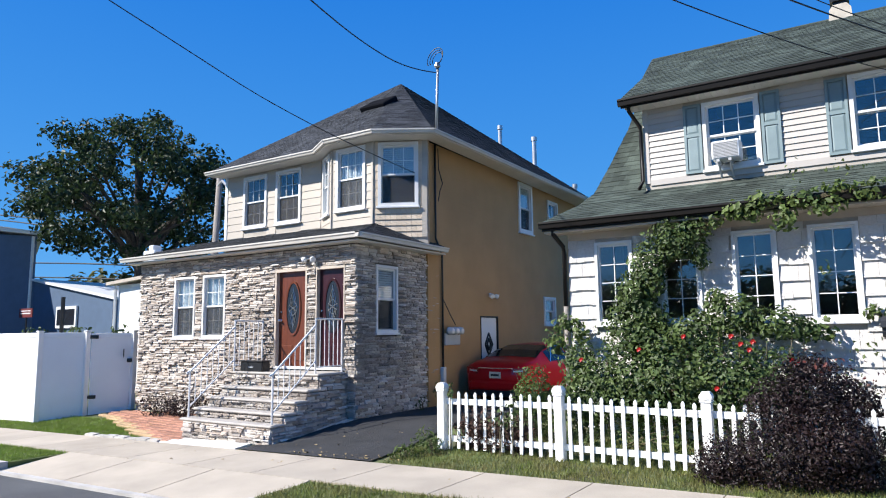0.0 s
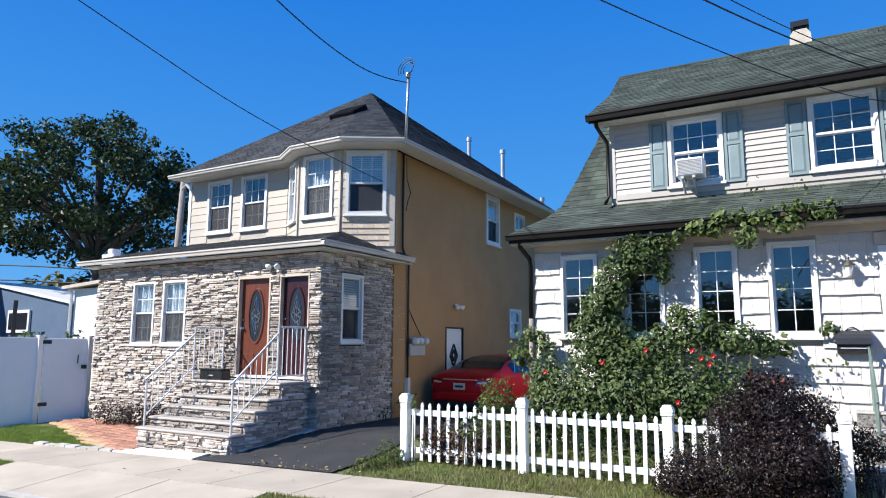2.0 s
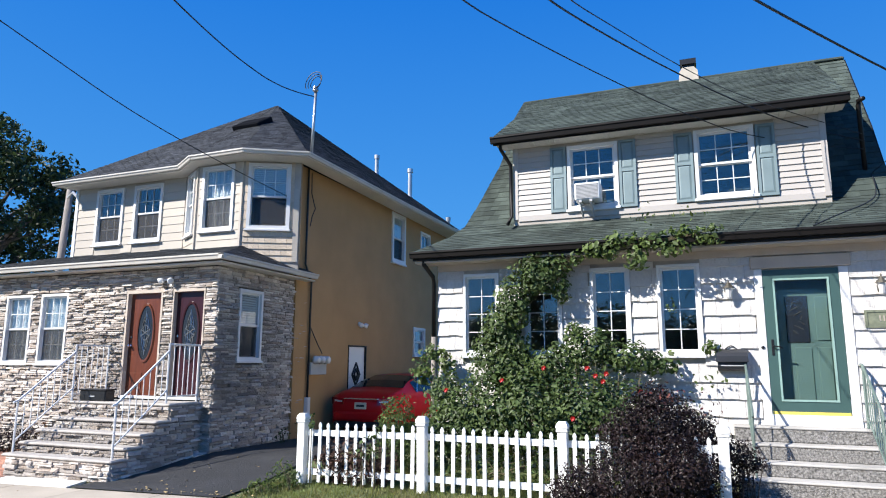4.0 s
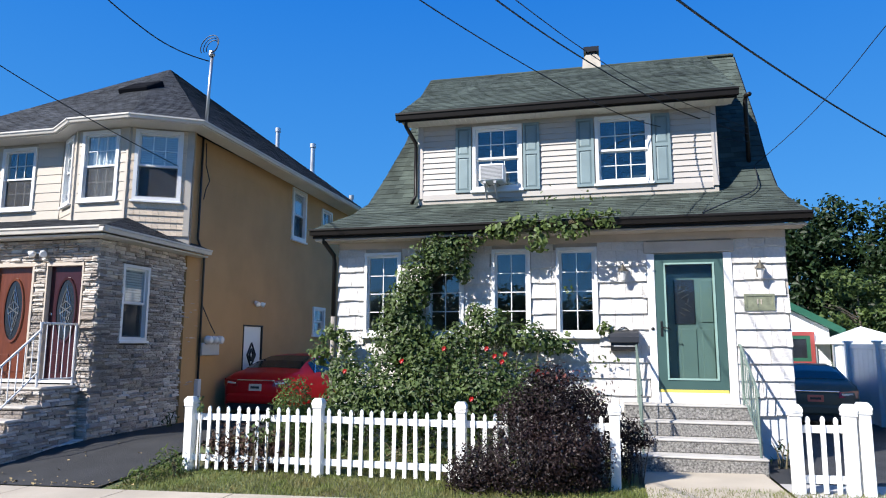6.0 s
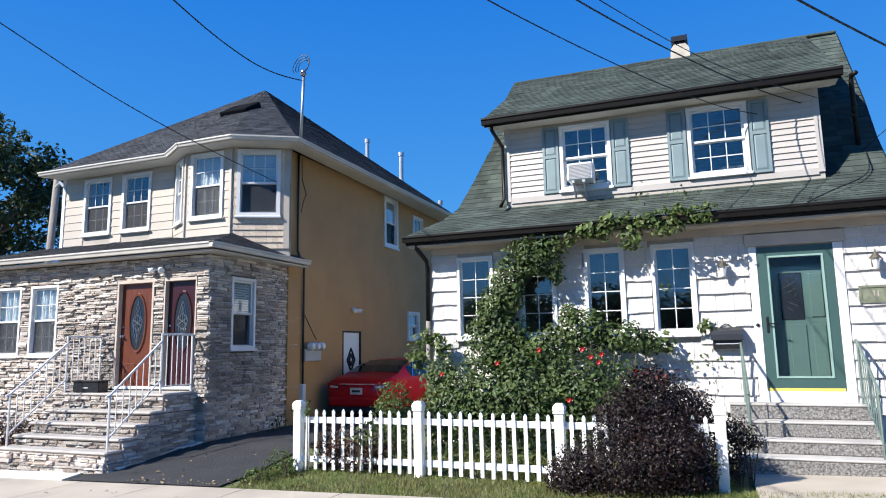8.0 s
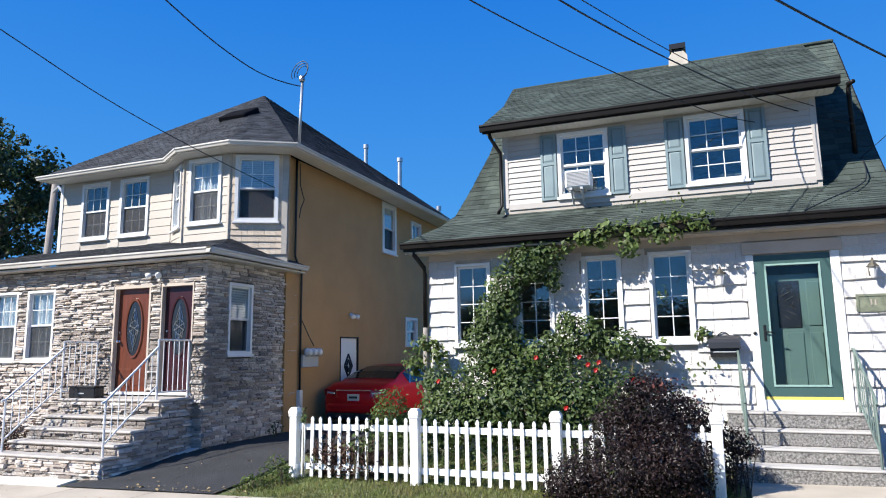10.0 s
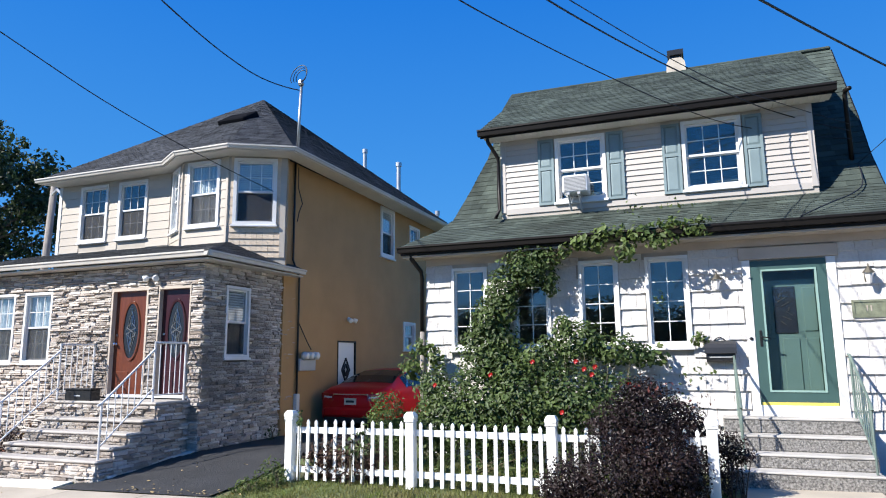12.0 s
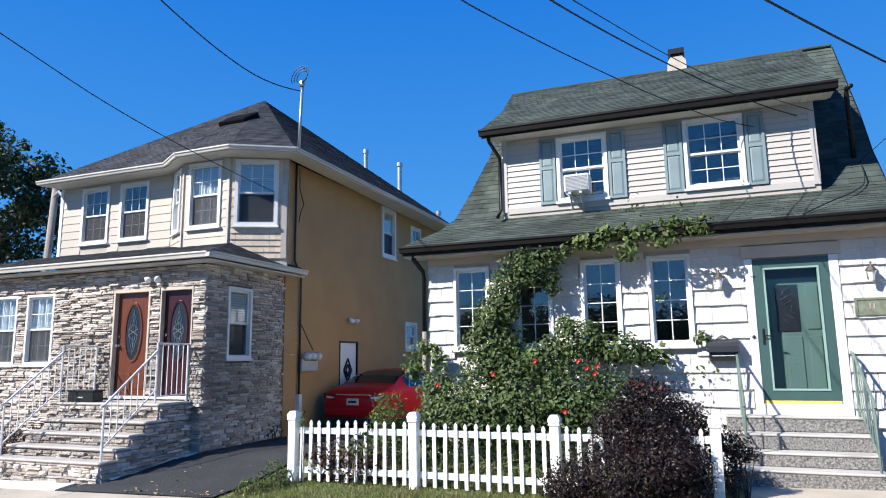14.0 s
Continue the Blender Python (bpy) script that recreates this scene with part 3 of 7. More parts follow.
solo("concrete_pad", bm, M_WHITECON, "bright whitish concrete pad before the stone steps", "paving", kind="structure")
bm = bmesh.new()
for i in range(14):
    a = i / 14
    px, py = -9.4 + 0.55 * a, 8.42 + 1.95 * a
    draped(bm, px - 0.10, px + 0.08 + 0.03 * math.sin(i * 1.7), py, py + 0.15, 0.045 + 0.008 * math.sin(i * 2.1), 0.06)
solo("mortar_edge", bm, M_WHITECON, "rough pale mortar line along the driveway edge", "paving", kind="structure")

# brick path from the pavement to the white gate
path = thing("brick_path", (-13.8, 9.0, level(-13.8, 9)), "red brick paver path curving towards the white gate", "path", kind="structure")
paver = {}
for kind, mat in (("red", M_BRICK), ("tan", M_TANPAVER)):
    paver[kind] = mesh_from(boxes([((0, 0, 0), (0.302, 0.148, 0.05))], None, 0.006), "paver", mat)
for i in range(16):
    for j in range(13):
        u, v = i * 0.31, j * 0.155
        px = -11.75 - u + (0.155 if j % 2 else 0)
        py = 8.05 + v + 0.42 * (u / 5.0) ** 1.3 * 1.6
        if px < -12.4 - (py - 8.05) * 2.6 or py > 10.15:
            continue
        border = px < -12.15 - (py - 8.05) * 2.6 + 0.30
        ob = new("paver", paver["tan" if border else "red"])
        ob.matrix_basis = pose(px, py, level(px, py) + 0.005 + 0.004 * math.sin(i * 3.1 + j * 1.7), 0, 0, -9 * u / 5.0)
        hang(ob, path)
bm = bmesh.new()
for i in range(7):
    px = -11.62 - 0.36 * i
    draped(bm, px - 0.35, px - 0.02, 7.985, 8.12, 0.05 + 0.012 * math.sin(i * 2.2), 0.1)
solo("path_edging", bm, M_CURB, "broken grey concrete edging at the path's foot", "edging", kind="structure")
# walk to the shingled house and paving beside it
front_walk = thing("front_walk", (1.2, 9, 0.0), "pale concrete front walk to the aggregate steps", "path", kind="structure")
for a, b in ((7.99, 9.1), (9.11, 10.12)):
    bm = bmesh.new()
    draped(bm, 0.42, 1.98, a, b, 0.025, 0.12)
    part("slab", bm, M_CONCRETE, front_walk)


def drive_strip(name, y0, y1, mat, label):
    bm = bmesh.new()
    prev = None
    n = int((y1 - y0) / 0.5)
    for i in range(n + 1):
        yy = y0 + (y1 - y0) * i / n
        cur = [bm.verts.new((2.02 + 0.5 * k, yy, level(2.02 + 0.5 * k, yy) + 0.022)) for k in range(12)]
        if prev:
            for k in range(11):
                bm.faces.new((prev[k], prev[k + 1], cur[k + 1], cur[k]))
        prev = cur
    solo(name, bm, mat, label, "driveway", kind="structure")


drive_strip("side_drive_apron", 8.0, 9.5, M_CURB, "worn grey concrete at the foot of the side drive")
drive_strip("side_drive", 9.502, 25.0, M_ASPHALT, "dark asphalt drive beside the shingled house")


# ---- the shingled house with its shed dormer ----
FY, DY = 11.36, 12.22
house_b = thing("shingled_house", (-0.9, 15.1, 0), "small white-shingled house with a green-grey roof and shed dormer", "house")
LEFT, RIGHT, BACK = -4.58, 2.74, 18.9
win_b = [(-4.08, -3.41), (-2.95, -2.30), (-1.82, -1.17), (-0.75, -0.09)]
holes = [(a, b, 1.87, 3.31) for a, b in win_b] + [(0.80, 1.82, 1.0, 3.15)]
MF = on_front(0, FY, 0)
wall_b = part("front_wall", wall_with_holes(LEFT, RIGHT, 0.72, 3.62, holes, 0.2, MF), M_WALLBACK, house_b)
part("foundation", boxes([((LEFT, FY + 0.01, -0.4), (RIGHT - 0.002, BACK, 0.72))]), M_PARGE, house_b, "white parged foundation")
part("left_wall", boxes([((LEFT, FY + 0.2, 0.72), (LEFT + 0.2, BACK, 3.9))]), M_SHAKE, house_b)
part("back_wall", boxes([((LEFT + 0.2, BACK - 0.2, 0.72), (RIGHT - 0.2, BACK, 3.9))]), M_SHAKE, house_b)
bm = bmesh.new()
prism(bm, [(FY + 0.2, 0.72), (BACK, 0.72), (BACK, 3.7), (17.2, 5.0), (16.7, 5.8), (15.1, 7.76), (13.5, 5.75), (13.0, 4.92), (12.4, 4.25), (11.9, 3.95), (FY + 0.2, 3.8)], -0.2, 0.0, on_side(RIGHT, 0, 0))
part("right_wall", bm, M_SHAKE, house_b)
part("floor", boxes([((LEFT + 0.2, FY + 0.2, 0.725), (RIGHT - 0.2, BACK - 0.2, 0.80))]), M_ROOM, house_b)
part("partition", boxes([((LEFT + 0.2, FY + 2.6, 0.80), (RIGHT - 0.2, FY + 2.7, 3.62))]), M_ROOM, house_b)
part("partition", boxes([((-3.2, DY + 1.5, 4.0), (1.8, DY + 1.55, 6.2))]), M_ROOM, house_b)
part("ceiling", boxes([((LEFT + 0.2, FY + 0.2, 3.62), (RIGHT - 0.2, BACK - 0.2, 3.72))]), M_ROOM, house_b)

# roof: a steep slope with a flared foot; the left end leans in
PROFILE = [(10.92, 3.70), (11.9, 4.13), (12.4, 4.43), (13.0, 5.12), (13.5, 5.95), (15.1, 7.94)]
LX = [-4.91, -4.56, -4.42, -4.27, -4.02, -3.90]
RX = [2.99, 2.94, 2.92, 2.91, 2.90, 2.90]
bm = bmesh.new()
n = len(PROFILE)
front_l = [Vector((LX[i], PROFILE[i][0], PROFILE[i][1])) for i in range(n)]
front_r = [Vector((RX[i], PROFILE[i][0], PROFILE[i][1])) for i in range(n)]
back_l = [Vector((LX[i], 30.2 - PROFILE[i][0], PROFILE[i][1])) for i in range(n)]
back_r = [Vector((RX[i], 30.2 - PROFILE[i][0], PROFILE[i][1])) for i in range(n)]
for i in range(n - 1):
    slab(bm, [front_l[i], front_r[i], front_r[i + 1], front_l[i + 1]], 0.06)
    slab(bm, [back_r[i], back_l[i], back_l[i + 1], back_r[i + 1]], 0.06)
    slab(bm, [back_l[i], front_l[i], front_l[i + 1], back_l[i + 1]] if i < n - 2 else [back_l[i], front_l[i], front_l[i + 1]], 0.04)
roof_b = part("roof", bm, M_GREENROOF, house_b)
for i in range(n - 1):
    roof_tabs("roof_shingles", (front_l[i], front_r[i], front_r[i + 1], front_l[i + 1]), 0.135, 0.30, M_GREENROOF, roof_b, 30 + i)
    if i < n - 2:
        roof_tabs("roof_shingles", (back_l[i], front_l[i], front_l[i + 1], back_l[i + 1]), 0.135, 0.30, M_GREENROOF, roof_b, 40 + i)
bm = bmesh.new()
gutter(bm, (-4.93, 10.93, 3.69), (3.01, 10.93, 3.69), (0, -1, 0))
part("gutter", bm, M_BROWN, house_b, "dark brown gutter")
part("fascia", boxes([((-4.91, 10.94, 3.54), (2.99, 10.97, 3.66))]), M_BROWN, house_b)
bm = bmesh.new()
for i in range(2):
    slab(bm, [front_r[i] + Vector((0.0, 0, -0.02)), front_r[i] + Vector((0.03, 0, -0.02)), front_r[i + 1] + Vector((0.03, 0, -0.02)), front_r[i + 1] + Vector((0, 0, -0.02))], 0.13)
for i in range(2, n - 1):
    slab(bm, [front_r[i] + Vector((0.0, 0, -0.01)), front_r[i] + Vector((0.025, 0, -0.01)), front_r[i + 1] + Vector((0.025, 0, -0.01)), front_r[i + 1] + Vector((0, 0, -0.01))], 0.10)
part("rake_board", bm, M_BROWN, house_b)
part("soffit", boxes([((-4.88, 10.97, 3.50), (2.96, FY, 3.53))]), M_TANPAINT, house_b)
part("frieze_board", boxes([((LEFT, FY - 0.03, 3.38), (RIGHT, FY - 0.004, 3.50))]), M_TANPAINT, house_b, "pale tan frieze board under the eave")

for a, b in win_b:
    window(house_b, on_front((a + b) / 2, FY - 0.02, 1.87), b - a, 1.44, "fixed", 2, 4, 0.05, True)

# dormer
dorm_holes = [(-2.31, -1.38, 4.55, 5.78), (-0.07, 0.90, 4.56, 5.80)]
MD = on_front(0, DY, 0)
wall_d = part("dormer_wall", wall_with_holes(-3.36, 1.98, 4.30, 5.92, dorm_holes, 0.15, MD), M_WALLBACK, house_b)
for xx in (-3.36, 1.83):
    bm = bmesh.new()
    prism(bm, [(DY + 0.15, 4.30), (DY + 0.15, 5.92), (DY + 1.6, 6.3), (14.0, 6.6), (13.45, 5.8), (12.9, 4.95)], -0.15, 0.0, on_side(xx + 0.15, 0, 0))
    part("dormer_cheek", bm, M_TANPAINT, house_b)
bm = bmesh.new()
slab(bm, [(-3.65, 11.80, 5.99), (2.27, 11.80, 5.99), (2.30, 13.30, 6.894), (-3.62, 13.30, 6.894)], 0.06)
slab(bm, [(-3.62, 13.30, 6.894), (2.30, 13.30, 6.894), (2.33, 15.12, 7.99), (-3.88, 15.12, 7.99)], 0.06)
roof_d = part("dormer_roof", bm, M_GREENROOF, house_b)
roof_tabs("roof_shingles", ((-3.66, 11.78, 5.985), (2.28, 11.78, 5.985), (2.31, 13.30, 6.899), (-3.63, 13.30, 6.899)), 0.135, 0.30, M_GREENROOF, roof_d, 61)
roof_tabs("roof_shingles", ((-3.63, 13.30, 6.899), (2.31, 13.30, 6.899), (2.34, 15.12, 7.995), (-3.89, 15.12, 7.995)), 0.135, 0.30, M_GREENROOF, roof_d, 62)
part("ridge_cap", boxes([((-3.88, 15.04, 7.93), (2.9, 15.2, 7.998))], None, 0.02), M_GREENROOF, house_b)
bm = bmesh.new()
gutter(bm, (-3.68, 11.81, 5.985), (2.29, 11.81, 5.985), (0, -1, 0), 0.12, 0.11)
part("gutter", bm, M_BROWN, house_b, "dark brown dormer gutter")
part("fascia", boxes([((-3.65, 11.815, 5.84), (2.27, 11.84, 5.95))]), M_BROWN, house_b)
soffit_d = part("soffit", boxes([((-3.62, 11.84, 5.868), (2.25, DY, 5.88))]), M_SOFFIT, house_b, "ribbed pale soffit of the dormer")
strip = mesh_from(boxes([((0, 11.845, 5.853), (0.092, DY - 0.004, 5.866))]), "soffit_strip", M_SOFFIT)
for k in range(58):
    ob = new("soffit_strip", strip)
    ob.location = (-3.60 + 0.1 * k, 0, 0)
    ob.parent = soffit_d
lap_siding(wall_d, MD, -3.27, 1.89, 4.50, 5.86, [(-2.63, -1.06, 4.55, 5.78), (-0.40, 1.22, 4.56, 5.80)], 0.105, M_DORMER, 0.024)
part("corner_board", boxes([((1.89, DY - 0.03, 4.44), (1.985, DY + 0.05, 5.86))]), M_DORMER, house_b)
part("corner_board", boxes([((-3.365, DY - 0.03, 4.44), (-3.27, DY + 0.05, 5.86))]), M_DORMER, house_b)
part("foot_board", boxes([((-3.27, DY - 0.025, 4.40), (1.89, DY - 0.003, 4.50))]), M_DORMER, house_b)
window(house_b, on_front(-1.845, DY - 0.005, 4.55), 0.93, 1.23, "sash", 3, 2, 0.06, True, "", True)
window(house_b, on_front(0.415, DY - 0.005, 4.56), 0.97, 1.24, "sash", 3, 2, 0.06, True, "", True)
for a, b in ((-2.63, -2.33), (-1.36, -1.06), (-0.40, -0.09), (0.92, 1.22)):
    bm = bmesh.new()
    m = on_front((a + b) / 2, DY - 0.03, 4.52)
    w, h = b - a, 1.26
    ring_frame(bm, w, h, 0.045, -0.01, 0.022, m)
    box(bm, (-w / 2 + 0.045, h * 0.55 - 0.03, -0.01), (w / 2 - 0.045, h * 0.55 + 0.03, 0.02), m)
    sh = part("shutter", bm, M_SHUTTER, house_b, "blue-grey panelled shutter")
    for v0, v1 in ((0.045, h * 0.55 - 0.03), (h * 0.55 + 0.03, h - 0.045)):
        bm = bmesh.new()
        lo = [(-w / 2 + 0.045, v0), (w / 2 - 0.045, v0), (w / 2 - 0.045, v1), (-w / 2 + 0.045, v1)]
        hi = [(-w / 2 + 0.08, v0 + 0.035), (w / 2 - 0.08, v0 + 0.035), (w / 2 - 0.08, v1 - 0.035), (-w / 2 + 0.08, v1 - 0.035)]
        a4 = [bm.verts.new(m @ Vector((*p, 0.0))) for p in lo]
        b4 = [bm.verts.new(m @ Vector((*p, 0.014))) for p in hi]
        for k in range(4):
            bm.faces.new((a4[k], a4[(k + 1) % 4], b4[(k + 1) % 4], b4[k]))
        bm.faces.new(b4)
        part("panel", bm, M_SHUTTER, sh)

# downpipes, vent mast, chimney
bm = bmesh.new()
tube(bm, [(-4.72, 10.99, 3.6), (-4.72, 11.0, 3.48), (-4.64, 11.25, 3.28), (-4.64, 11.30, 3.15), (-4.64, 11.30, 2.2)], 0.042, 8)
part("downpipe", bm, M_BROWN, house_b, "dark brown downpipe", True)
bm = bmesh.new()
tube(bm, [(-4.64, 11.30, 2.2), (-4.64, 11.30, 0.3)], 0.045, 8)
part("downpipe", bm, M_POLE, house_b, "weathered lower downpipe", True)
bm = bmesh.new()
tube(bm, [(-3.52, 11.86, 5.9), (-3.52, 11.88, 5.78), (-3.40, 12.14, 5.52), (-3.40, 12.16, 5.42), (-3.40, 12.16, 4.50), (-3.42, 11.98, 4.32)], 0.035, 8)
part("downpipe", bm, M_BROWN, house_b, "dark brown dormer downpipe", True)
bm = bmesh.new()
tube(bm, [(2.62, 12.9, 4.9), (2.62, 12.9, 6.15), (2.62, 12.85, 6.22), (2.66, 12.7, 6.2)], 0.04, 8)
part("service_mast", bm, M_BROWN, house_b, "", True)
bm = bmesh.new()
prism(bm, [(-0.22, 0), (0.22, 0), (0.19, 0.40), (0.12, 0.50), (-0.12, 0.50), (-0.19, 0.40)], -0.2, 0.2, on_front(-0.1, 15.2, 7.74))
chim = part("chimney", bm, M_CHIMNEY, house_b, "buff chimney stub with a black cap")
bm = bmesh.new()
box(bm, (-0.22, 15.08, 8.24), (0.02, 15.32, 8.33))
box(bm, (-0.27, 15.03, 8.33), (0.07, 15.37, 8.45))
part("chimney_cap", bm, M_BLACK, chim)

# front door behind its storm door
MDoor = on_front(1.31, FY, 1.0)
bm = bmesh.new()
ring_frame(bm, 1.02, 2.15, 0.135, -0.05, 0.03, MDoor, 0.20)
door_b = part("storm_door", bm, M_GREENDOOR, house_b, "dark green storm door with a full glass pane")
bm = bmesh.new()
ring_frame(bm, 0.755, 1.825, 0.026, -0.02, 0.042, MDoor @ Matrix.Translation((0, 0.19, 0)))
part("glazing_frame", bm, M_GREENEDGE, door_b, "pale green metal glazing edge")
part("pane", boxes([((-0.345, 0.225, 0.0), (0.345, 1.985, 0.006))], MDoor), M_DOORGLASS, door_b).visible_shadow = False
bm = bmesh.new()
box(bm, (-0.40, 0.02, -0.20), (0.42, 1.86, -0.15), MDoor)
inner = part("inner_door", bm, M_GREENIN, house_b, "muted green panelled entrance door")
for u0, u1, v0, v1 in ((-0.36, -0.20, 0.12, 0.98), (-0.13, 0.10, 0.12, 0.98), (0.18, 0.36, 0.12, 0.98), (0.18, 0.36, 1.08, 1.74), (-0.36, -0.27, 1.08, 1.74)):
    bm = bmesh.new()
    box(bm, (u0, v0, -0.152), (u1, v1, -0.135), MDoor, 0.012)
    part("panel", bm, M_GREENIN, inner)
part("leaded_light", boxes([((-0.22, 1.05, -0.152), (0.09, 1.76, -0.135))], MDoor, 0.01), M_DARKGLASS, inner, "dark leaded glass light")
bm = bmesh.new()
for k in range(7):
    a = k * 0.9
    tube(bm, [MDoor @ Vector((-0.065 + 0.10 * math.sin(a), 1.18 + 0.07 * k, -0.13)), MDoor @ Vector((-0.065 - 0.07 * math.cos(a), 1.24 + 0.07 * k, -0.13))], 0.006, 5)
part("lead_pattern", bm, M_BRONZE, inner)
bm = bmesh.new()
box(bm, (-0.455, 0.86, 0.03), (-0.42, 1.10, 0.042), MDoor, 0.006)
tube(bm, [MDoor @ Vector((-0.437, 1.0, 0.04)), MDoor @ Vector((-0.437, 1.0, 0.085)), MDoor @ Vector((-0.34, 0.985, 0.09)), MDoor @ Vector((-0.31, 0.96, 0.09))], 0.011, 6)
part("handle", bm, M_BLACK, door_b, "black lever handle")
part("weather_strip", boxes([((-0.50, 0.0, -0.03), (0.50, 0.045, 0.035))], MDoor), M_YELLOW, house_b, "yellow weather strip under the storm door")
part("kick_board", boxes([((0.78, FY - 0.035, 0.84), (1.84, FY + 0.05, 1.0))]), M_TRIM, house_b)
part("door_jamb", boxes([((0.68, FY - 0.04, 0.84), (0.795, FY + 0.1, 3.17))], None, 0.004), M_TRIM, house_b, "worn white door jamb")
part("door_jamb", boxes([((1.825, FY - 0.04, 0.84), (1.95, FY + 0.1, 3.17))], None, 0.004), M_TRIM, house_b, "worn white door jamb")
part("door_header", boxes([((0.64, FY - 0.06, 3.175), (1.99, FY - 0.004, 3.36))], None, 0.006), M_TANPAINT, house_b, "weathered tan header over the door")
# shakes, each its own piece
shake_mesh = {}
for w in (14, 17, 20, 23, 26, 30, 34):
    for k in range(2):
        bm = bmesh.new()
        r = random.Random(w * 7 + k)
        ww = w / 100
        lo = [(0, 0, 0), (ww, r.uniform(-0.006, 0.006), 0), (ww, 0, 0.042), (0, 0, 0.042 + r.uniform(-0.006, 0.006)), (0, 0.285, 0), (ww, 0.285, 0), (ww, 0.285, 0.004), (0, 0.285, 0.004)]
        vs = [bm.verts.new(p) for p in lo]
        for f in CUBE:
            bm.faces.new([vs[i] for i in f])
        shake_mesh[w, k] = mesh_from(bm, "shake", M_SHAKE)
rs = random.Random(5)
stops = [(a - 0.0, b + 0.0, 1.83, 3.33) for a, b in win_b] + [(0.68, 1.95, 0.6, 3.37)]
v = 0.69
while v < 3.36:
    u = LEFT
    while u < RIGHT - 0.05:
        hit_stop = [s for s in stops if s[2] < v + 0.2 and s[3] > v + 0.06 and s[0] - 0.05 < u < s[1] - 0.002]
        if hit_stop:
            u = hit_stop[0][1] + 0.004
            continue
        limit = min([s[0] for s in stops if s[2] < v + 0.2 and s[3] > v + 0.06 and s[0] > u] + [RIGHT])
        w = rs.choice((14, 17, 20, 23, 26, 30, 34))
        ws = [k for k in (14, 17, 20, 23, 26, 30, 34) if u + k / 100 <= limit + 0.01]
        if not ws:
            sx = max(0.2, (limit - u) / 0.14)
            w, step = 14, limit - u
        else:
            w = w if w in ws else ws[-1]
            sx, step = 1.0, w / 100
        ob = new("shake", shake_mesh[w, rs.randrange(2)])
        top_cut = min(1.0, (3.385 - v) / 0.285)
        ob.matrix_basis = MF @ Matrix.Translation((u + 0.002, v + rs.uniform(-0.009, 0.009), 0.001)) @ Matrix.Diagonal((sx * 0.982, top_cut, 1, 1))
        ob.parent = wall_b
        ob.matrix_parent_inverse = Matrix.Identity(4)
        u += step
    v += 0.255

# aggregate steps and their rails
steps_b = thing("front_steps", (1.15, 10.6, 0), "grey exposed-aggregate concrete steps with worn pale edges", "steps")
for k, (z, y0) in enumerate(((0.235, 10.10), (0.42, 10.40), (0.63, 10.70), (0.845, 11.0))):
    z0 = -0.25 if k == 0 else (0.235, 0.42, 0.63)[k - 1]
    part("step", boxes([((0.26, y0 + 0.012, z0), (2.05, FY - 0.045, z - 0.035))], None, 0.012), M_AGGREGATE, steps_b)
    part("tread", boxes([((0.25, y0, z - 0.035), (2.06, FY - 0.045, z))], None, 0.012), M_CURB, steps_b)


def iron_rail(name, xx, lattice, label):
    t = thing(name, (xx, 10.25, 0.23), label, "handrail", "iron handrails of the front steps")
    bm = bmesh.new()
    tube(bm, [(xx, 10.22, 0.22), (xx, 10.22, 1.10)], 0.016, 6)
    part("post", bm, M_GREENIRON, t)
    bm = bmesh.new()
    tube(bm, [(xx, 11.18, 0.84), (xx, 11.18, 1.72)], 0.016, 6)
    part("post", bm, M_GREENIRON, t)
    bm = bmesh.new()
    tube(bm, [(xx, 10.14, 1.03), (xx, 10.22, 1.12), (xx, 11.18, 1.72), (xx, 11.30, 1.73)], 0.019, 6)
    part("top_rail", bm, M_GREENIRON, t)
    bm = bmesh.new()
    tube(bm, [(xx, 10.22, 0.42), (xx, 11.18, 1.0)], 0.012, 6)
    part("bottom_rail", bm, M_GREENIRON, t)
    for k in range(1, 8 if lattice else 4):
        s = k / (8 if lattice else 4)
        yy, z = 10.22 + 0.96 * s, 0.42 + 0.58 * s
        bm = bmesh.new()
        tube(bm, [(xx, yy, z), (xx, yy, z + 0.69)], 0.008, 5)
        part("baluster", bm, M_GREENIRON, t)
    return t


iron_rail("handrail", 0.47, False, "thin green-painted iron handrail of the steps")
iron_rail("handrail", 1.98, True, "green-painted iron handrail with close balusters")

# wall fittings
box_b = thing("wall_mailbox", (0.29, 11.25, 1.62), "dark grey wall mailbox with a curved overhanging lid", "mailbox")
ACROSS = Matrix(((0, 0, 1, 0), (1, 0, 0, 0), (0, 1, 0, 0), (0, 0, 0, 1)))
MB = Matrix.Translation((0.29, 11.33, 1.63)) @ ACROSS
bm = bmesh.new()
prism(bm, [(0, 0), (-0.10, 0), (-0.135, 0.03), (-0.15, 0.07), (-0.15, 0.22), (0, 0.25)], -0.205, 0.205, MB)
part("body", bm, M_CHARCOAL, box_b)
bm = bmesh.new()
prism(bm, [(0, 0.235), (-0.155, 0.215), (-0.185, 0.13), (-0.195, 0.135), (-0.188, 0.22), (-0.15, 0.275), (-0.07, 0.315), (0, 0.325)], -0.225, 0.225, MB)
part("lid", bm, M_CHARCOAL, box_b)
bm = bmesh.new()
tube(bm, [MB @ Vector((-0.02 - 0.01 * math.sin(k * math.pi / 8), 0.315 + 0.06 * math.sin(k * math.pi / 8), -0.09 + 0.18 * k / 8)) for k in range(9)], 0.009, 5)
part("mounting_loop", bm, M_CHARCOAL, box_b)
part("flap_slot", boxes([((0.13, 11.176, 1.70), (0.45, 11.183, 1.715))]), M_GREYBOX, box_b)
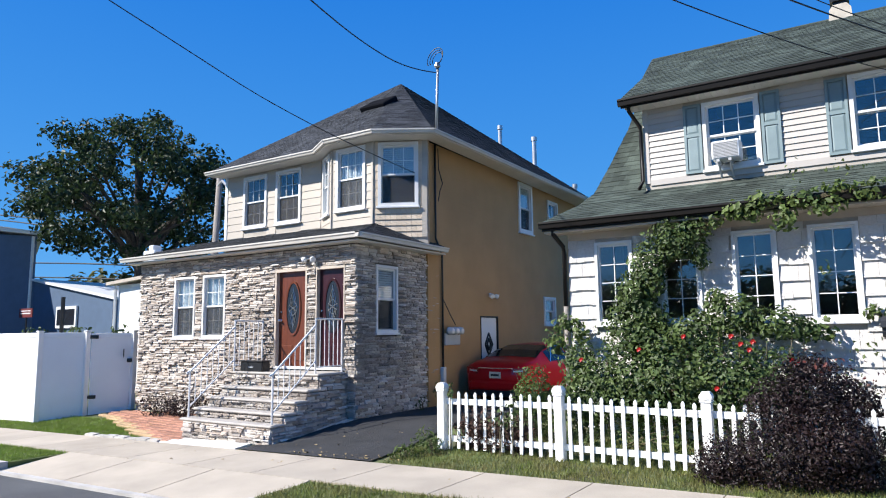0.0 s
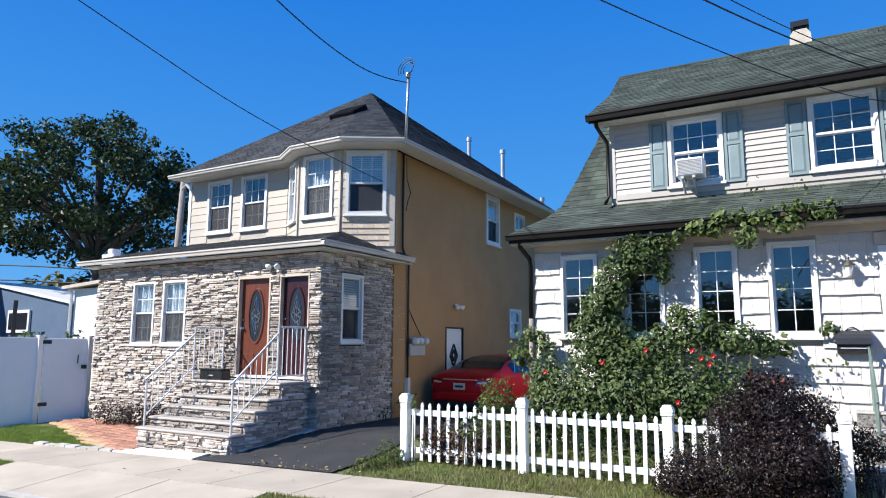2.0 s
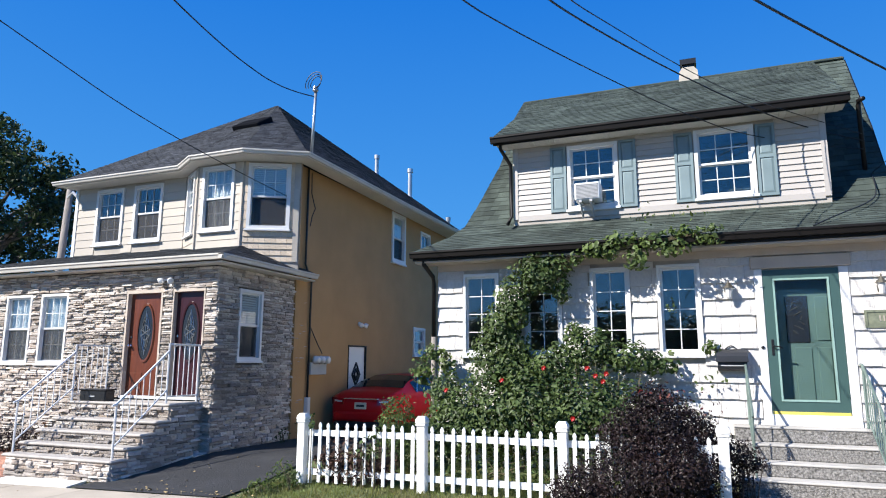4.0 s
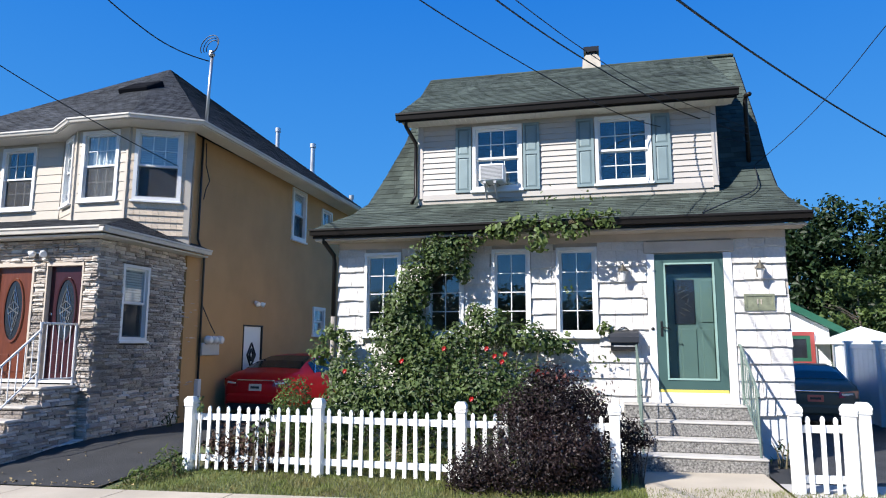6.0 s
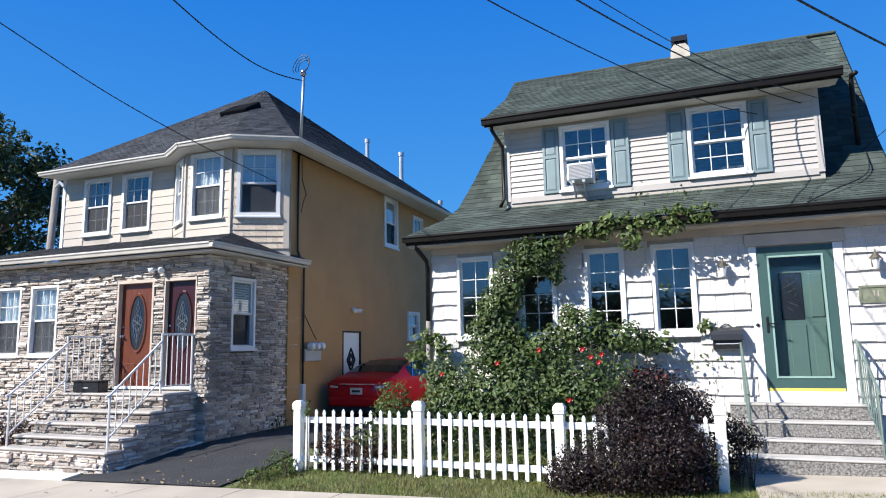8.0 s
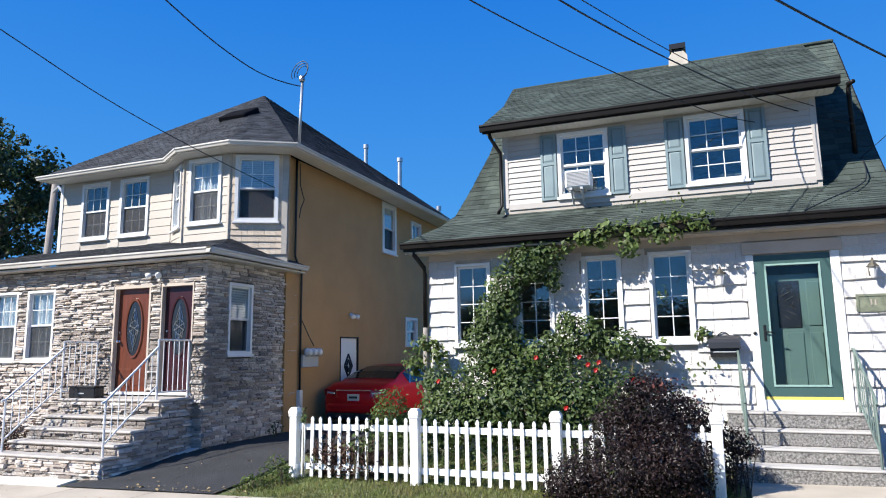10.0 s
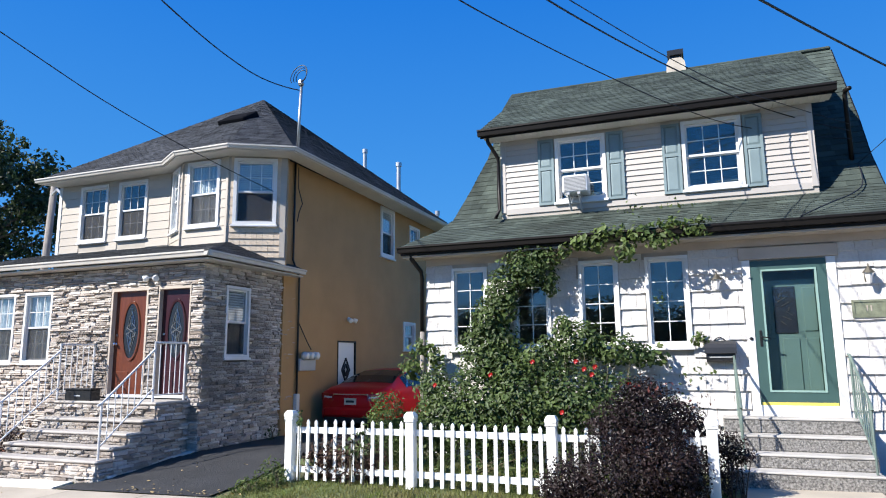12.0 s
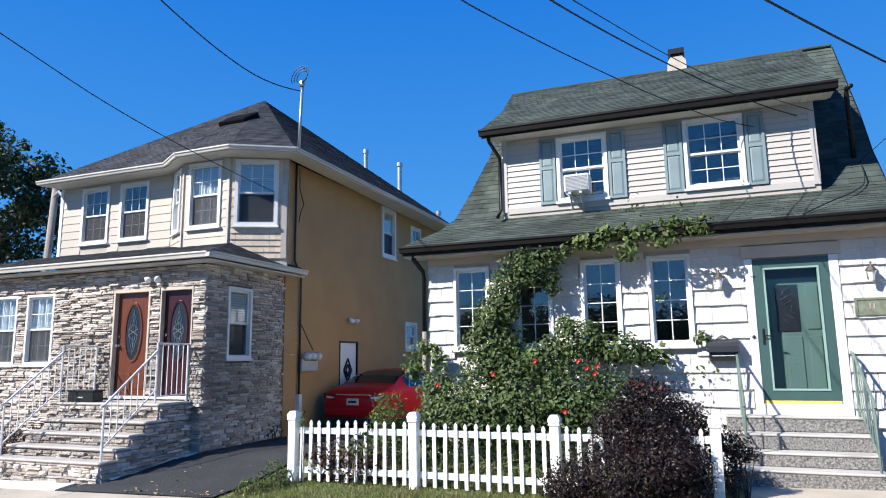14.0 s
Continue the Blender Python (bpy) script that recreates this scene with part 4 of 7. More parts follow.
for xx in (0.31, 2.33):
    lamp = thing("wall_lantern", (xx, 11.3, 2.72), "small aged bronze wall lantern with a flared hood", "lamp", "wall lanterns by the door")
    bm = bmesh.new()
    lathe(bm, [(0.02, 0), (0.035, 0.02), (0.055, 0.16), (0.058, 0.165), (0.035, 0.165)], Matrix.Translation((xx, 11.22, 2.72)), 8)
    part("glass_body", bm, M_CLEARLAMP, lamp)
    bm = bmesh.new()
    lathe(bm, [(0.085, 0.165), (0.07, 0.185), (0.03, 0.235), (0.012, 0.26), (0.012, 0.285), (0.004, 0.30)], Matrix.Translation((xx, 11.22, 2.72)), 8)
    part("hood", bm, M_BRONZE, lamp)
    bm = bmesh.new()
    tube(bm, [(xx, 11.22, 2.97), (xx, 11.30, 2.95), (xx, 11.33, 2.85)], 0.011, 6)
    box(bm, (xx - 0.04, 11.315, 2.76), (xx + 0.04, 11.335, 2.94), None, 0.006)
    part("bracket", bm, M_BRONZE, lamp)
plaque = thing("house_plaque", (2.31, 11.31, 2.26), "bronze-green plaque with an ornate raised rim", "plaque")
MP = on_front(2.31, 11.325, 2.255)
part("plate", boxes([((-0.21, 0, 0), (0.21, 0.245, 0.015))], MP, 0.006), M_PLAQUE, plaque)
bm = bmesh.new()
ring_frame(bm, 0.43, 0.255, 0.032, 0.0, 0.026, MP @ Matrix.Translation((0, -0.005, 0)))
part("rim", bm, M_PLAQUE, plaque)
part("bar", boxes([((-0.035, 0.09, 0.014), (-0.018, 0.17, 0.02)), ((0.015, 0.09, 0.014), (0.032, 0.17, 0.02))], MP), M_TANPAINT, plaque)
bm = bmesh.new()
lathe(bm, [(0.026, 0), (0.026, 0.012), (0.012, 0.02)], on_front(0.735, 11.318, 1.98), 10)
solo("door_bell", bm, M_BLACK, "small round black door bell on the jamb", "door bell")

# window air conditioner
ac = thing("window_air_conditioner", (-1.9, 12.0, 4.6), "white window air conditioner on a metal bracket", "air conditioner")
part("case", boxes([((-2.13, 11.86, 4.64), (-1.68, 12.21, 4.96))], None, 0.015), M_VINYL, ac)
bm = bmesh.new()
for k in range(11):
    box(bm, (-2.10, 11.85, 4.665 + 0.025 * k), (-1.71, 11.864, 4.677 + 0.025 * k))
part("grille", bm, M_GREYBOX, ac)
part("filter_panel", boxes([((-2.10, 11.853, 4.665), (-1.71, 11.8595, 4.93))]), M_ACMESH, ac, "mid-grey mesh front")
for xx in (-2.03, -1.84):
    bm = bmesh.new()
    tube(bm, [(xx, 11.88, 4.63), (xx, 12.15, 4.37)], 0.02, 6)
    box(bm, (xx - 0.025, 11.86, 4.60), (xx + 0.025, 12.18, 4.64))
    part("bracket", bm, M_GREYBOX, ac)


# ---- the stone-fronted house ----
PY, PX = 10.41, -8.80
MY, MX = 12.52, -8.72
house_a = thing("stone_house", (-12.4, 15, 0), "two-storey house with a ledge-stone porch, cream siding and tan side", "house")
MPF, MPS = on_front(0, PY, 0), on_side(PX, 0, 0)
pw = [(-14.67, -13.85), (-13.57, -12.74)]
porch_holes = [(a, b, 1.70, 3.19) for a, b in pw] + [(-11.08, -10.12, 1.06, 3.17), (-9.86, -9.06, 1.06, 3.17)]
front_a = part("porch_front_wall", wall_with_holes(-16.1, PX, -0.5, 3.66, porch_holes, 0.22, MPF), M_MORTAR, house_a)
side_holes = [(11.02, 11.79, 1.77, 3.21)]
side_a = part("porch_side_wall", wall_with_holes(PY + 0.22, 13.42, -0.5, 3.66, side_holes, 0.22, MPS), M_MORTAR, house_a)
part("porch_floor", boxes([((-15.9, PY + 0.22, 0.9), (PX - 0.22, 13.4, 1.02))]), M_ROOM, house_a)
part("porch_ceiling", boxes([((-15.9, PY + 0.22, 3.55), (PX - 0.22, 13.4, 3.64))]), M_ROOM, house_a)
part("porch_left_wall", boxes([((-16.1, PY + 0.22, -0.5), (-15.9, 13.4, 3.66))]), M_MORTAR, house_a)

for a, b in pw:
    window(house_a, on_front((a + b) / 2, PY - 0.01, 1.70), b - a, 1.49, "sash", 3, 2, 0.055, True, "net", True)
window(house_a, on_side(PX + 0.01, 11.405, 1.77), 0.77, 1.44, "sash", 1, 1, 0.06, True, "half_blind")


def oval_door(m, w, h, mat, label):
    """An entrance door with a tall oval leaded light and two panels below."""
    d = part("entrance_door", boxes([((-w / 2, 0, -0.10), (w / 2, h, -0.05))], m), mat, house_a, label)
    bm = bmesh.new()
    ring = lambda rx, rz, z: [bm.verts.new(m @ Vector((rx * math.cos(k * math.pi / 14), h * 0.61 + rz * math.sin(k * math.pi / 14), z))) for k in range(28)]
    a, b, c = ring(0.235, 0.60, -0.05), ring(0.225, 0.59, -0.025), ring(0.195, 0.545, -0.03)
    for p, q in ((a, b), (b, c)):
        for k in range(28):
            bm.faces.new((p[k], p[(k + 1) % 28], q[(k + 1) % 28], q[k]))
    part("oval_moulding", bm, mat, d)
    bm = bmesh.new()
    bm.faces.new([bm.verts.new(m @ Vector((0.20 * math.cos(k * math.pi / 14), h * 0.61 + 0.55 * math.sin(k * math.pi / 14), -0.042))) for k in range(28)])
    part("oval_light", bm, M_DARKGLASS, d, "dark oval leaded glass")
    bm = bmesh.new()
    for s in (-1, 1):
        for amp, lo, hi in ((0.10, -0.40, 0.40), (0.055, -0.30, 0.30), (0.13, -0.16, 0.16)):
            tube(bm, [m @ Vector((s * amp * math.cos(t * math.pi / 12), h * 0.61 + lo + (hi - lo) * (t + 6) / 12, -0.036)) for t in range(-6, 7)], 0.0065, 4)
        tube(bm, [m @ Vector((s * 0.12, h * 0.61 - 0.07, -0.036)), m @ Vector((0, h * 0.61, -0.034)), m @ Vector((-s * 0.12, h * 0.61 + 0.07, -0.036))], 0.009, 4)
    tube(bm, [m @ Vector((0, h * 0.61 - 0.45, -0.036)), m @ Vector((0, h * 0.61 + 0.45, -0.036))], 0.007, 4)
    part("lead_pattern", bm, M_LEAD, d)
    for u0, u1 in ((-w / 2 + 0.10, -0.02), (0.02, w / 2 - 0.10)):
        part("panel", boxes([((u0, 0.12, -0.052), (u1, 0.44, -0.038))], m, 0.012), mat, d)
    bm = bmesh.new()
    lathe(bm, [(0.028, 0), (0.028, 0.02), (0.014, 0.03), (0.03, 0.05), (0.028, 0.075), (0.01, 0.085)], m @ Matrix.Translation((-w / 2 + 0.07, 0.98, -0.05)), 10)
    lathe(bm, [(0.022, 0), (0.022, 0.02)], m @ Matrix.Translation((-w / 2 + 0.07, 1.16, -0.05)), 10)
    part("door_knob", bm, M_CHROME, d)
    return d


oval_door(on_front(-10.60, PY, 1.08), 0.87, 2.03, M_REDDOOR, "reddish-brown wooden door with an oval leaded light")
oval_door(on_front(-9.46, PY, 1.08), 0.74, 2.03, M_MAROON, "dark maroon wooden door with an oval leaded light")
for c, w in ((-10.60, 0.96), (-9.46, 0.80)):
    bm = bmesh.new()
    m = on_front(c, PY, 1.06)
    t = (w - (0.87 if w > 0.9 else 0.74)) / 2
    box(bm, (-w / 2, 0, -0.15), (-w / 2 + t, 2.11, 0.05), m)
    box(bm, (w / 2 - t, 0, -0.15), (w / 2, 2.11, 0.05), m)
    box(bm, (-w / 2, 2.05, -0.15), (w / 2, 2.11, 0.052), m)
    part("door_frame", bm, M_TANPAINT, house_a, "narrow weathered pale door frame")
part("door_sill", boxes([((-11.1, PY - 0.05, 1.02), (-9.04, PY + 0.1, 1.075))], None, 0.006), M_TRIM, house_a)

# porch roof with its white gutter
PE = 3.76
rf = [(-16.45, 10.06, PE), (-8.45, 10.06, PE), (-9.9, 12.6, 4.46), (-16.45, 12.6, 4.46)]
rr = [(-8.45, 10.06, PE), (-8.45, 13.3, PE), (-9.9, 13.3, 4.46), (-9.9, 12.6, 4.46)]
bm = bmesh.new()
slab(bm, rf, 0.05)
slab(bm, rr, 0.05)
porch_roof = part("porch_roof", bm, M_GREYROOF, house_a)
roof_tabs("roof_shingles", rf, 0.14, 0.3, M_GREYROOF, porch_roof, 71)
roof_tabs("roof_shingles", rr, 0.14, 0.3, M_GREYROOF, porch_roof, 72)
bm = bmesh.new()
gutter(bm, (-16.48, 10.08, PE), (-8.36, 10.08, PE), (0, -1, 0), 0.105, 0.11)
part("gutter", bm, M_EAVE, house_a, "off-white porch gutter")
bm = bmesh.new()
gutter(bm, (-8.47, 9.97, PE - 0.002), (-8.47, 13.30, PE - 0.002), (1, 0, 0), 0.105, 0.11)
part("gutter", bm, M_EAVE, house_a, "off-white porch gutter")
part("soffit", boxes([((-16.4, 10.08, 3.60), (-8.47, PY - 0.005, 3.63)), ((PX + 0.005, PY - 0.005, 3.60), (-8.47, 13.3, 3.63))]), M_EAVE, house_a)

# upper storey: front, three-sided bay, tan side
BAY = [(-11.75, MY), (-10.87, 11.95), (-9.60, 11.95), (-8.46, 12.55)]
up_holes = [(-14.70, -13.76, 4.70, 6.16), (-13.41, -12.47, 4.70, 6.16)]
MM = on_front(0, MY, 0)
front_up = part("upper_front_wall", wall_with_holes(-15.47, -11.75, 3.9, 6.33, up_holes, 0.2, MM), M_WALLBACK, house_a)
lap_siding(front_up, MM, -15.38, -11.77, 4.05, 6.32, [(a - 0.0, b, c - 0.06, d) for a, b, c, d in up_holes], 0.205, M_CREAM)
part("corner_board", boxes([((-15.48, MY - 0.03, 4.0), (-15.38, MY + 0.1, 6.32))]), M_TRIM, house_a)
for a, b, c, d in up_holes:
    window(house_a, on_front((a + b) / 2, MY - 0.01, c), b - a, d - c, "sash", 3, 2, 0.075, True, "screen", True)
for k, ((x0, y0), (x1, y1)) in enumerate(zip(BAY, BAY[1:])):
    d = Vector((x1 - x0, y1 - y0, 0))
    length = d.length
    u, w = d.normalized(), Vector((d.y, -d.x, 0)).normalized()
    m = Matrix(((u.x, 0, w.x, x0), (u.y, 0, w.y, y0), (0, 1, 0, 0), (0, 0, 0, 1)))
    ww = (0.62, 0.92, 0.95)[k]
    c = length * (0.5, 0.47, 0.46)[k]
    hole = (c - ww / 2, c + ww / 2, 4.68, 6.20)
    wall = part("bay_wall", wall_with_holes(0, length, 3.72, 6.33, [hole], 0.18, m), M_WALLBACK, house_a)
    if k < 2:
        lap_siding(wall, m, 0.05, length - 0.05, 4.05, 6.32, [hole], 0.205, M_CREAM)
        part("corner_board", boxes([((length - 0.05, 4.0, -0.02), (length + 0.01, 6.32, 0.032))], m), M_CREAM, house_a)
    else:
        lap_siding(wall, m, 0.05, hole[0] , 4.70, 6.32, [], 0.205, M_TANSHAKE)
        lap_siding(wall, m, hole[1], length - 0.14, 4.70, 6.32, [], 0.205, M_TANSHAKE)
        n_shakes = 9
        for j in range(n_shakes):
            w_shake = (length - 0.19) / n_shakes
            lap_siding(wall, m, 0.05 + w_shake * j + 0.003, 0.05 + w_shake * (j + 1) - 0.003, 3.95, 4.66, [], 0.14, M_TANSHAKE, 0.024, "shake")
        part("corner_board", boxes([((length - 0.14, 3.95, -0.02), (length - 0.02, 5.62, 0.035))], m), M_CREAM, house_a, "cream corner board")
    window(house_a, m @ Matrix.Translation((c, 4.68, 0.01)), ww, 1.52, "sash", (1, 3, 3)[k], 2, 0.075, True, ("curtain", "net", "half_blind")[k], k == 1)
bm = bmesh.new()
plan = [(-8.46, 12.56), (MX + 0.004, 13.0), (MX - 0.19, 13.0), (-8.64, 12.60)]
low, top_ = ([bm.verts.new((px, py, z)) for px, py in plan] for z in (3.72, 6.33))
for k in range(4):
    bm.faces.new((low[k], low[(k + 1) % 4], top_[(k + 1) % 4], top_[k]))
bm.faces.new(low[::-1])
bm.faces.new(top_)
part("bay_return", bm, M_TAN, house_a, "tan return of the bay towards the side wall")
side_h = [(17.76, 18.70, 4.74, 6.26), (19.88, 20.68, 5.42, 6.04), (19.40, 20.30, 1.98, 2.86), (15.36, 16.30, 0.05, 2.16)]
MS = on_side(MX, 0, 0)
side_up = part("side_wall", wall_with_holes(12.90, 23.0, -0.5, 6.33, side_h, 0.2, MS), M_TAN, house_a, "tan-painted side wall")
verts, faces = [], []
v = 0.25
while v < 6.13:
    for u0, u1 in ((12.92, 22.98),):
        spans = [(u0, u1)]
        for h in side_h:
            if h[2] < v + 0.19 and h[3] > v:
                spans = [s for a, b in spans for s in ((a, min(b, h[0] - 0.01)), (max(a, h[1] + 0.01), b)) if s[1] - s[0] > 0.02]
        for a, b in spans:
            k = len(verts)
            verts += [MS @ Vector(p) for p in ((a, v, 0.002), (b, v, 0.002), (b, v, 0.006), (a, v, 0.006), (b, v + 0.2, 0.004), (a, v + 0.2, 0.004))]
            faces += [(k + 3, k + 2, k + 1, k), (k + 3, k + 5, k + 4, k + 2)]
    v += 0.2
tagged(hang(raw("siding", verts, faces, M_TAN), side_up), kind="stuff")
part("back_wall", boxes([((-15.47, 22.8, -0.5), (MX - 0.2, 23.0, 6.33))]), M_TAN, house_a)
part("left_wall", boxes([((-15.47, MY + 0.2, -0.5), (-15.27, 22.8, 6.33))]), M_CREAM, house_a)
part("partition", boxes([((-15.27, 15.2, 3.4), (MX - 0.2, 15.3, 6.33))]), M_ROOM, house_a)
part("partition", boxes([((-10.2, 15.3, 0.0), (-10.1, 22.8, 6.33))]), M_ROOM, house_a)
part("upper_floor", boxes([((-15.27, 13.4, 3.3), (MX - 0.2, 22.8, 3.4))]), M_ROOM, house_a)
window(house_a, on_side(MX + 0.01, 18.23, 4.74), 0.94, 1.52, "sash", 1, 1, 0.10, True, "half_blind")
window(house_a, on_side(MX + 0.01, 20.28, 5.42), 0.80, 0.62, "fixed", 2, 1, 0.07, True, "")
window(house_a, on_side(MX + 0.01, 19.85, 1.98), 0.90, 0.88, "sash", 1, 1, 0.08, True, "")
ms = on_side(MX, 15.83, 0.06)
sdoor = part("side_door", boxes([((-0.47, 0, -0.08), (0.47, 2.09, -0.03))], ms), M_VINYL, house_a, "white side door with a lozenge grille")
bm = bmesh.new()
ring_frame(bm, 0.98, 2.13, 0.035, -0.08, 0.02, ms)
part("door_frame", bm, M_BROWN, sdoor)
bm = bmesh.new()
for s in (-1, 1):
    for q in (-1, 1):
        tube(bm, [ms @ Vector((0, 1.38 + q * 0.30, -0.02)), ms @ Vector((s * 0.20, 1.38, -0.02))], 0.028, 5)
        tube(bm, [ms @ Vector((0, 1.38 + q * 0.15, -0.02)), ms @ Vector((s * 0.10, 1.38, -0.02))], 0.03, 5)
part("lozenge_grille", bm, M_BLACK, sdoor)

# main roof
APEX = Vector((-12.5, 17.0, 9.9))
EZ = 6.34
EAVE = [(-15.68, 12.0), (-11.50, 12.0), (-10.70, 11.50), (-9.25, 11.48), (-8.08, 12.20), (-8.08, 23.2), (-15.68, 23.2)]
bm = bmesh.new()
for (x0, y0), (x1, y1) in zip(EAVE, EAVE[1:] + EAVE[:1]):
    slab(bm, [(x0, y0, EZ), (x1, y1, EZ), APEX], 0.05)
roof_a = part("roof", bm, M_GREYROOF, house_a)
for k, ((x0, y0), (x1, y1)) in enumerate(zip(EAVE[:5], EAVE[1:6])):
    roof_tabs("roof_shingles", [(x0, y0, EZ), (x1, y1, EZ), APEX, APEX], 0.14, 0.3, M_GREYROOF, roof_a, 80 + k)
wallline = [(-15.47, MY), (-11.75, MY), (-10.87, 11.95), (-9.60, 11.95), (-8.46, 12.55), (MX, 23.0)]
for k in range(5):
    (x0, y0), (x1, y1) = EAVE[k], EAVE[k + 1]
    d = Vector((x1 - x0, y1 - y0, 0)).normalized()
    out = Vector((d.y, -d.x, 0))
    bm = bmesh.new()
    gutter(bm, (x0 - d.x * 0.03, y0 - d.y * 0.03, EZ + 0.01 - 0.001 * k), (x1 + d.x * 0.04, y1 + d.y * 0.04, EZ + 0.01 - 0.001 * k), out, 0.09, 0.09)
    part("gutter", bm, M_EAVE, house_a, "off-white moulded eave gutter")
    bm = bmesh.new()
    (a0, b0), (a1, b1) = wallline[k], wallline[k + 1]
    slab(bm, [(x0, y0, EZ - 0.07), (x1, y1, EZ - 0.07), (a1, b1, EZ - 0.07), (a0, b0, EZ - 0.07)], 0.03)
    part("soffit", bm, M_EAVE, house_a)
slope = (9.9 - EZ) / (17.0 - 11.49)     # the bay front's facet
ms = Matrix.Translation((-11.2, 14.2, EZ + (14.2 - 11.49) * slope)) @ Matrix.Rotation(math.atan(slope), 4, "X")
sky_l = part("skylight", boxes([((-0.42, -0.36, -0.1), (0.42, 0.36, 0.11))], ms, 0.02), M_SKYLIGHT, house_a, "dark framed roof window")
part("pane", boxes([((-0.35, -0.29, 0.105), (0.35, 0.29, 0.116))], ms), M_SKYLIGHT, sky_l)
for xx, yy, z0, z1, r in ((-10.6, 20.3, 8.0, 9.0, 0.07), (-9.85, 21.5, 7.4, 8.75, 0.08), (-8.9, 22.9, 6.4, 7.15, 0.07)):
    bm = bmesh.new()
    lathe(bm, [(r * 1.6, z0), (r * 1.05, z0 + 0.35), (r, z0 + 0.36), (r, z1 - 0.15), (r * 1.35, z1 - 0.14), (r * 1.35, z1)], Matrix.Translation((xx, yy, 0)), 12)
    part("vent_pipe", bm, M_STEEL, house_a, "pale metal vent pipe")
bm = bmesh.new()
tube(bm, [(-8.66, 13.16, 6.3), (-8.66, 13.16, 4.0), (-8.66, 13.44, 3.6), (-8.66, 13.44, 0.75)], 0.026, 8)
part("service_conduit", bm, M_CHARCOAL, house_a, "", True)
bm = bmesh.new()
box(bm, (-8.78, 13.40, 0.0), (-8.62, 13.52, 0.95), None, 0.01)
part("conduit_cover", bm, M_TRIM, house_a)
bm = bmesh.new()
tube(bm, [(-8.60, 13.2, 6.2), (-8.60, 13.22, 5.7), (-8.55, 13.32, 5.35), (-8.58, 13.24, 5.15), (-8.60, 13.2, 4.9)], 0.012, 5)
part("loose_cable", bm, M_WIRE, house_a)
bm = bmesh.new()
tube(bm, [(-8.66, 13.47, 2.55), (-8.62, 13.75, 2.15), (-8.62, 13.95, 1.95)], 0.012, 5)
part("loose_cable", bm, M_WIRE, house_a)
# mast with weatherhead at the eave corner
mast = thing("service_mast", (-8.35, 12.72, 6.5), "steel electric service mast with looped cables", "mast")
bm = bmesh.new()
tube(bm, [(-8.30, 12.68, 6.45), (-8.24, 12.68, 8.0)], 0.035, 8)
part("pipe", bm, M_STEEL, mast, "", True)
bm = bmesh.new()
lathe(bm, [(0.05, 0), (0.075, 0.04), (0.06, 0.12), (0.02, 0.15)], Matrix.Translation((-8.24, 12.66, 7.98)), 10)
part("weatherhead", bm, M_STEEL, mast)
for k in range(3):
    bm = bmesh.new()
    tube(bm, [Vector((-8.20, 12.6, 8.02)) + Vector((0.20 * math.sin(a) * (0.7 + 0.2 * k), -0.05 * k, 0.17 - 0.17 * math.cos(a * 1.1) * (0.8 + 0.2 * k))) for a in [0.35 * j for j in range(16)]], 0.010, 5)
    part("cable_loop", bm, M_WIRE, mast)
# meters, lamps
meters = thing("meter_bank", (-8.66, 13.8, 1.45), "grey board with three round electric meters", "electric meter")
part("board", boxes([((-8.71, 13.46, 1.46), (-8.60, 14.14, 1.74))], None, 0.01), M_GREYBOX, meters)
for k in range(3):
    bm = bmesh.new()
    lathe(bm, [(0.10, 0), (0.10, 0.06), (0.088, 0.07), (0.088, 0.13), (0.05, 0.15)], on_side(-8.60, 13.60 + 0.22 * k, 1.80), 14)
    part("meter", bm, M_CLEARLAMP, meters, "round glass-fronted meter", True)
for name, m in (("flood_lamp", on_front(-10.0, PY, 3.36)), ("flood_lamp", on_side(MX, 15.9, 2.76))):
    fl = thing(name, m @ Vector((0, 0, 0.05)), "white twin-head outdoor flood lamp on the wall", "lamp", "wall flood lamps")
    bm = bmesh.new()
    lathe(bm, [(0.06, 0), (0.06, 0.03), (0.03, 0.05)], m, 12)
    part("base", bm, M_VINYL, fl)
    for s in (-1, 1):
        bm = bmesh.new()
        a = m @ Vector((0, 0, 0.03))
        b = m @ Vector((s * 0.08, -0.01, 0.10))
        c = m @ Vector((s * 0.16, -0.05, 0.17))
        tube(bm, [a, b], 0.018, 6)
        q = (c - b).to_track_quat("Z", "Y").to_matrix().to_4x4()
        lathe(bm, [(0.03, 0), (0.055, 0.03), (0.065, 0.11), (0.04, 0.115)], Matrix.Translation(b) @ q, 12)
        part("lamp_head", bm, M_VINYL, fl, "", True)

# stone steps
steps_a = thing("stone_steps", (-10.2, 9.2, 0.0), "ledge-stone entrance steps with pale bullnosed treads", "steps")
LEV = [(0.17, 8.36), (0.34, 8.65), (0.53, 8.95), (0.72, 9.25), (1.0, 9.55)]
for k, (z, y0) in enumerate(LEV):
    z0 = -0.4 if k == 0 else LEV[k - 1][0] - 0.056
    part("riser_block", boxes([((-11.42, y0 + 0.05, z0), (-9.02, PY - 0.05, z - 0.055))]), M_MORTAR, steps_a)
    part("tread", boxes([((-11.47 - (0.06 if k < 4 else 0), y0, z - 0.055), (-8.98, PY - 0.05 if k == 4 else LEV[k + 1][1] + 0.08, z))], None, 0.022), M_TREAD, steps_a)


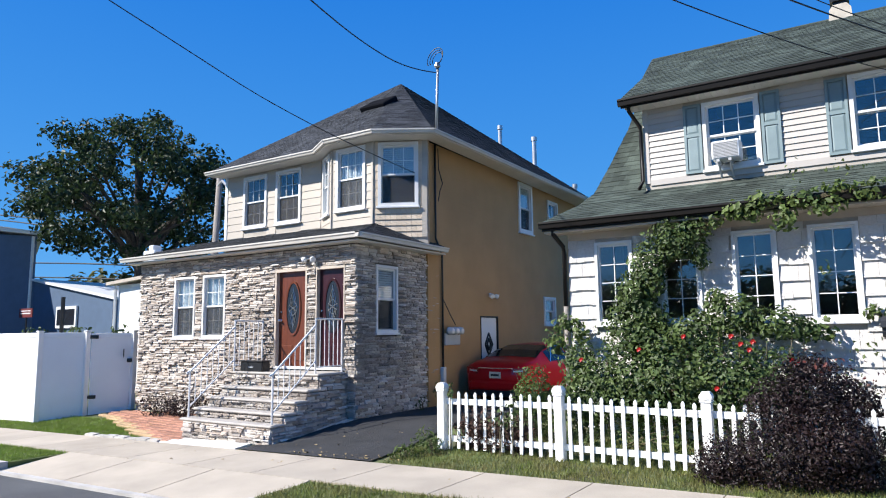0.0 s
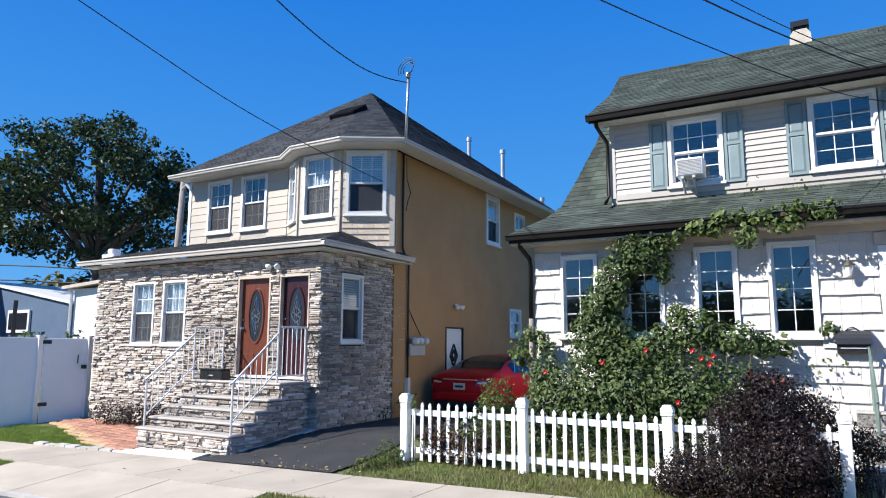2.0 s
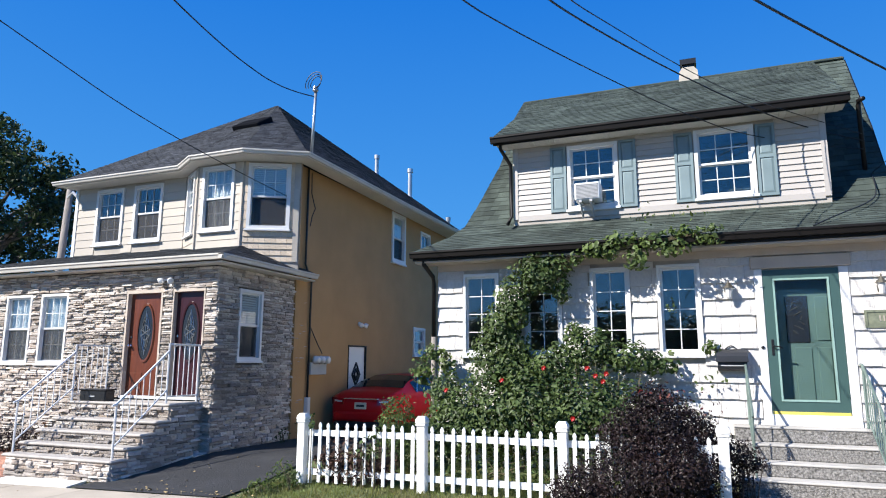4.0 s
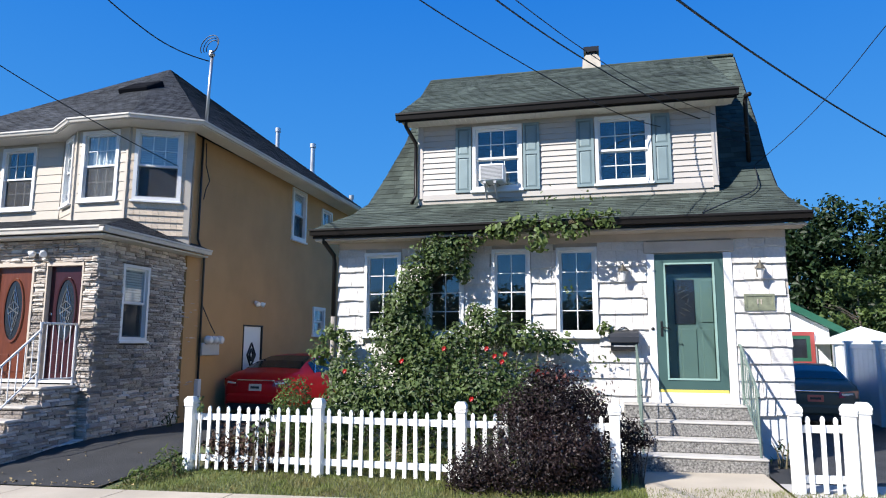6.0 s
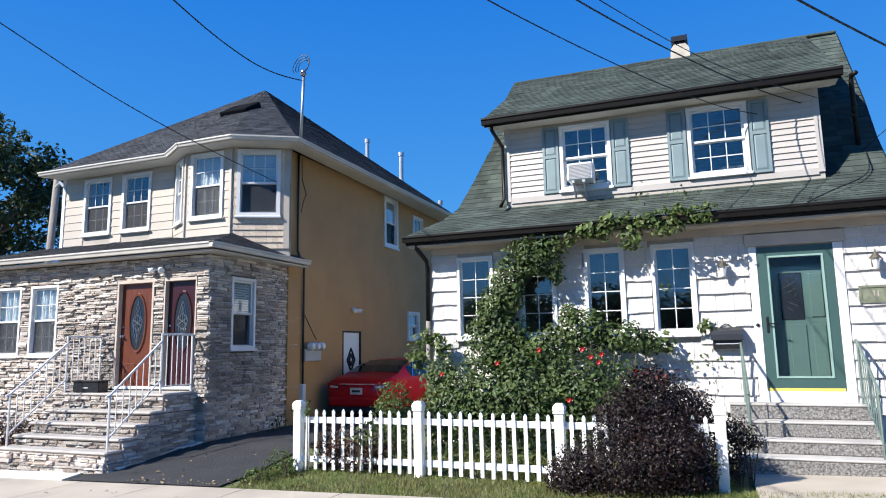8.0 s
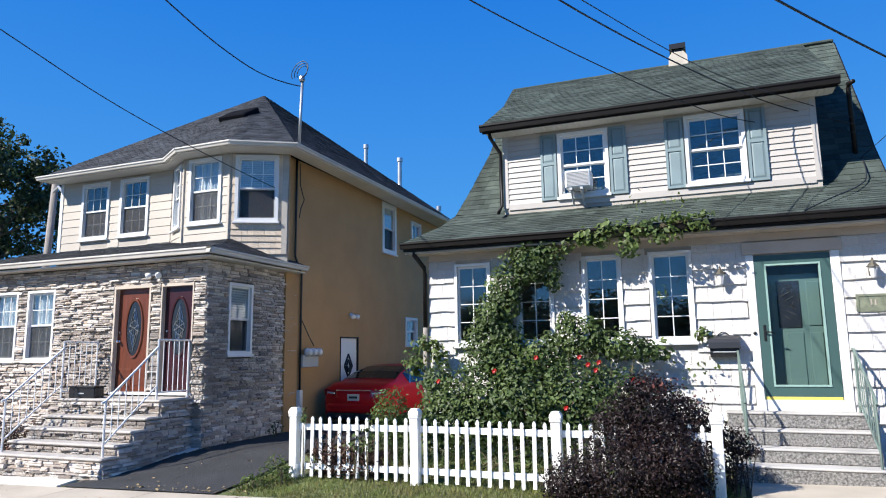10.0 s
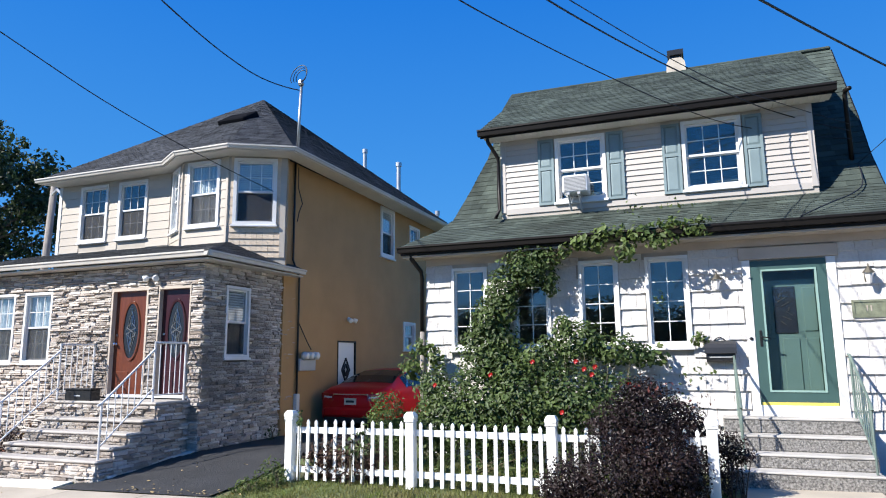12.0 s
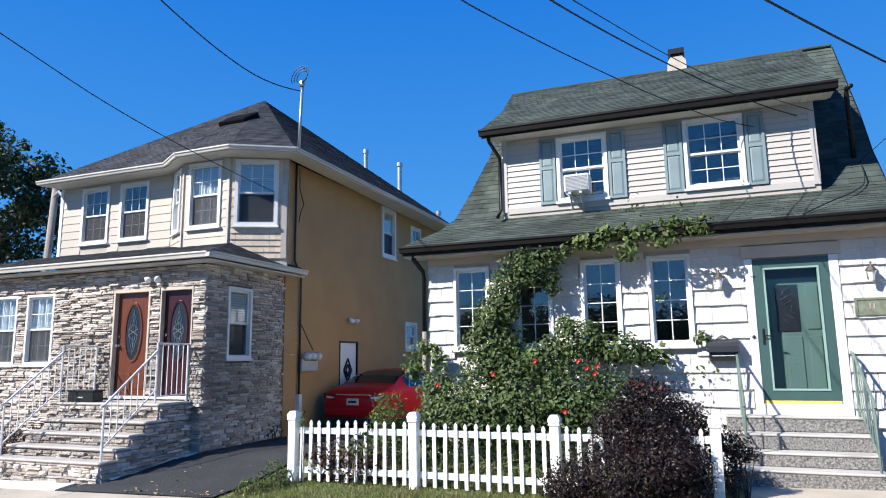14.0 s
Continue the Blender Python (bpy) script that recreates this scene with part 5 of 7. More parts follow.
def white_rail(x, label):
    t = thing("stair_rail", (x, 8.5, 0.17), label, "handrail", "white railings of the stone steps")
    lines = {"top_rail": [(x, 8.42, 1.02), (x, 8.50, 1.05), (x, 9.58, 1.93)], "bottom_rail": [(x, 8.50, 0.36), (x, 9.58, 1.24)], "landing_top_rail": [(x, 9.58, 2.05), (x, 10.36, 2.05)], "landing_bottom_rail": [(x, 9.58, 1.12), (x, 10.36, 1.12)]}
    for k, pts in lines.items():
        bm = bmesh.new()
        tube(bm, pts, 0.020 if "top" in k else 0.014, 6)
        part(k, bm, M_TRIM, t)
    for y0, z0, z1 in ((8.50, 0.17, 1.05), (9.58, 1.0, 2.07), (10.34, 1.0, 2.05)):
        bm = bmesh.new()
        tube(bm, [(x, y0, z0), (x, y0, z1)], 0.019, 6)
        part("post", bm, M_TRIM, t)
    for k in range(1, 8):
        s = k / 8
        bm = bmesh.new()
        tube(bm, [(x, 8.5 + 1.08 * s, 0.36 + 0.88 * s), (x, 8.5 + 1.08 * s, 1.05 + 0.88 * s)], 0.009, 5)
        part("baluster", bm, M_TRIM, t)
    for k in range(1, 6):
        bm = bmesh.new()
        yy = 9.58 + 0.76 * k / 6
        tube(bm, [(x, yy, 1.12), (x, yy, 2.05)], 0.009, 5)
        part("baluster", bm, M_TRIM, t)


white_rail(-11.42, "white-painted iron stair railing with thin balusters")
white_rail(-9.10, "white-painted iron stair railing with thin balusters")
mail = thing("black_mailbox", (-10.9, 9.72, 1.0), "black metal mailbox standing on the top step", "mailbox")
part("body", boxes([((-11.28, 9.62, 1.0), (-10.62, 9.85, 1.20))], None, 0.015), M_BLACK, mail)
part("lid", boxes([((-11.30, 9.60, 1.195), (-10.60, 9.87, 1.225))], None, 0.008), M_BLACK, mail)
part("bar", boxes([((-11.02, 9.612, 1.08), (-10.88, 9.619, 1.10))]), M_GREYBOX, mail)


# ---- white picket fence ----
def picket_mesh():
    bm = bmesh.new()
    w, h = 0.025, 0.86
    prof = [(-w, 0), (w, 0), (w, h - 0.10), (w * 0.72, h - 0.085), (w, h - 0.06), (w * 0.8, h - 0.025), (0, h), (-w * 0.8, h - 0.025), (-w, h - 0.06), (-w * 0.72, h - 0.085), (-w, h - 0.10)]
    prism(bm, prof, -0.011, 0.011, FRONT)
    return mesh_from(bm, "picket", M_FENCE)


def post_mesh():
    bm = bmesh.new()
    box(bm, (-0.062, -0.062, -0.1), (0.062, 0.062, 0.91), None, 0.006)
    box(bm, (-0.075, -0.075, 0.91), (0.075, 0.075, 0.945), None, 0.008)
    sq = [(0.070, 0.945), (0.078, 0.975), (0.070, 1.01), (0.045, 1.045), (0.0, 1.07)]
    rings = [[bm.verts.new((r * sx, r * sy, z)) for sx, sy in ((-1, -1), (0, -1.12), (1, -1), (1.12, 0), (1, 1), (0, 1.12), (-1, 1), (-1.12, 0))] for r, z in sq[:-1]]
    for a, b in zip(rings, rings[1:]):
        for k in range(8):
            bm.faces.new((a[k], a[(k + 1) % 8], b[(k + 1) % 8], b[k]))
    bm.faces.new(rings[-1])
    return mesh_from(bm, "post", M_FENCE)


PICKET, POST = picket_mesh(), post_mesh()


def picket_run(fence, posts, y, step, skip=lambda x: False):
    for x in posts:
        ob = new("post", POST)
        ob.matrix_basis = pose(x, y, level(x, y) - 0.02, 0.6 * math.sin(x * 3), 0.5 * math.cos(x * 2.3), 0)
        hang(ob, fence)
    for a, b in zip(posts, posts[1:]):
        za, zb = level(a, y), level(b, y)
        for h in (0.14, 0.70):
            bm = bmesh.new()
            vs = [bm.verts.new(p) for p in ((a, y + 0.0, za + h), (b, y + 0.0, zb + h), (b, y + 0.035, zb + h), (a, y + 0.035, za + h), (a, y, za + h + 0.085), (b, y, zb + h + 0.085), (b, y + 0.035, zb + h + 0.085), (a, y + 0.035, za + h + 0.085))]
            for q in CUBE:
                bm.faces.new([vs[i] for i in q])
            part("rail", bm, M_FENCE, fence)
        n = round((b - a) / step)
        for k in range(1, n):
            x = a + (b - a) * k / n
            if skip(x):
                continue
            ob = new("picket", PICKET)
            ob.matrix_basis = pose(x, y - 0.012, level(x, y) + 0.03 + 0.008 * math.sin(x * 17), 0, 0.8 * math.sin(x * 11), 0)
            hang(ob, fence)


fence = thing("picket_fence", (-2.9, 8.95, level(-2.9, 8.95)), "white-painted wooden picket fence with capped posts", "fence")
picket_run(fence, [-5.79, -3.82, -1.84, 0.07], 8.95, 0.152)
fence2 = thing("picket_fence", (2.45, 8.95, 0.0), "short white picket fence panel beside the drive", "fence")
picket_run(fence2, [2.10, 2.66], 8.95, 0.14)
ob = new("post", POST)
ob.matrix_basis = pose(2.82, 8.95, level(2.82, 8.95))
hang(ob, fence2)

# tall white vinyl fence and gate beside the stone house
vinyl = thing("vinyl_fence", (-19, 8.7, level(-19, 8.7)), "tall solid white vinyl privacy fence", "fence")
CORNER, GATE_A, GATE_B = (-17.6, 8.68), (-17.02, 9.56), (-16.42, 10.48)


def vinyl_panel(p, q, parent, name, top=1.86):
    a, b = Vector((*p, 0)), Vector((*q, 0))
    d = b - a
    u = d.normalized()
    w = Vector((u.y, -u.x, 0))
    m = Matrix(((u.x, 0, w.x, a.x), (u.y, 0, w.y, a.y), (0, 1, 0, 0), (0, 0, 0, 1)))
    L = d.length
    z0 = level(a.x, a.y) - 0.05
    leaf_ = part(name, boxes([((0.0, z0, -0.02), (L, top - 0.1, 0.0))], m), M_VINYL, parent)
    n = max(2, int(L / 0.28))
    for k in range(n):
        part("board", boxes([((L * k / n + 0.004, z0 + 0.1, 0.001), (L * (k + 1) / n - 0.004, top - 0.12, 0.006))], m), M_VINYL, leaf_)
    part("rail", boxes([((0.0, top - 0.12, -0.03), (L, top, 0.022))], m, 0.006), M_VINYL, leaf_)
    part("rail", boxes([((0.0, z0, -0.03), (L, z0 + 0.12, 0.022))], m, 0.006), M_VINYL, leaf_)
    return leaf_, m, L


for p, q in (((-22.6, 8.74), (-20.1, 8.71)), ((-20.1, 8.71), CORNER), (CORNER, GATE_A), ((-25.1, 8.77), (-22.6, 8.74)), ((-27.6, 8.8), (-25.1, 8.77))):
    vinyl_panel(p, q, vinyl, "panel")
for x, y in ((-25.1, 8.77), (-22.6, 8.74), (-20.1, 8.71), CORNER, GATE_A, GATE_B):
    bm = bmesh.new()
    box(bm, (x - 0.06, y - 0.06, level(x, y) - 0.1), (x + 0.06, y + 0.06, 1.88), None, 0.008)
    box(bm, (x - 0.075, y - 0.075, 1.88), (x + 0.075, y + 0.075, 1.91), None, 0.008)
    part("post", bm, M_VINYL, vinyl)
gate = thing("vinyl_gate", (-16.7, 10.0, level(-16.7, 10)), "white vinyl gate with black hinges and latch", "gate")
leaf, m, L = vinyl_panel((-16.97, 9.64), (-16.46, 10.41), gate, "gate_leaf", 1.84)
for z in (0.18, 1.70):
    part("hinge", boxes([((-0.08, z, 0.022), (0.16, z + 0.09, 0.034))], m, 0.005), M_BLACK, gate, "black strap hinge")
bm = bmesh.new()
tube(bm, [m @ Vector((L - 0.16, 1.22, 0.02)), m @ Vector((L - 0.16, 1.24, 0.07)), m @ Vector((L - 0.16, 1.40, 0.07)), m @ Vector((L - 0.16, 1.42, 0.02))], 0.014, 6)
part("pull", bm, M_BLACK, gate, "black pull handle")
part("latch", boxes([((L - 0.08, 1.08, 0.02), (L + 0.05, 1.18, 0.06))], m, 0.006), M_BLACK, gate, "black latch")


# ---- parked cars ----
def sedan(name, at, turn, paint, label, length=4.75, wide=1.82, tall=1.43, plate=None, suv=0.0):
    """A saloon whose tail points to -y at turn 0: lofted body > glass, lamps, chrome, wheels."""
    car = thing(name, at, label, "car")
    M = Matrix.Translation(at) @ Matrix.Rotation(radians(turn), 4, "Z")
    hw = wide / 2
    # along the car: (s, half width at sill, half width at waist, waist height, half width at roof, roof height)
    st = [(0.00, 0.80, 0.80, 0.78, 0.62, 0.80), (0.10, 0.93, 0.94, 0.92, 0.72, 0.96), (0.35, 0.98, 0.985, 0.98, 0.80, 1.045 + suv), (0.62, 1.0, 1.0, 0.985, 0.79, 1.075 + suv), (1.05, 1.0, 1.0, 0.985, 0.70, 1.27 + suv), (1.55, 1.0, 1.0, 0.975, 0.655, 1.40 + suv * 0.6), (2.15, 1.0, 1.0, 0.965, 0.65, 1.43 + suv * 0.5), (2.75, 1.0, 1.0, 0.95, 0.655, 1.37 + suv * 0.5), (3.45, 1.0, 0.995, 0.94, 0.74, 1.00), (3.60, 1.0, 0.99, 0.92, 0.76, 0.95), (4.35, 0.95, 0.94, 0.80, 0.70, 0.82), (4.65, 0.86, 0.84, 0.66, 0.62, 0.68), (4.75, 0.74, 0.72, 0.55, 0.55, 0.57)]

    def section(row):
        s, a, b, zw, c, zr = row
        y = s * length / 4.75
        zw, zr = zw * tall / 1.43, zr * tall / 1.43
        half = [(a * hw * 0.9, 0.24), (a * hw, 0.34), (a * hw * 1.0, 0.55), (b * hw, zw * 0.86), (b * hw * 0.955, zw), (c * hw + (b * 0.955 - c) * hw * 0.10, zr - (zr - zw) * 0.12), (c * hw * 0.86, zr - 0.008), (0.0, zr + 0.012)]
        return [Vector((x, y, z)) for x, z in half] + [Vector((-x, y, z)) for x, z in half[-2::-1]]

    secs = [section(r) for r in st]
    bm = bmesh.new()
    rings = [[bm.verts.new(M @ p) for p in s] for s in secs]
    for r0, r1 in zip(rings, rings[1:]):
        for k in range(len(r0) - 1):
            bm.faces.new((r0[k], r0[k + 1], r1[k + 1], r1[k]))
        bm.faces.new((r0[-1], r0[0], r1[0], r1[-1]))
    bm.faces.new(rings[0][::-1])
    bm.faces.new(rings[-1])
    body = part("body", bm, paint, car, "", True)

    def patch(pts, lift=0.008):
        b = bmesh.new()
        pts = [Vector(p) for p in pts]
        c = sum(pts, Vector()) / len(pts)
        n = (pts[1] - pts[0]).cross(pts[2] - pts[0]).normalized()
        if n.dot(c - Vector((0, length * 0.5, 0.6))) < 0:
            n = -n
        top = [b.verts.new(M @ (p + n * lift)) for p in pts]
        low = [b.verts.new(M @ (p - n * 0.01)) for p in pts]
        for k in range(len(pts)):
            b.faces.new((low[k], low[(k + 1) % len(pts)], top[(k + 1) % len(pts)], top[k]))
        b.faces.new(top)
        return b

    def mid(i, j, k, f):
        return secs[i][k].lerp(secs[j][k], f)

    # rear window, side windows, windscreen: panes that follow the body
    def pane(name, st0, st1, k0, k1, inset=0.12):
        b = bmesh.new()
        rows_ = []
        for i in range(st0[0], st1[0] + 1):
            f = st0[1] if i == st0[0] else (st1[1] if i == st1[0] else None)
            ring_ = secs[i] if f is None else ([p.lerp(q, f) for p, q in zip(secs[i], secs[i + 1])] if i == st0[0] else [p.lerp(q, 1 - f) for p, q in zip(secs[i], secs[i - 1])])
            pts = [ring_[k] for k in range(k0, k1 + 1)]
            pts[0], pts[-1] = pts[0].lerp(pts[1], inset), pts[-1].lerp(pts[-2], inset)
            rows_.append([b.verts.new(M @ (Vector((0, p.y, 0.5)) + (p - Vector((0, p.y, 0.5))) * 1.012)) for p in pts])
        for r0, r1 in zip(rows_, rows_[1:]):
            for k in range(len(r0) - 1):
                b.faces.new((r0[k], r0[k + 1], r1[k + 1], r1[k]))
        return part(name, b, M_CARGLASS, car)

    pane("rear_window", (3, 0.2), (5, 0.85), 5, 9)
    pane("windscreen", (7, 0.1), (8, 0.9), 5, 9)
    for k0 in (4, 9):
        pane("side_window", (4, 0.1), (6, 0.95), k0, k0 + 1, 0.08)
        pane("side_window", (6, 0.08), (8, 0.75), k0, k0 + 1, 0.08)
    for q, (lo, hi) in ((1, (4, 5)), (-1, (10, 9))):
        b = bmesh.new()
        tube(b, [M @ (secs[4][lo].lerp(secs[5][lo], 0.1) + Vector((0.012 * q, 0, 0.012)))] + [M @ (secs[i][hi] + Vector((0.02 * q, 0, 0.0))) for i in (5, 6, 7)] + [M @ (secs[8][hi] + Vector((0.02 * q, -0.1, 0.0)))], 0.012, 5)
        part("window_trim", b, M_CHROME, car)
    # tail: lamps, bumper, plate, chrome
    z = tall / 1.43
    for q in (1, -1):
        part("tail_lamp", patch([(q * hw * 0.50, 0.035, 0.86 * z), (q * hw * 0.93, 0.09, 0.90 * z), (q * hw * 0.90, 0.07, 0.74 * z), (q * hw * 0.50, -0.01, 0.74 * z)], 0.02), M_TAILLAMP, car)
        part("lamp_lens", patch([(q * hw * 0.56, 0.01, 0.82 * z), (q * hw * 0.80, 0.05, 0.84 * z), (q * hw * 0.80, 0.045, 0.79 * z), (q * hw * 0.56, 0.005, 0.79 * z)], 0.026), M_CLEARLAMP, car)
        b = bmesh.new()
        tube(b, [M @ Vector((q * hw * 0.62, 0.05, 0.30)), M @ Vector((q * hw * 0.62, 0.25, 0.30))], 0.045, 10)
        part("exhaust", b, M_CHROME, car)
    part("bumper_lip", boxes([((-hw * 0.82, -0.05, 0.36), (hw * 0.82, 0.16, 0.58))], M, 0.05), paint, car)
    part("bumper_valance", boxes([((-hw * 0.80, -0.03, 0.22), (hw * 0.80, 0.2, 0.37))], M, 0.03), M_CHARCOAL, car)
    part("boot_trim", boxes([((-hw * 0.52, -0.006, 0.855 * z), (hw * 0.52, 0.06, 0.885 * z))], M, 0.008), M_CHROME, car, "chrome strip across the boot lid")
    pl = part("number_plate", boxes([((-0.16, -0.012, 0.64 * z), (0.16, 0.05, 0.79 * z))], M, 0.005), plate or M_PLATE, car)
    part("bar", boxes([((-0.11, -0.016, 0.69 * z), (0.11, -0.011, 0.74 * z))], M), M_CHARCOAL, pl)
    for sx in (1, -1):
        for sy in (0.95, 3.78):
            c = M @ Matrix.Translation((sx * (hw - 0.11), sy * length / 4.75, 0.325)) @ Matrix.Rotation(radians(90), 4, "Y")
            b = bmesh.new()
            lathe(b, [(0.22, -0.105), (0.30, -0.105), (0.325, -0.08), (0.325, 0.08), (0.30, 0.105), (0.22, 0.105)], c, 24)
            wheel = part("wheel", b, M_TYRE, car, "black tyre", True)
            b = bmesh.new()
            lathe(b, [(0.222, -0.09), (0.215, 0.0), (0.20, 0.09), (0.05, 0.095)], c, 20)
            part("rim", b, M_ALLOY, wheel)
        b = bmesh.new()
        box(b, (sx * hw * 1.02 - 0.07, 3.05, 0.93), (sx * hw * 1.02 + 0.07, 3.2, 1.05), M, 0.03)
        part("door_mirror", b, paint, car)
    return car


sedan("red_car", (-7.58, 14.0, level(-7.6, 14) - 0.02), -4, M_REDPAINT, "glossy red saloon car parked on the asphalt driveway")
sedan("dark_car", (4.55, 17.0, level(4.55, 17) + 0.03), -9, M_DARKPAINT, "dark green-grey saloon car parked beside the house", 4.7, 1.84, 1.44, M_PLATERED)


# ---- plants ----
def leaves(name, points, normals, size, mat, seed, parent=None, slim=0.55, label="", kind="", fold=0.25, spread=0.5):
    """Many small folded leaves, one at each point, turned roughly along its normal."""
    r = np.random.RandomState(seed)
    p, nrm = np.asarray(points, float), np.asarray(normals, float) + r.normal(0, spread, (len(points), 3))
    nrm /= np.linalg.norm(nrm, axis=1, keepdims=True) + 1e-9
    a = np.cross(nrm, r.normal(0, 1, p.shape))
    a /= np.linalg.norm(a, axis=1, keepdims=True) + 1e-9
    b = np.cross(nrm, a)
    s = (size * r.uniform(0.6, 1.35, len(p)))[:, None]
    v = np.stack([p - a * s * 0.5, p + b * s * slim * 0.5 + nrm * s * fold * 0.5, p + a * s * 0.55 - nrm * s * 0.1, p - b * s * slim * 0.5 + nrm * s * fold * 0.5], 1).reshape(-1, 3)
    n = len(p)
    i = np.arange(n)[:, None] * 4
    f = np.concatenate([i + [0, 1, 2], i + [0, 2, 3]], 1).reshape(-1, 3)
    me = bpy.data.meshes.new(name)
    me.vertices.add(len(v))
    me.vertices.foreach_set("co", v.ravel())
    me.loops.add(f.size)
    me.loops.foreach_set("vertex_index", f.ravel())
    me.polygons.add(len(f))
    me.polygons.foreach_set("loop_start", np.arange(0, f.size, 3))
    me.update(calc_edges=True)
    me.validate()
    me.materials.append(mat)
    ob = new(name, me)
    if parent:
        hang(ob, parent)
    return tagged(ob, label, kind=kind)


def blob(r, c, rad, n, shell=0.55):
    """Points in an uneven ellipsoid, most of them near its skin, and the ways outwards."""
    d = r.normal(0, 1, (n, 3))
    d /= np.linalg.norm(d, axis=1, keepdims=True)
    t = shell + (1 - shell) * r.uniform(0, 1, (n, 1)) ** 0.6
    lump = 1 + 0.16 * np.sin(d[:, :1] * 5 + c[0]) * np.cos(d[:, 1:2] * 6 + c[1]) + 0.1 * np.sin(d[:, 2:] * 9)
    return np.asarray(c) + d * t * lump * np.asarray(rad), d


def cloud(items, seed, density, up=0.35, shell=0.5, jag=1.0):
    """Leaf points for a list of (centre, radii)."""
    r = np.random.RandomState(seed)
    ps, ns = [], []
    for c, rad in items:
        area = (rad[0] * rad[1] * rad[2]) ** (2 / 3)
        p, d = blob(r, c, rad, max(20, int(density * area)), shell)
        keep = r.uniform(0, 1, len(p)) < 0.55 + 0.45 * np.sin(p[:, 0] * 9 * jag + 3) * np.sin(p[:, 2] * 8 * jag + p[:, 1] * 5)
        keep |= r.uniform(0, 1, len(p)) < 0.45
        ps.append(p[keep])
        ns.append(d[keep] + [0, 0, up])
    return np.concatenate(ps), np.concatenate(ns)


def sprays(bm, r, roots, reach, lift, radius, n):
    for k in range(n):
        c = Vector(roots[k % len(roots)])
        a = r.uniform(0, 2 * math.pi)
        d = Vector((math.cos(a) * reach[0], math.sin(a) * reach[1], lift * r.uniform(0.5, 1.1)))
        tube(bm, [c, c + d * 0.45 + Vector((0, 0, 0.1 * lift)), c + d], radius, 4, radius * 0.3)


rr_ = np.random.RandomState(3)
# climbing rose on the shingled front
rose = thing("climbing_rose", (-2.9, 11.0, 0.0), "large green climbing rose over the front windows, with red blooms", "rose bush")
mass = [((-3.9, 10.75, 0.75), (0.62, 0.45, 0.62)), ((-4.15, 10.7, 0.55), (0.45, 0.4, 0.5)), ((-3.3, 10.65, 0.9), (0.70, 0.5, 0.75)), ((-2.6, 10.6, 0.95), (0.75, 0.55, 0.75)), ((-1.9, 10.65, 0.95), (0.70, 0.5, 0.7)), ((-1.3, 10.75, 0.95), (0.55, 0.4, 0.55)),
        ((-3.45, 10.95, 1.75), (0.42, 0.3, 0.5)), ((-3.3, 11.0, 2.35), (0.36, 0.27, 0.42)), ((-3.05, 11.0, 2.85), (0.34, 0.26, 0.38)), ((-2.72, 11.0, 3.28), (0.36, 0.24, 0.26)), ((-2.35, 11.0, 3.33), (0.33, 0.22, 0.24)), ((-2.25, 11.05, 2.95), (0.16, 0.15, 0.25)),
        ((-2.95, 10.95, 1.6), (0.5, 0.33, 0.42)), ((-3.22, 10.98, 2.05), (0.44, 0.28, 0.38)), ((-2.98, 10.98, 2.62), (0.40, 0.26, 0.36)), ((-2.62, 10.98, 3.12), (0.46, 0.24, 0.30)), ((-4.25, 10.85, 1.2), (0.35, 0.3, 0.4)), ((-2.3, 10.95, 1.75), (0.45, 0.3, 0.32)), ((-1.75, 10.95, 1.95), (0.42, 0.3, 0.34)), ((-1.25, 10.95, 1.82), (0.48, 0.28, 0.26)), ((-0.85, 11.0, 1.72), (0.28, 0.22, 0.18)), ((-2.05, 11.0, 2.2), (0.2, 0.2, 0.2))]
p, nn = cloud(mass, 11, 6500, 0.45, 0.35)
keep = (p[:, 1] < 11.32) & ~((p[:, 2] > 2.02) & (p[:, 0] > -2.80) & (p[:, 0] < -2.42) & (p[:, 2] < 2.78)) & (p[:, 2] > -0.05)
nn[:, 1] -= 0.45
leaves("foliage", p[keep], nn[keep], 0.078, M_ROSELEAF, 1, rose, 0.62, kind="stuff")
light = [((-0.45, 10.78, 3.50), (0.26, 0.10, 0.16)), ((0.02, 10.76, 3.60), (0.24, 0.09, 0.12)), ((-1.02, 10.76, 3.34), (0.20, 0.10, 0.20)), ((-1.45, 10.80, 3.50), (0.22, 0.10, 0.16)), ((-1.65, 10.85, 3.55), (0.28, 0.14, 0.16)), ((-1.2, 10.82, 3.68), (0.30, 0.13, 0.14)), ((-0.75, 10.8, 3.62), (0.26, 0.14, 0.18)), ((-0.95, 10.82, 3.42), (0.14, 0.1, 0.18)), ((-0.3, 10.8, 3.74), (0.30, 0.12, 0.10)), ((0.15, 10.8, 3.76), (0.22, 0.1, 0.06)), ((-1.95, 10.88, 3.42), (0.14, 0.1, 0.12)),
         ((-4.55, 11.0, 1.9), (0.30, 0.16, 0.16)), ((-4.75, 11.0, 1.55), (0.22, 0.16, 0.28)), ((-4.3, 11.02, 1.72), (0.22, 0.14, 0.2)), ((-0.55, 11.12, 1.72), (0.12, 0.1, 0.2)), ((0.02, 11.2, 1.98), (0.14, 0.08, 0.12))]
p, nn = cloud(light, 12, 3600, 0.3, 0.2)
nn[:, 1] -= 0.6
leaves("tendril_foliage", p, nn, 0.09, M_VINELEAF, 2, rose, 0.7, "lighter young vine leaves along the gutter", kind="stuff")
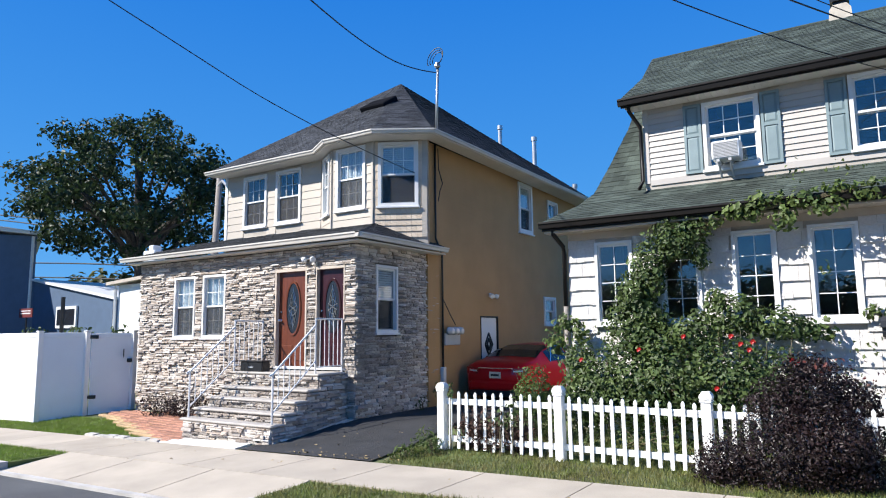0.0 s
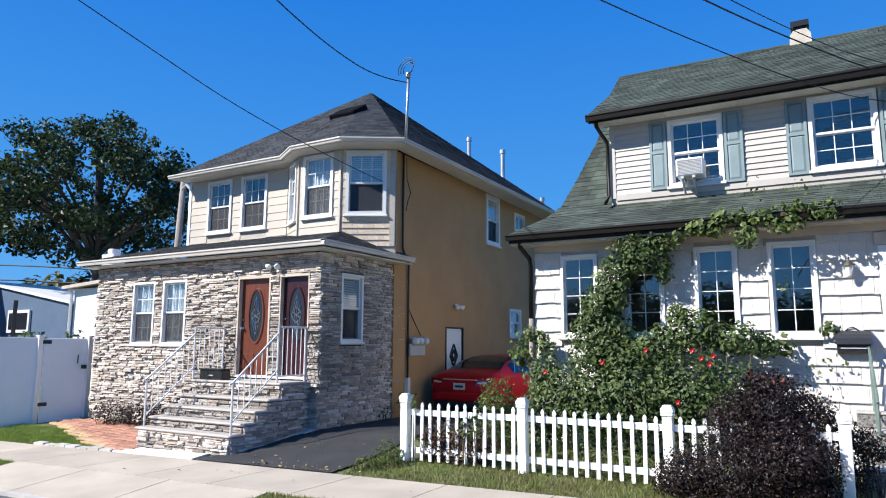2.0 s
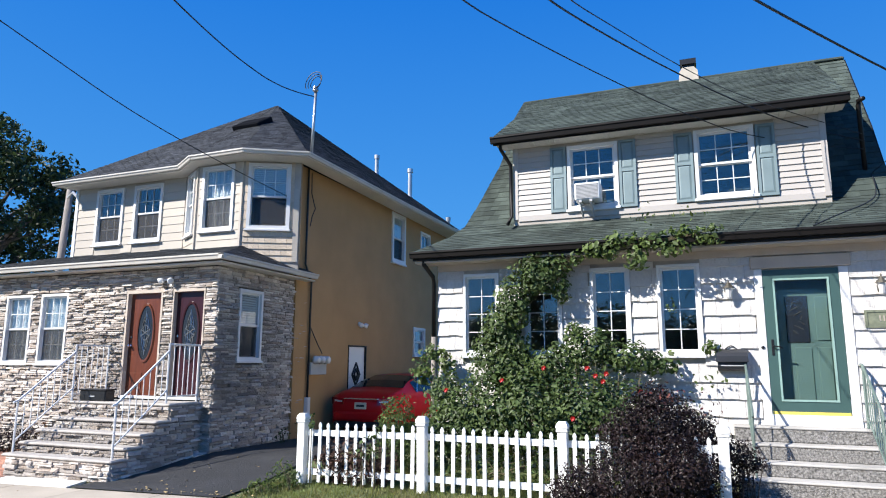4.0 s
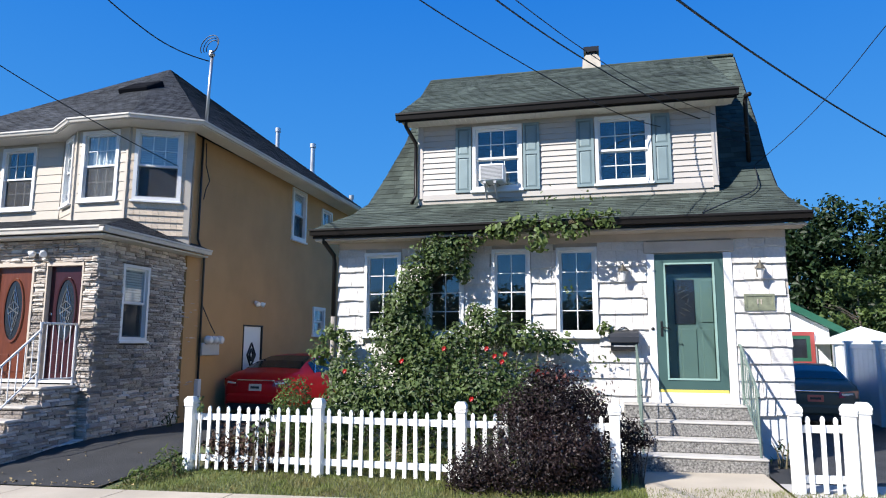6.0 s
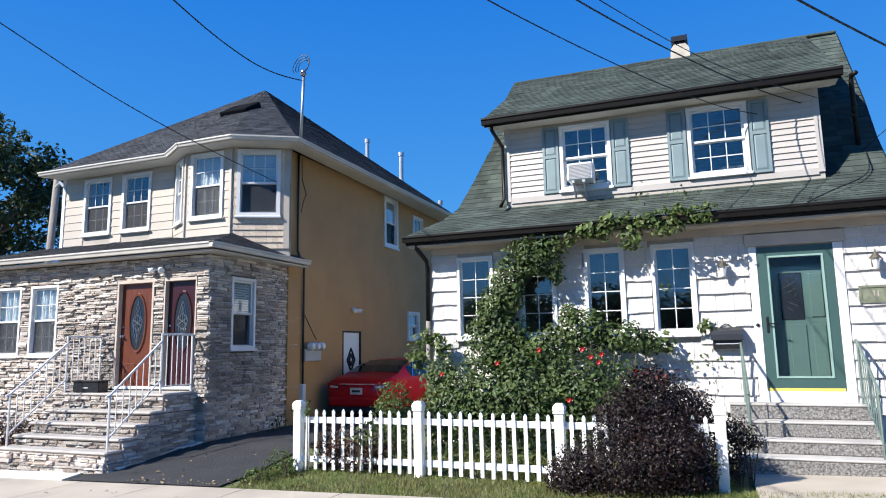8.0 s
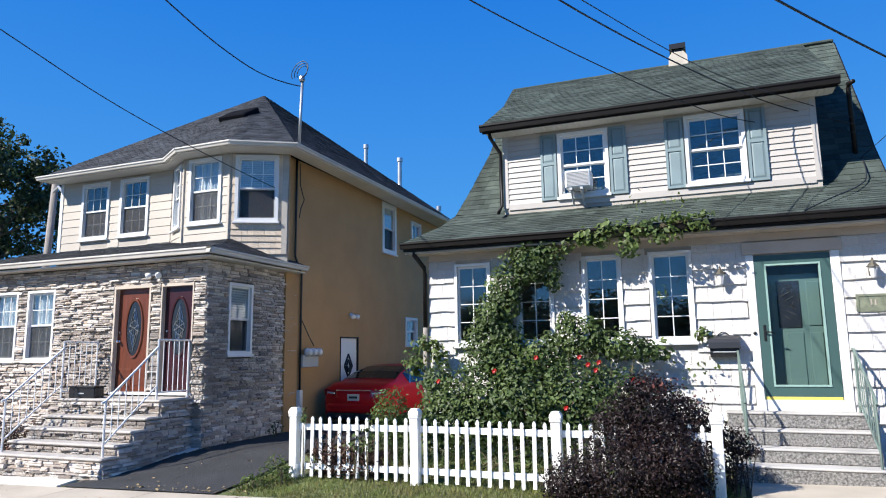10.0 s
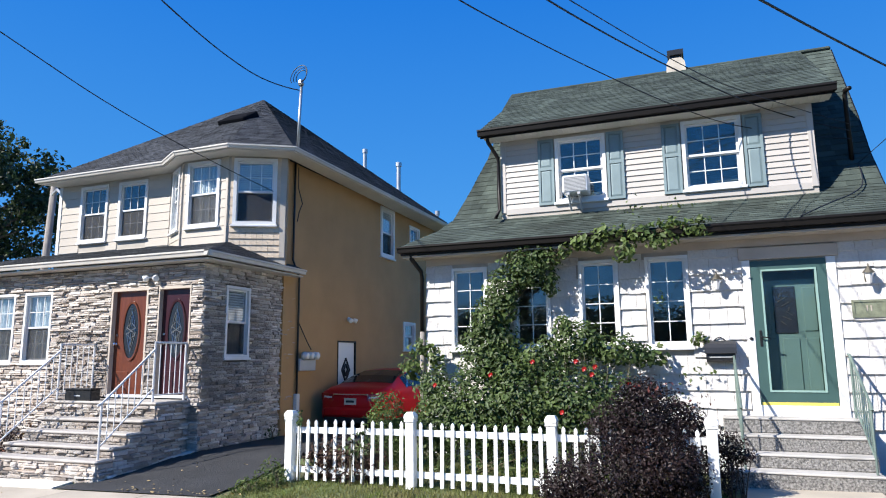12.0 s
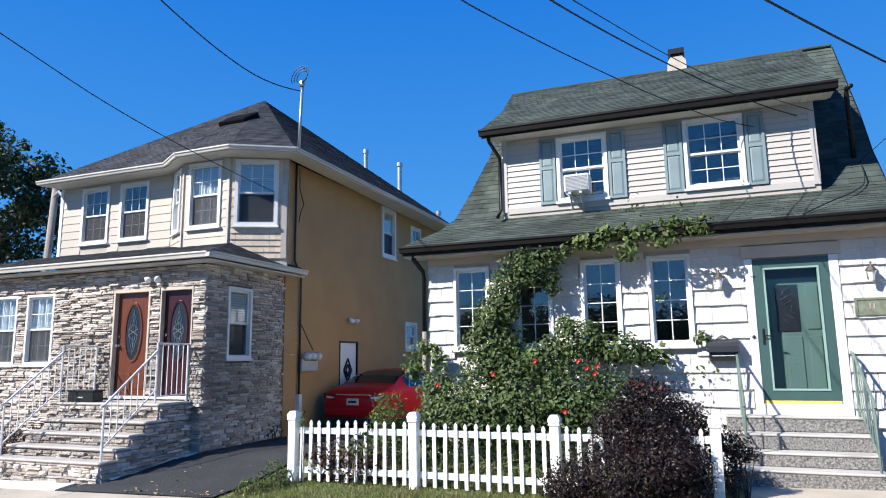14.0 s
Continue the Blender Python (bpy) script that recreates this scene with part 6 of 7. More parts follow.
p, nn = cloud([((-0.35, 11.18, 1.1), (0.55, 0.1, 0.5)), ((-0.1, 11.2, 1.55), (0.35, 0.08, 0.25)), ((-0.55, 11.1, 2.6), (0.1, 0.08, 0.2))], 13, 170, 0.2, 0.1)
leaves("sprig_foliage", p, nn, 0.07, M_VINELEAF, 3, rose, 0.6, kind="stuff")
# shoots that hang before the eave and throw dappled shade on the shingles right of the windows
p, nn = cloud([((-0.75, 10.55, 3.95), (0.5, 0.25, 0.22)), ((-0.15, 10.62, 3.98), (0.45, 0.2, 0.14))], 14, 160, 0.2, 0.1)
leaves("shoot_foliage", p, nn, 0.07, M_VINELEAF, 4, rose, 0.6, kind="stuff")
bm = bmesh.new()
for k in range(26):
    x0 = rr_.uniform(-3.9, -1.2)
    x1 = x0 + rr_.uniform(-0.6, 0.6)
    zt = rr_.uniform(1.2, 2.0)
    tube(bm, [(x0, 10.8 + rr_.uniform(-0.2, 0.2), 0.0), ((x0 + x1) / 2 + 0.1, 10.65, zt * 0.55), (x1, 10.85, zt)], 0.012, 5, 0.005)
for k in range(5):
    tube(bm, [(-3.3 + 0.1 * k, 11.0, 0.1), (-3.4 + 0.05 * k, 11.05, 1.6), (-3.2 + 0.04 * k, 11.1, 2.5), (-2.7 + 0.1 * k, 11.08, 3.2), (-1.9, 10.9, 3.45), (-0.9 + 0.1 * k, 10.82, 3.62), (0.2, 10.8, 3.74)], 0.014, 5, 0.005)
part("stem_tangle", bm, M_STEM, rose, kind="stuff")
for x, y, z in ((-2.99, 10.05, 1.47), (-2.36, 10.15, 1.66), (-1.72, 10.2, 1.66), (-1.49, 10.2, 1.47), (-1.60, 10.2, 1.55), (-0.91, 10.2, 1.28), (-1.93, 10.1, 0.93), (-4.0, 10.3, 1.30), (-1.45, 10.25, 1.58), (-0.98, 10.3, 1.33)):
    bm = bmesh.new()
    for ring, rad in ((0, 0.010), (1, 0.019), (2, 0.028)):
        for k in range(6):
            a = k * math.pi / 3 + ring * 0.5
            q = Vector((x, y, z)) + Vector((math.cos(a) * rad, -0.03 + ring * 0.012, math.sin(a) * rad))
            e = Vector((-math.sin(a), 0, math.cos(a))) * 0.014
            o = Vector((math.cos(a), -0.5, math.sin(a))) * 0.012
            bm.faces.new([bm.verts.new(v) for v in (q - e * 0.6 - o * 0.6, q - e + o * 0.5, q + o, q + e + o * 0.5, q + e * 0.6 - o * 0.6)])
    part("rose_bloom", bm, M_PETAL, rose, "open red rose bloom")


def shrub(name, items, density, size, mat, seed, label, category, stems=14, slim=0.6, stem_mat=None, shell=0.35, jag=1.0):
    c = items[0][0]
    t = thing(name, (c[0], c[1], level(c[0], c[1])), label, category)
    p, nn = cloud(items, seed, density, 0.3, shell, jag)
    keep = p[:, 2] > [level(a, b) - 0.02 for a, b in p[:, :2]]
    leaves("foliage", p[keep], nn[keep], size, mat, seed, t, slim, kind="stuff", spread=0.8)
    r = np.random.RandomState(seed)
    bm = bmesh.new()
    for k in range(stems):
        cc, rad = items[k % len(items)]
        base = Vector((cc[0] + r.uniform(-0.25, 0.25) * rad[0], cc[1] + r.uniform(-0.2, 0.2) * rad[1], level(cc[0], cc[1]) - 0.03))
        tip = Vector((cc[0] + r.uniform(-0.8, 0.8) * rad[0], cc[1] + r.uniform(-0.8, 0.8) * rad[1], cc[2] + r.uniform(0.2, 0.95) * rad[2]))
        tube(bm, [base, base.lerp(tip, 0.5) + Vector((0, 0, 0.05)), tip], 0.011, 4, 0.003)
    part("stem_tangle", bm, stem_mat or M_STEM, t, kind="stuff")
    return t


shrub("barberry_bush", [((-1.05, 8.62, 0.32), (0.62, 0.45, 0.46)), ((-0.62, 8.66, 0.42), (0.55, 0.42, 0.52)), ((-1.55, 8.62, 0.20), (0.42, 0.35, 0.34)), ((-0.36, 8.74, 0.38), (0.34, 0.30, 0.46)), ((-0.68, 9.02, 0.98), (0.58, 0.45, 0.42)), ((-0.40, 9.10, 0.85), (0.40, 0.32, 0.36)), ((-1.02, 8.95, 0.80), (0.42, 0.35, 0.36)), ((-0.72, 9.05, 1.26), (0.30, 0.26, 0.22)), ((-0.22, 9.28, 0.78), (0.36, 0.26, 0.36)), ((0.22, 9.30, 0.66), (0.26, 0.20, 0.16)), ((0.38, 9.35, 0.52), (0.22, 0.18, 0.10)), ((-1.75, 8.62, 0.08), (0.25, 0.25, 0.2)), ((-0.16, 8.80, 0.30), (0.20, 0.20, 0.42)), ((0.08, 9.25, 0.34), (0.32, 0.2, 0.34))], 26000, 0.036, M_BARBERRY, 21, "dense dark purple barberry bush growing through the fence", "bush", 60, 0.6, M_BARK, 0.3, 1.6)
p, nn = cloud([((-0.55, 8.85, 1.35), (0.45, 0.3, 0.16)), ((-0.2, 8.9, 1.25), (0.35, 0.25, 0.16))], 22, 500, 0.3, 0.1)
leaves("sprig_foliage", p, nn, 0.05, leaf_material("red_barberry_sprig", (0.16, 0.05, 0.04), (0.08, 0.03, 0.03)), 22, bpy.data.objects["barberry_bush"], 0.5, kind="stuff")
shrub("yellow_green_shrub", [((-4.68, 9.95, 0.75), (0.36, 0.3, 0.45)), ((-4.62, 9.95, 0.4), (0.38, 0.3, 0.4))], 14000, 0.055, M_VINELEAF, 23, "small yellow-green shrub behind the picket fence", "bush", 10, 0.5)
shrub("weedy_stems", [((-4.9, 8.98, 0.28), (0.50, 0.14, 0.34)), ((-5.3, 9.0, 0.26), (0.32, 0.13, 0.36)), ((-4.5, 9.04, 0.26), (0.3, 0.13, 0.30))], 15000, 0.065, M_DRYSTEM, 24, "brown withered climbing stems on the pickets", "weeds", 40, 0.45, M_DRYSTEM, 0.1)
shrub("creeper_on_fence", [((-4.55, 8.9, 0.62), (0.10, 0.06, 0.30)), ((-5.62, 8.92, 0.85), (0.05, 0.05, 0.12)), ((-4.75, 8.9, 0.5), (0.12, 0.06, 0.2))], 1500, 0.07, M_ROSELEAF, 25, "green creeper twined through the pickets", "weeds", 6, 0.7)
shrub("driveway_weeds", [((-5.98, 8.75, 0.05), (0.22, 0.25, 0.26)), ((-6.1, 8.4, -0.05), (0.3, 0.25, 0.12)), ((-5.75, 8.6, 0.0), (0.15, 0.15, 0.2))], 5000, 0.08, M_VINELEAF, 26, "tall weeds at the driveway's edge", "weeds", 12, 0.25)
shrub("yard_plants", [((-3.2, 9.9, 0.1), (1.2, 0.5, 0.35)), ((-1.6, 9.9, 0.12), (0.9, 0.5, 0.35)), ((-2.2, 9.4, 0.0), (0.8, 0.3, 0.18))], 3000, 0.08, M_ROSELEAF, 27, "low green ground plants behind the fence", "plants", 14, 0.4)
shrub("purple_ground_cover", [((-14.3, 9.85, 0.12), (0.75, 0.32, 0.30)), ((-13.4, 9.85, 0.14), (0.60, 0.30, 0.30)), ((-12.6, 9.8, 0.16), (0.5, 0.3, 0.32))], 9000, 0.05, M_BARBERRY, 28, "dark purple ground cover along the stone wall", "plants", 10, 0.5)
shrub("rust_shrub", [((-12.1, 9.6, 0.30), (0.25, 0.22, 0.25))], 700, 0.06, leaf_material("rust_leaf", (0.24, 0.12, 0.05), (0.12, 0.10, 0.04)), 29, "small rust-coloured shrub beside the stone steps", "plants", 6)
shrub("corner_weeds", [((-8.45, 13.0, 0.35), (0.22, 0.25, 0.3)), ((-8.55, 12.4, 0.2), (0.15, 0.2, 0.2))], 1500, 0.07, M_ROSELEAF, 30, "sparse weeds at the stone wall's corner", "weeds", 10, 0.4)
shrub("vine_on_gate", [((-19.6, 9.6, 1.92), (0.7, 0.3, 0.14)), ((-18.1, 9.9, 1.9), (0.8, 0.3, 0.12)), ((-17.0, 10.4, 1.92), (0.5, 0.2, 0.12))], 380, 0.12, M_ROSELEAF, 31, "green vine tops showing over the white fence", "vine", 6)
shrub("dark_weeds", [((2.32, 10.6, 0.22), (0.16, 0.3, 0.25))], 900, 0.06, M_HEDGELEAF, 32, "dark weeds beside the aggregate steps", "weeds", 8)
shrub("dry_grass_tuft", [((0.22, 9.7, 0.22), (0.12, 0.15, 0.28))], 700, 0.12, leaf_material("straw_leaf", (0.42, 0.33, 0.17), (0.3, 0.24, 0.1)), 33, "straw-coloured dry grass tuft by the steps", "grass", 8, 0.12)

# dry leaves blown over the drive and pavement
r = np.random.RandomState(44)
p = np.concatenate([np.stack([r.uniform(-9.0, -6.4, 16), r.uniform(8.0, 10.5, 16)], 1), np.stack([r.uniform(-8.2, -6.0, 50), 8.02 + 0.10 * np.abs(r.normal(0, 1, 50))], 1), np.stack([r.uniform(-14, -1, 14), r.uniform(6.7, 7.9, 14)], 1)])
p = np.concatenate([p, np.array([[level(a, b) + 0.045 if b > 8 else street_level(a) + 0.035] for a, b in p])], 1)
tagged(leaves("leaf_litter", p, np.tile([0.0, 0.0, 1.0], (len(p), 1)), 0.05, M_DRYLEAF, 45, None, 0.6, spread=0.25), "dry yellow-brown leaves scattered on drive and pavement", "leaves", kind="stuff")

# lawn blades
def grass(name, areas, n, seed, tall, label, mat=M_GRASS):
    r = np.random.RandomState(seed)
    ps = []
    tot = sum((b - a) * (d - c) for a, b, c, d in areas)
    for a, b, c, d in areas:
        k = int(n * (b - a) * (d - c) / tot)
        x, y = r.uniform(a, b, k), r.uniform(c, d, k)
        ps.append(np.stack([x, y, [level(i, j) for i, j in zip(x, y)]], 1))
    p = np.concatenate(ps)
    patch = 0.6 + 0.4 * np.sin(p[:, 0] * 2.1) * np.sin(p[:, 1] * 3.3 + p[:, 0])
    h = (tall * r.uniform(0.4, 1.2, len(p)) * (0.6 + 0.5 * patch))[:, None]
    a = r.uniform(0, 2 * np.pi, len(p))
    side = np.stack([np.cos(a), np.sin(a), 0 * a], 1) * 0.006
    lean = r.normal(0, 0.35, (len(p), 3)) * h
    lean[:, 2] = 0
    tip = p + lean + np.concatenate([np.zeros((len(p), 2)), h], 1)
    v = np.stack([p - side, p + side, tip], 1).reshape(-1, 3)
    f = np.arange(len(v)).reshape(-1, 3)
    me = bpy.data.meshes.new(name)
    me.from_pydata(v.tolist(), [], f.tolist())
    me.materials.append(mat)
    return tagged(new(name, me), label, "grass", kind="stuff")


grass("verge_grass", [(-6.3, 3.5, 8.02, 9.0), (-5.7, 0.3, 9.0, 10.4)], 26000, 51, 0.075, "tufted green and straw grass before the fence")
grass("kerb_grass", [(-6.28, 3.0, 5.62, 6.6)], 16000, 52, 0.07, "green grass strip between kerb and pavement")
grass("side_lawn", [(-21, -12.7, 8.02, 8.65), (-17.5, -13.3, 8.5, 9.4), (-22, -12.15, 5.62, 6.58)], 40000, 53, 0.055, "mown bright green lawn before the white fence", M_LAWN)


# ---- distance: neighbours, trees, poles, cables ----
def tree(name, base, crown, leaf, n, size, seed, label, trunk=0.4, clump=1.1, limbs=14):
    """A tapered trunk with limbs, and a crown of leaf clumps with gaps between them. crown: (centre, radii)."""
    t = thing(name, base, label, "tree")
    r = np.random.RandomState(seed)
    c, rad = Vector(crown[0]), Vector(crown[1])
    bm = bmesh.new()
    fork = Vector(base).lerp(c, 0.55)
    tube(bm, [Vector(base) - Vector((0, 0, 0.3)), Vector(base).lerp(fork, 0.5) + Vector((0.1, 0, 0)), fork, c + Vector((0, 0, rad.z * 0.5))], trunk, 9, trunk * 0.2)
    part("trunk", bm, M_BARK, t, "", True)
    items = []
    bm = bmesh.new()
    for k in range(limbs):
        d = Vector(r.normal(0, 1, 3))
        d.z = abs(d.z) * 0.5 - 0.15
        d.normalize()
        tip = c + Vector((d.x * rad.x, d.y * rad.y, d.z * rad.z)) * 0.85
        s = fork.lerp(c, r.uniform(0, 0.8))
        tube(bm, [s, s.lerp(tip, 0.5) + Vector((0, 0, 0.06 * rad.z)), tip], trunk * 0.35, 6, trunk * 0.06)
    part("branching", bm, M_BARK, t, kind="stuff")
    while len(items) < n:
        d = r.normal(0, 1, 3)
        d /= np.linalg.norm(d)
        q = np.array(c) + d * np.array(rad) * r.uniform(0.25, 1.0) ** 0.5 * (1 + 0.12 * math.sin(d[0] * 7 + seed) * math.cos(d[2] * 6))
        s = clump * r.uniform(0.5, 1.25)
        items.append((tuple(q), (s, s, s * 0.7)))
    p, nn = cloud(items, seed + 1, 260 / (size / 0.25) ** 2, 0.5, 0.2, 0.3)
    leaves("crown", p, nn, size, leaf, seed + 2, t, 0.6, kind="stuff", spread=0.8)
    return t


tree("oak_tree", (-33.8, 22.0, -0.4), ((-34.9, 22.0, 9.6), (6.0, 6.0, 4.5)), M_OAKLEAF, 165, 0.27, 61, "large dark green oak tree with gaps in its crown", 0.5, 1.05, 22)
for k, (x, y, h) in enumerate(((9.0, 35, 8.2), (11.4, 36, 8.6), (14.0, 34, 8.3), (17.0, 36, 8.8), (20.5, 35, 8.5))):
    tree("backyard_tree", (x, y, 0.2), ((x, y, h * 0.52), (2.1, 1.8, h * 0.50)), M_HEDGELEAF, 120, 0.26, 70 + k, "dense dark green backyard tree", 0.2, 0.85, 8)
tree("light_tree", (9.6, 29, 0.2), ((9.6, 29, 3.2), (1.5, 1.2, 1.7)), M_ROSELEAF, 40, 0.2, 79, "smaller light green tree behind the garage", 0.1, 0.55, 6)
items = []
r = np.random.RandomState(8)
for k in range(150):
    items.append(((r.uniform(-150, -86), 62 + r.uniform(-6, 10), r.uniform(2, 9.6)), (5.0, 3, 2.6)))
p, nn = cloud(items, 81, 14, 0.6, 0.4, 0.1)
ob = leaves("far_wood", p, nn, 1.1, M_HILLLEAF, 82, None, 0.7)
tagged(ob, "distant autumn-tinged woodland along the horizon", "woodland", kind="stuff")
items = []
for k in range(230):
    items.append(((r.uniform(-45, 45), -34 + r.uniform(-3, 3), r.uniform(0.5, 5.0)), (2.6, 1.5, 1.6)))
p, nn = cloud(items, 83, 150, 0.5, 0.4, 0.2)
tagged(leaves("street_trees", p, nn, 0.45, M_HEDGELEAF, 84, None, 0.7), "row of green trees across the street", "trees", kind="stuff")

# blue-grey neighbour with a lean-to
blue = thing("blue_house", (-42, 20, -0.5), "blue-grey sided house with white trim and a lean-to", "house")
TURN = Matrix.Translation((-37.9, 18.2, 0)) @ Matrix.Rotation(radians(66), 4, "Z") @ Matrix.Translation((37.9, -18.2, 0))
part("wall", boxes([((-54, 18.2, -0.6), (-37.9, 28, 7.2))], TURN), M_BLUE, blue)
bm = bmesh.new()
prism(bm, [(-54.4, 8.1), (-37.6, 7.25), (-37.6, 7.45), (-54.4, 8.3)], -10.2, 0.2, TURN @ on_front(0, 18.2, 0))
part("roof", bm, M_TRIM, blue)
bm = bmesh.new()
prism(bm, [(-37.9, -0.6), (-30.4, -0.6), (-30.4, 3.55), (-37.9, 4.75)], -5.0, 0.0, on_front(0, 18.2, 0))
part("lean_to", bm, M_BLUE, blue)
bm = bmesh.new()
prism(bm, [(-37.9, 4.76), (-30.1, 3.5), (-30.1, 3.62), (-37.9, 4.88)], -5.2, 0.15, on_front(0, 18.2, 0))
part("lean_to_roof", bm, M_TRIM, blue)
for a, b, z0, z1 in ((-35.3, -33.4, 2.2, 3.3),):
    w = part("window", boxes([((a, 18.1, z0), (b, 18.19, z1))]), M_TRIM, blue)
    part("pane", boxes([((a + 0.15, 18.08, z0 + 0.15), (b - 0.15, 18.12, z1 - 0.15))]), M_DARKGLASS, w)
bm = bmesh.new()
tube(bm, [(-38.0, 18.05, 7.2), (-38.0, 18.05, 3.0)], 0.09, 6)
part("downpipe", bm, M_TRIM, blue)
sign = thing("red_sign", (-36.0, 16.9, 2.4), "small dark red notice board on a post", "sign")
part("board", boxes([((-36.5, 16.9, 2.75), (-35.2, 16.95, 3.2))]), M_SIGNRED, sign)
part("bar", boxes([((-36.35, 16.89, 2.92), (-35.35, 16.899, 2.98)), ((-36.35, 16.89, 3.05), (-35.35, 16.899, 3.10))]), M_TRIM, sign)
bm = bmesh.new()
tube(bm, [(-35.9, 16.98, -0.4), (-35.9, 16.98, 3.1)], 0.05, 6)
part("post", bm, M_BLACK, sign)
post = bmesh.new()
tube(post, [(-31.6, 16.5, -0.4), (-31.6, 16.5, 3.6)], 0.09, 8)
solo("dark_post", post, M_BLACK, "dark slim post before the blue house", "post")

shed = thing("white_outbuilding", (-22.5, 16, -0.3), "small white outbuilding with a shallow grey roof", "outbuilding")
part("wall", boxes([((-24.7, 15.0, -0.5), (-20.6, 19.5, 3.75))]), M_VINYL, shed)
bm = bmesh.new()
slab(bm, [(-25.1, 14.7, 3.85), (-20.3, 14.7, 4.15), (-20.3, 19.8, 4.35), (-25.1, 19.8, 4.05)], 0.12)
part("roof", bm, M_TANPAINT, shed)
bm = bmesh.new()
tube(bm, [(-24.75, 14.9, 3.7), (-24.75, 14.9, -0.3)], 0.06, 6)
part("downpipe", bm, M_TRIM, shed)
bm = bmesh.new()
tube(bm, [(-23.1, 14.9, 2.3), (-22.7, 14.9, 3.0)], 0.05, 6)
part("bracket", bm, M_BLACK, shed)
cap = bmesh.new()
box(cap, (-19.5, 12.6, 4.1), (-18.9, 13.0, 4.45), None, 0.02)
box(cap, (-19.3, 12.65, 4.45), (-19.05, 12.95, 4.62), None, 0.02)
box(cap, (-19.45, 12.62, -0.4), (-18.95, 12.98, 4.1))
solo("white_chimney", cap, M_VINYL, "white capped flue behind the porch roof", "chimney")

pole = thing("utility_pole", (-19.4, 15.2, -0.4), "grey weathered utility pole with a bracket", "utility pole")
bm = bmesh.new()
tube(bm, [(-19.6, 15.2, -0.5), (-19.15, 15.2, 7.6)], 0.13, 10, 0.10)
part("shaft", bm, M_POLE, pole, "", True)
bm = bmesh.new()
tube(bm, [(-19.2, 15.15, 7.0), (-18.9, 15.1, 7.15), (-18.65, 15.1, 6.95), (-18.6, 15.1, 6.5)], 0.05, 6)
lathe(bm, [(0.05, 0), (0.09, 0.1), (0.09, 0.35), (0.04, 0.45)], Matrix.Translation((-18.6, 15.1, 6.15)), 10)
part("fitting", bm, M_GREYBOX, pole)

# garage, white fence and canopy beside the shingled house
garage = thing("garage", (5.5, 26, 0), "white-sided garage with a green eave and red-trimmed window", "garage")
wall_g = part("wall", boxes([((2.0, 26.0, -0.2), (7.6, 31, 2.3))]), M_VINYL, garage)
bm = bmesh.new()
prism(bm, [(2.0, 2.3), (7.6, 2.3), (4.8, 3.85)], -5.0, 0.0, on_front(0, 26.0, 0))
part("gable", bm, M_VINYL, garage)
lap_siding(wall_g, on_front(0, 26.0, 0), 2.0, 7.6, 0.0, 2.3, [], 0.14, M_VINYL)
bm = bmesh.new()
prism(bm, [(8.05, 2.05), (8.05, 2.30), (4.8, 4.10), (1.55, 2.30), (1.55, 2.05), (4.8, 3.85)], -5.2, 0.25, on_front(0, 26.0, 0))
part("roof", bm, M_GREENTRIM, garage, "green painted eave board")
bm = bmesh.new()
ring_frame(bm, 1.5, 1.15, 0.13, 0.0, 0.06, on_front(6.35, 25.97, 1.05))
wg = part("window", bm, M_REDTRIM, garage, "red window trim")
bm = bmesh.new()
ring_frame(bm, 1.24, 0.89, 0.12, 0.0, 0.05, on_front(6.35, 25.97, 1.18))
part("sash", bm, M_GREENTRIM, wg)
part("pane", boxes([((5.85, 25.94, 1.3), (6.85, 25.96, 1.95))]), M_DARKGLASS, wg)
vf = thing("side_vinyl_fence", (6.25, 16, level(6.25, 16)), "tall white vinyl fence along the drive", "fence")
for k in range(4):
    ya, yb = 12.2 + 1.95 * k, 12.2 + 1.95 * (k + 1)
    vinyl_panel((6.25, yb), (6.25, ya), vf, "panel", 1.76)
    vinyl_panel((6.27, ya), (6.27, yb), vf, "panel", 1.76)
    bm = bmesh.new()
    box(bm, (6.17, yb - 0.07, -0.25), (6.31, yb + 0.07, 1.80), None, 0.008)
    box(bm, (6.14, yb - 0.10, 1.80), (6.34, yb + 0.10, 1.85), None, 0.008)
    part("post", bm, M_VINYL, vf)
can = thing("white_canopy", (8.3, 25, level(8.3, 25)), "white fabric canopy with a peaked top and side curtain", "canopy")
bm = bmesh.new()
peak = bm.verts.new((8.25, 25.0, 2.36))
ringv = [bm.verts.new(p) for p in ((7.05, 24.0, 1.82), (9.5, 24.0, 1.84), (9.5, 26.0, 1.84), (7.1, 26.0, 1.82))]
lowv = [bm.verts.new((v.co.x, v.co.y, v.co.z - 0.05)) for v in ringv]
for k in range(4):
    bm.faces.new((ringv[k], ringv[(k + 1) % 4], peak))
    bm.faces.new((lowv[k], lowv[(k + 1) % 4], ringv[(k + 1) % 4], ringv[k]))
part("top", bm, M_VINYL, can)
bm = bmesh.new()
prev = None
for i in range(41):
    u = i / 40
    cur = [bm.verts.new((7.12 + 2.3 * u, 24.06 + 0.02 * math.sin(i * 1.3), z)) for z in (level(8.3, 24) + 0.03, 1.79)]
    if prev:
        bm.faces.new((prev[0], cur[0], cur[1], prev[1]))
    prev = cur
part("side_curtain", bm, M_VINYL, can)
for x, y in ((7.10, 24.05), (9.45, 24.05), (9.45, 25.95), (7.15, 25.95)):
    bm = bmesh.new()
    tube(bm, [(x, y, level(x, y) - 0.05), (x, y, 1.8)], 0.03, 6)
    part("leg", bm, M_STEEL, can)


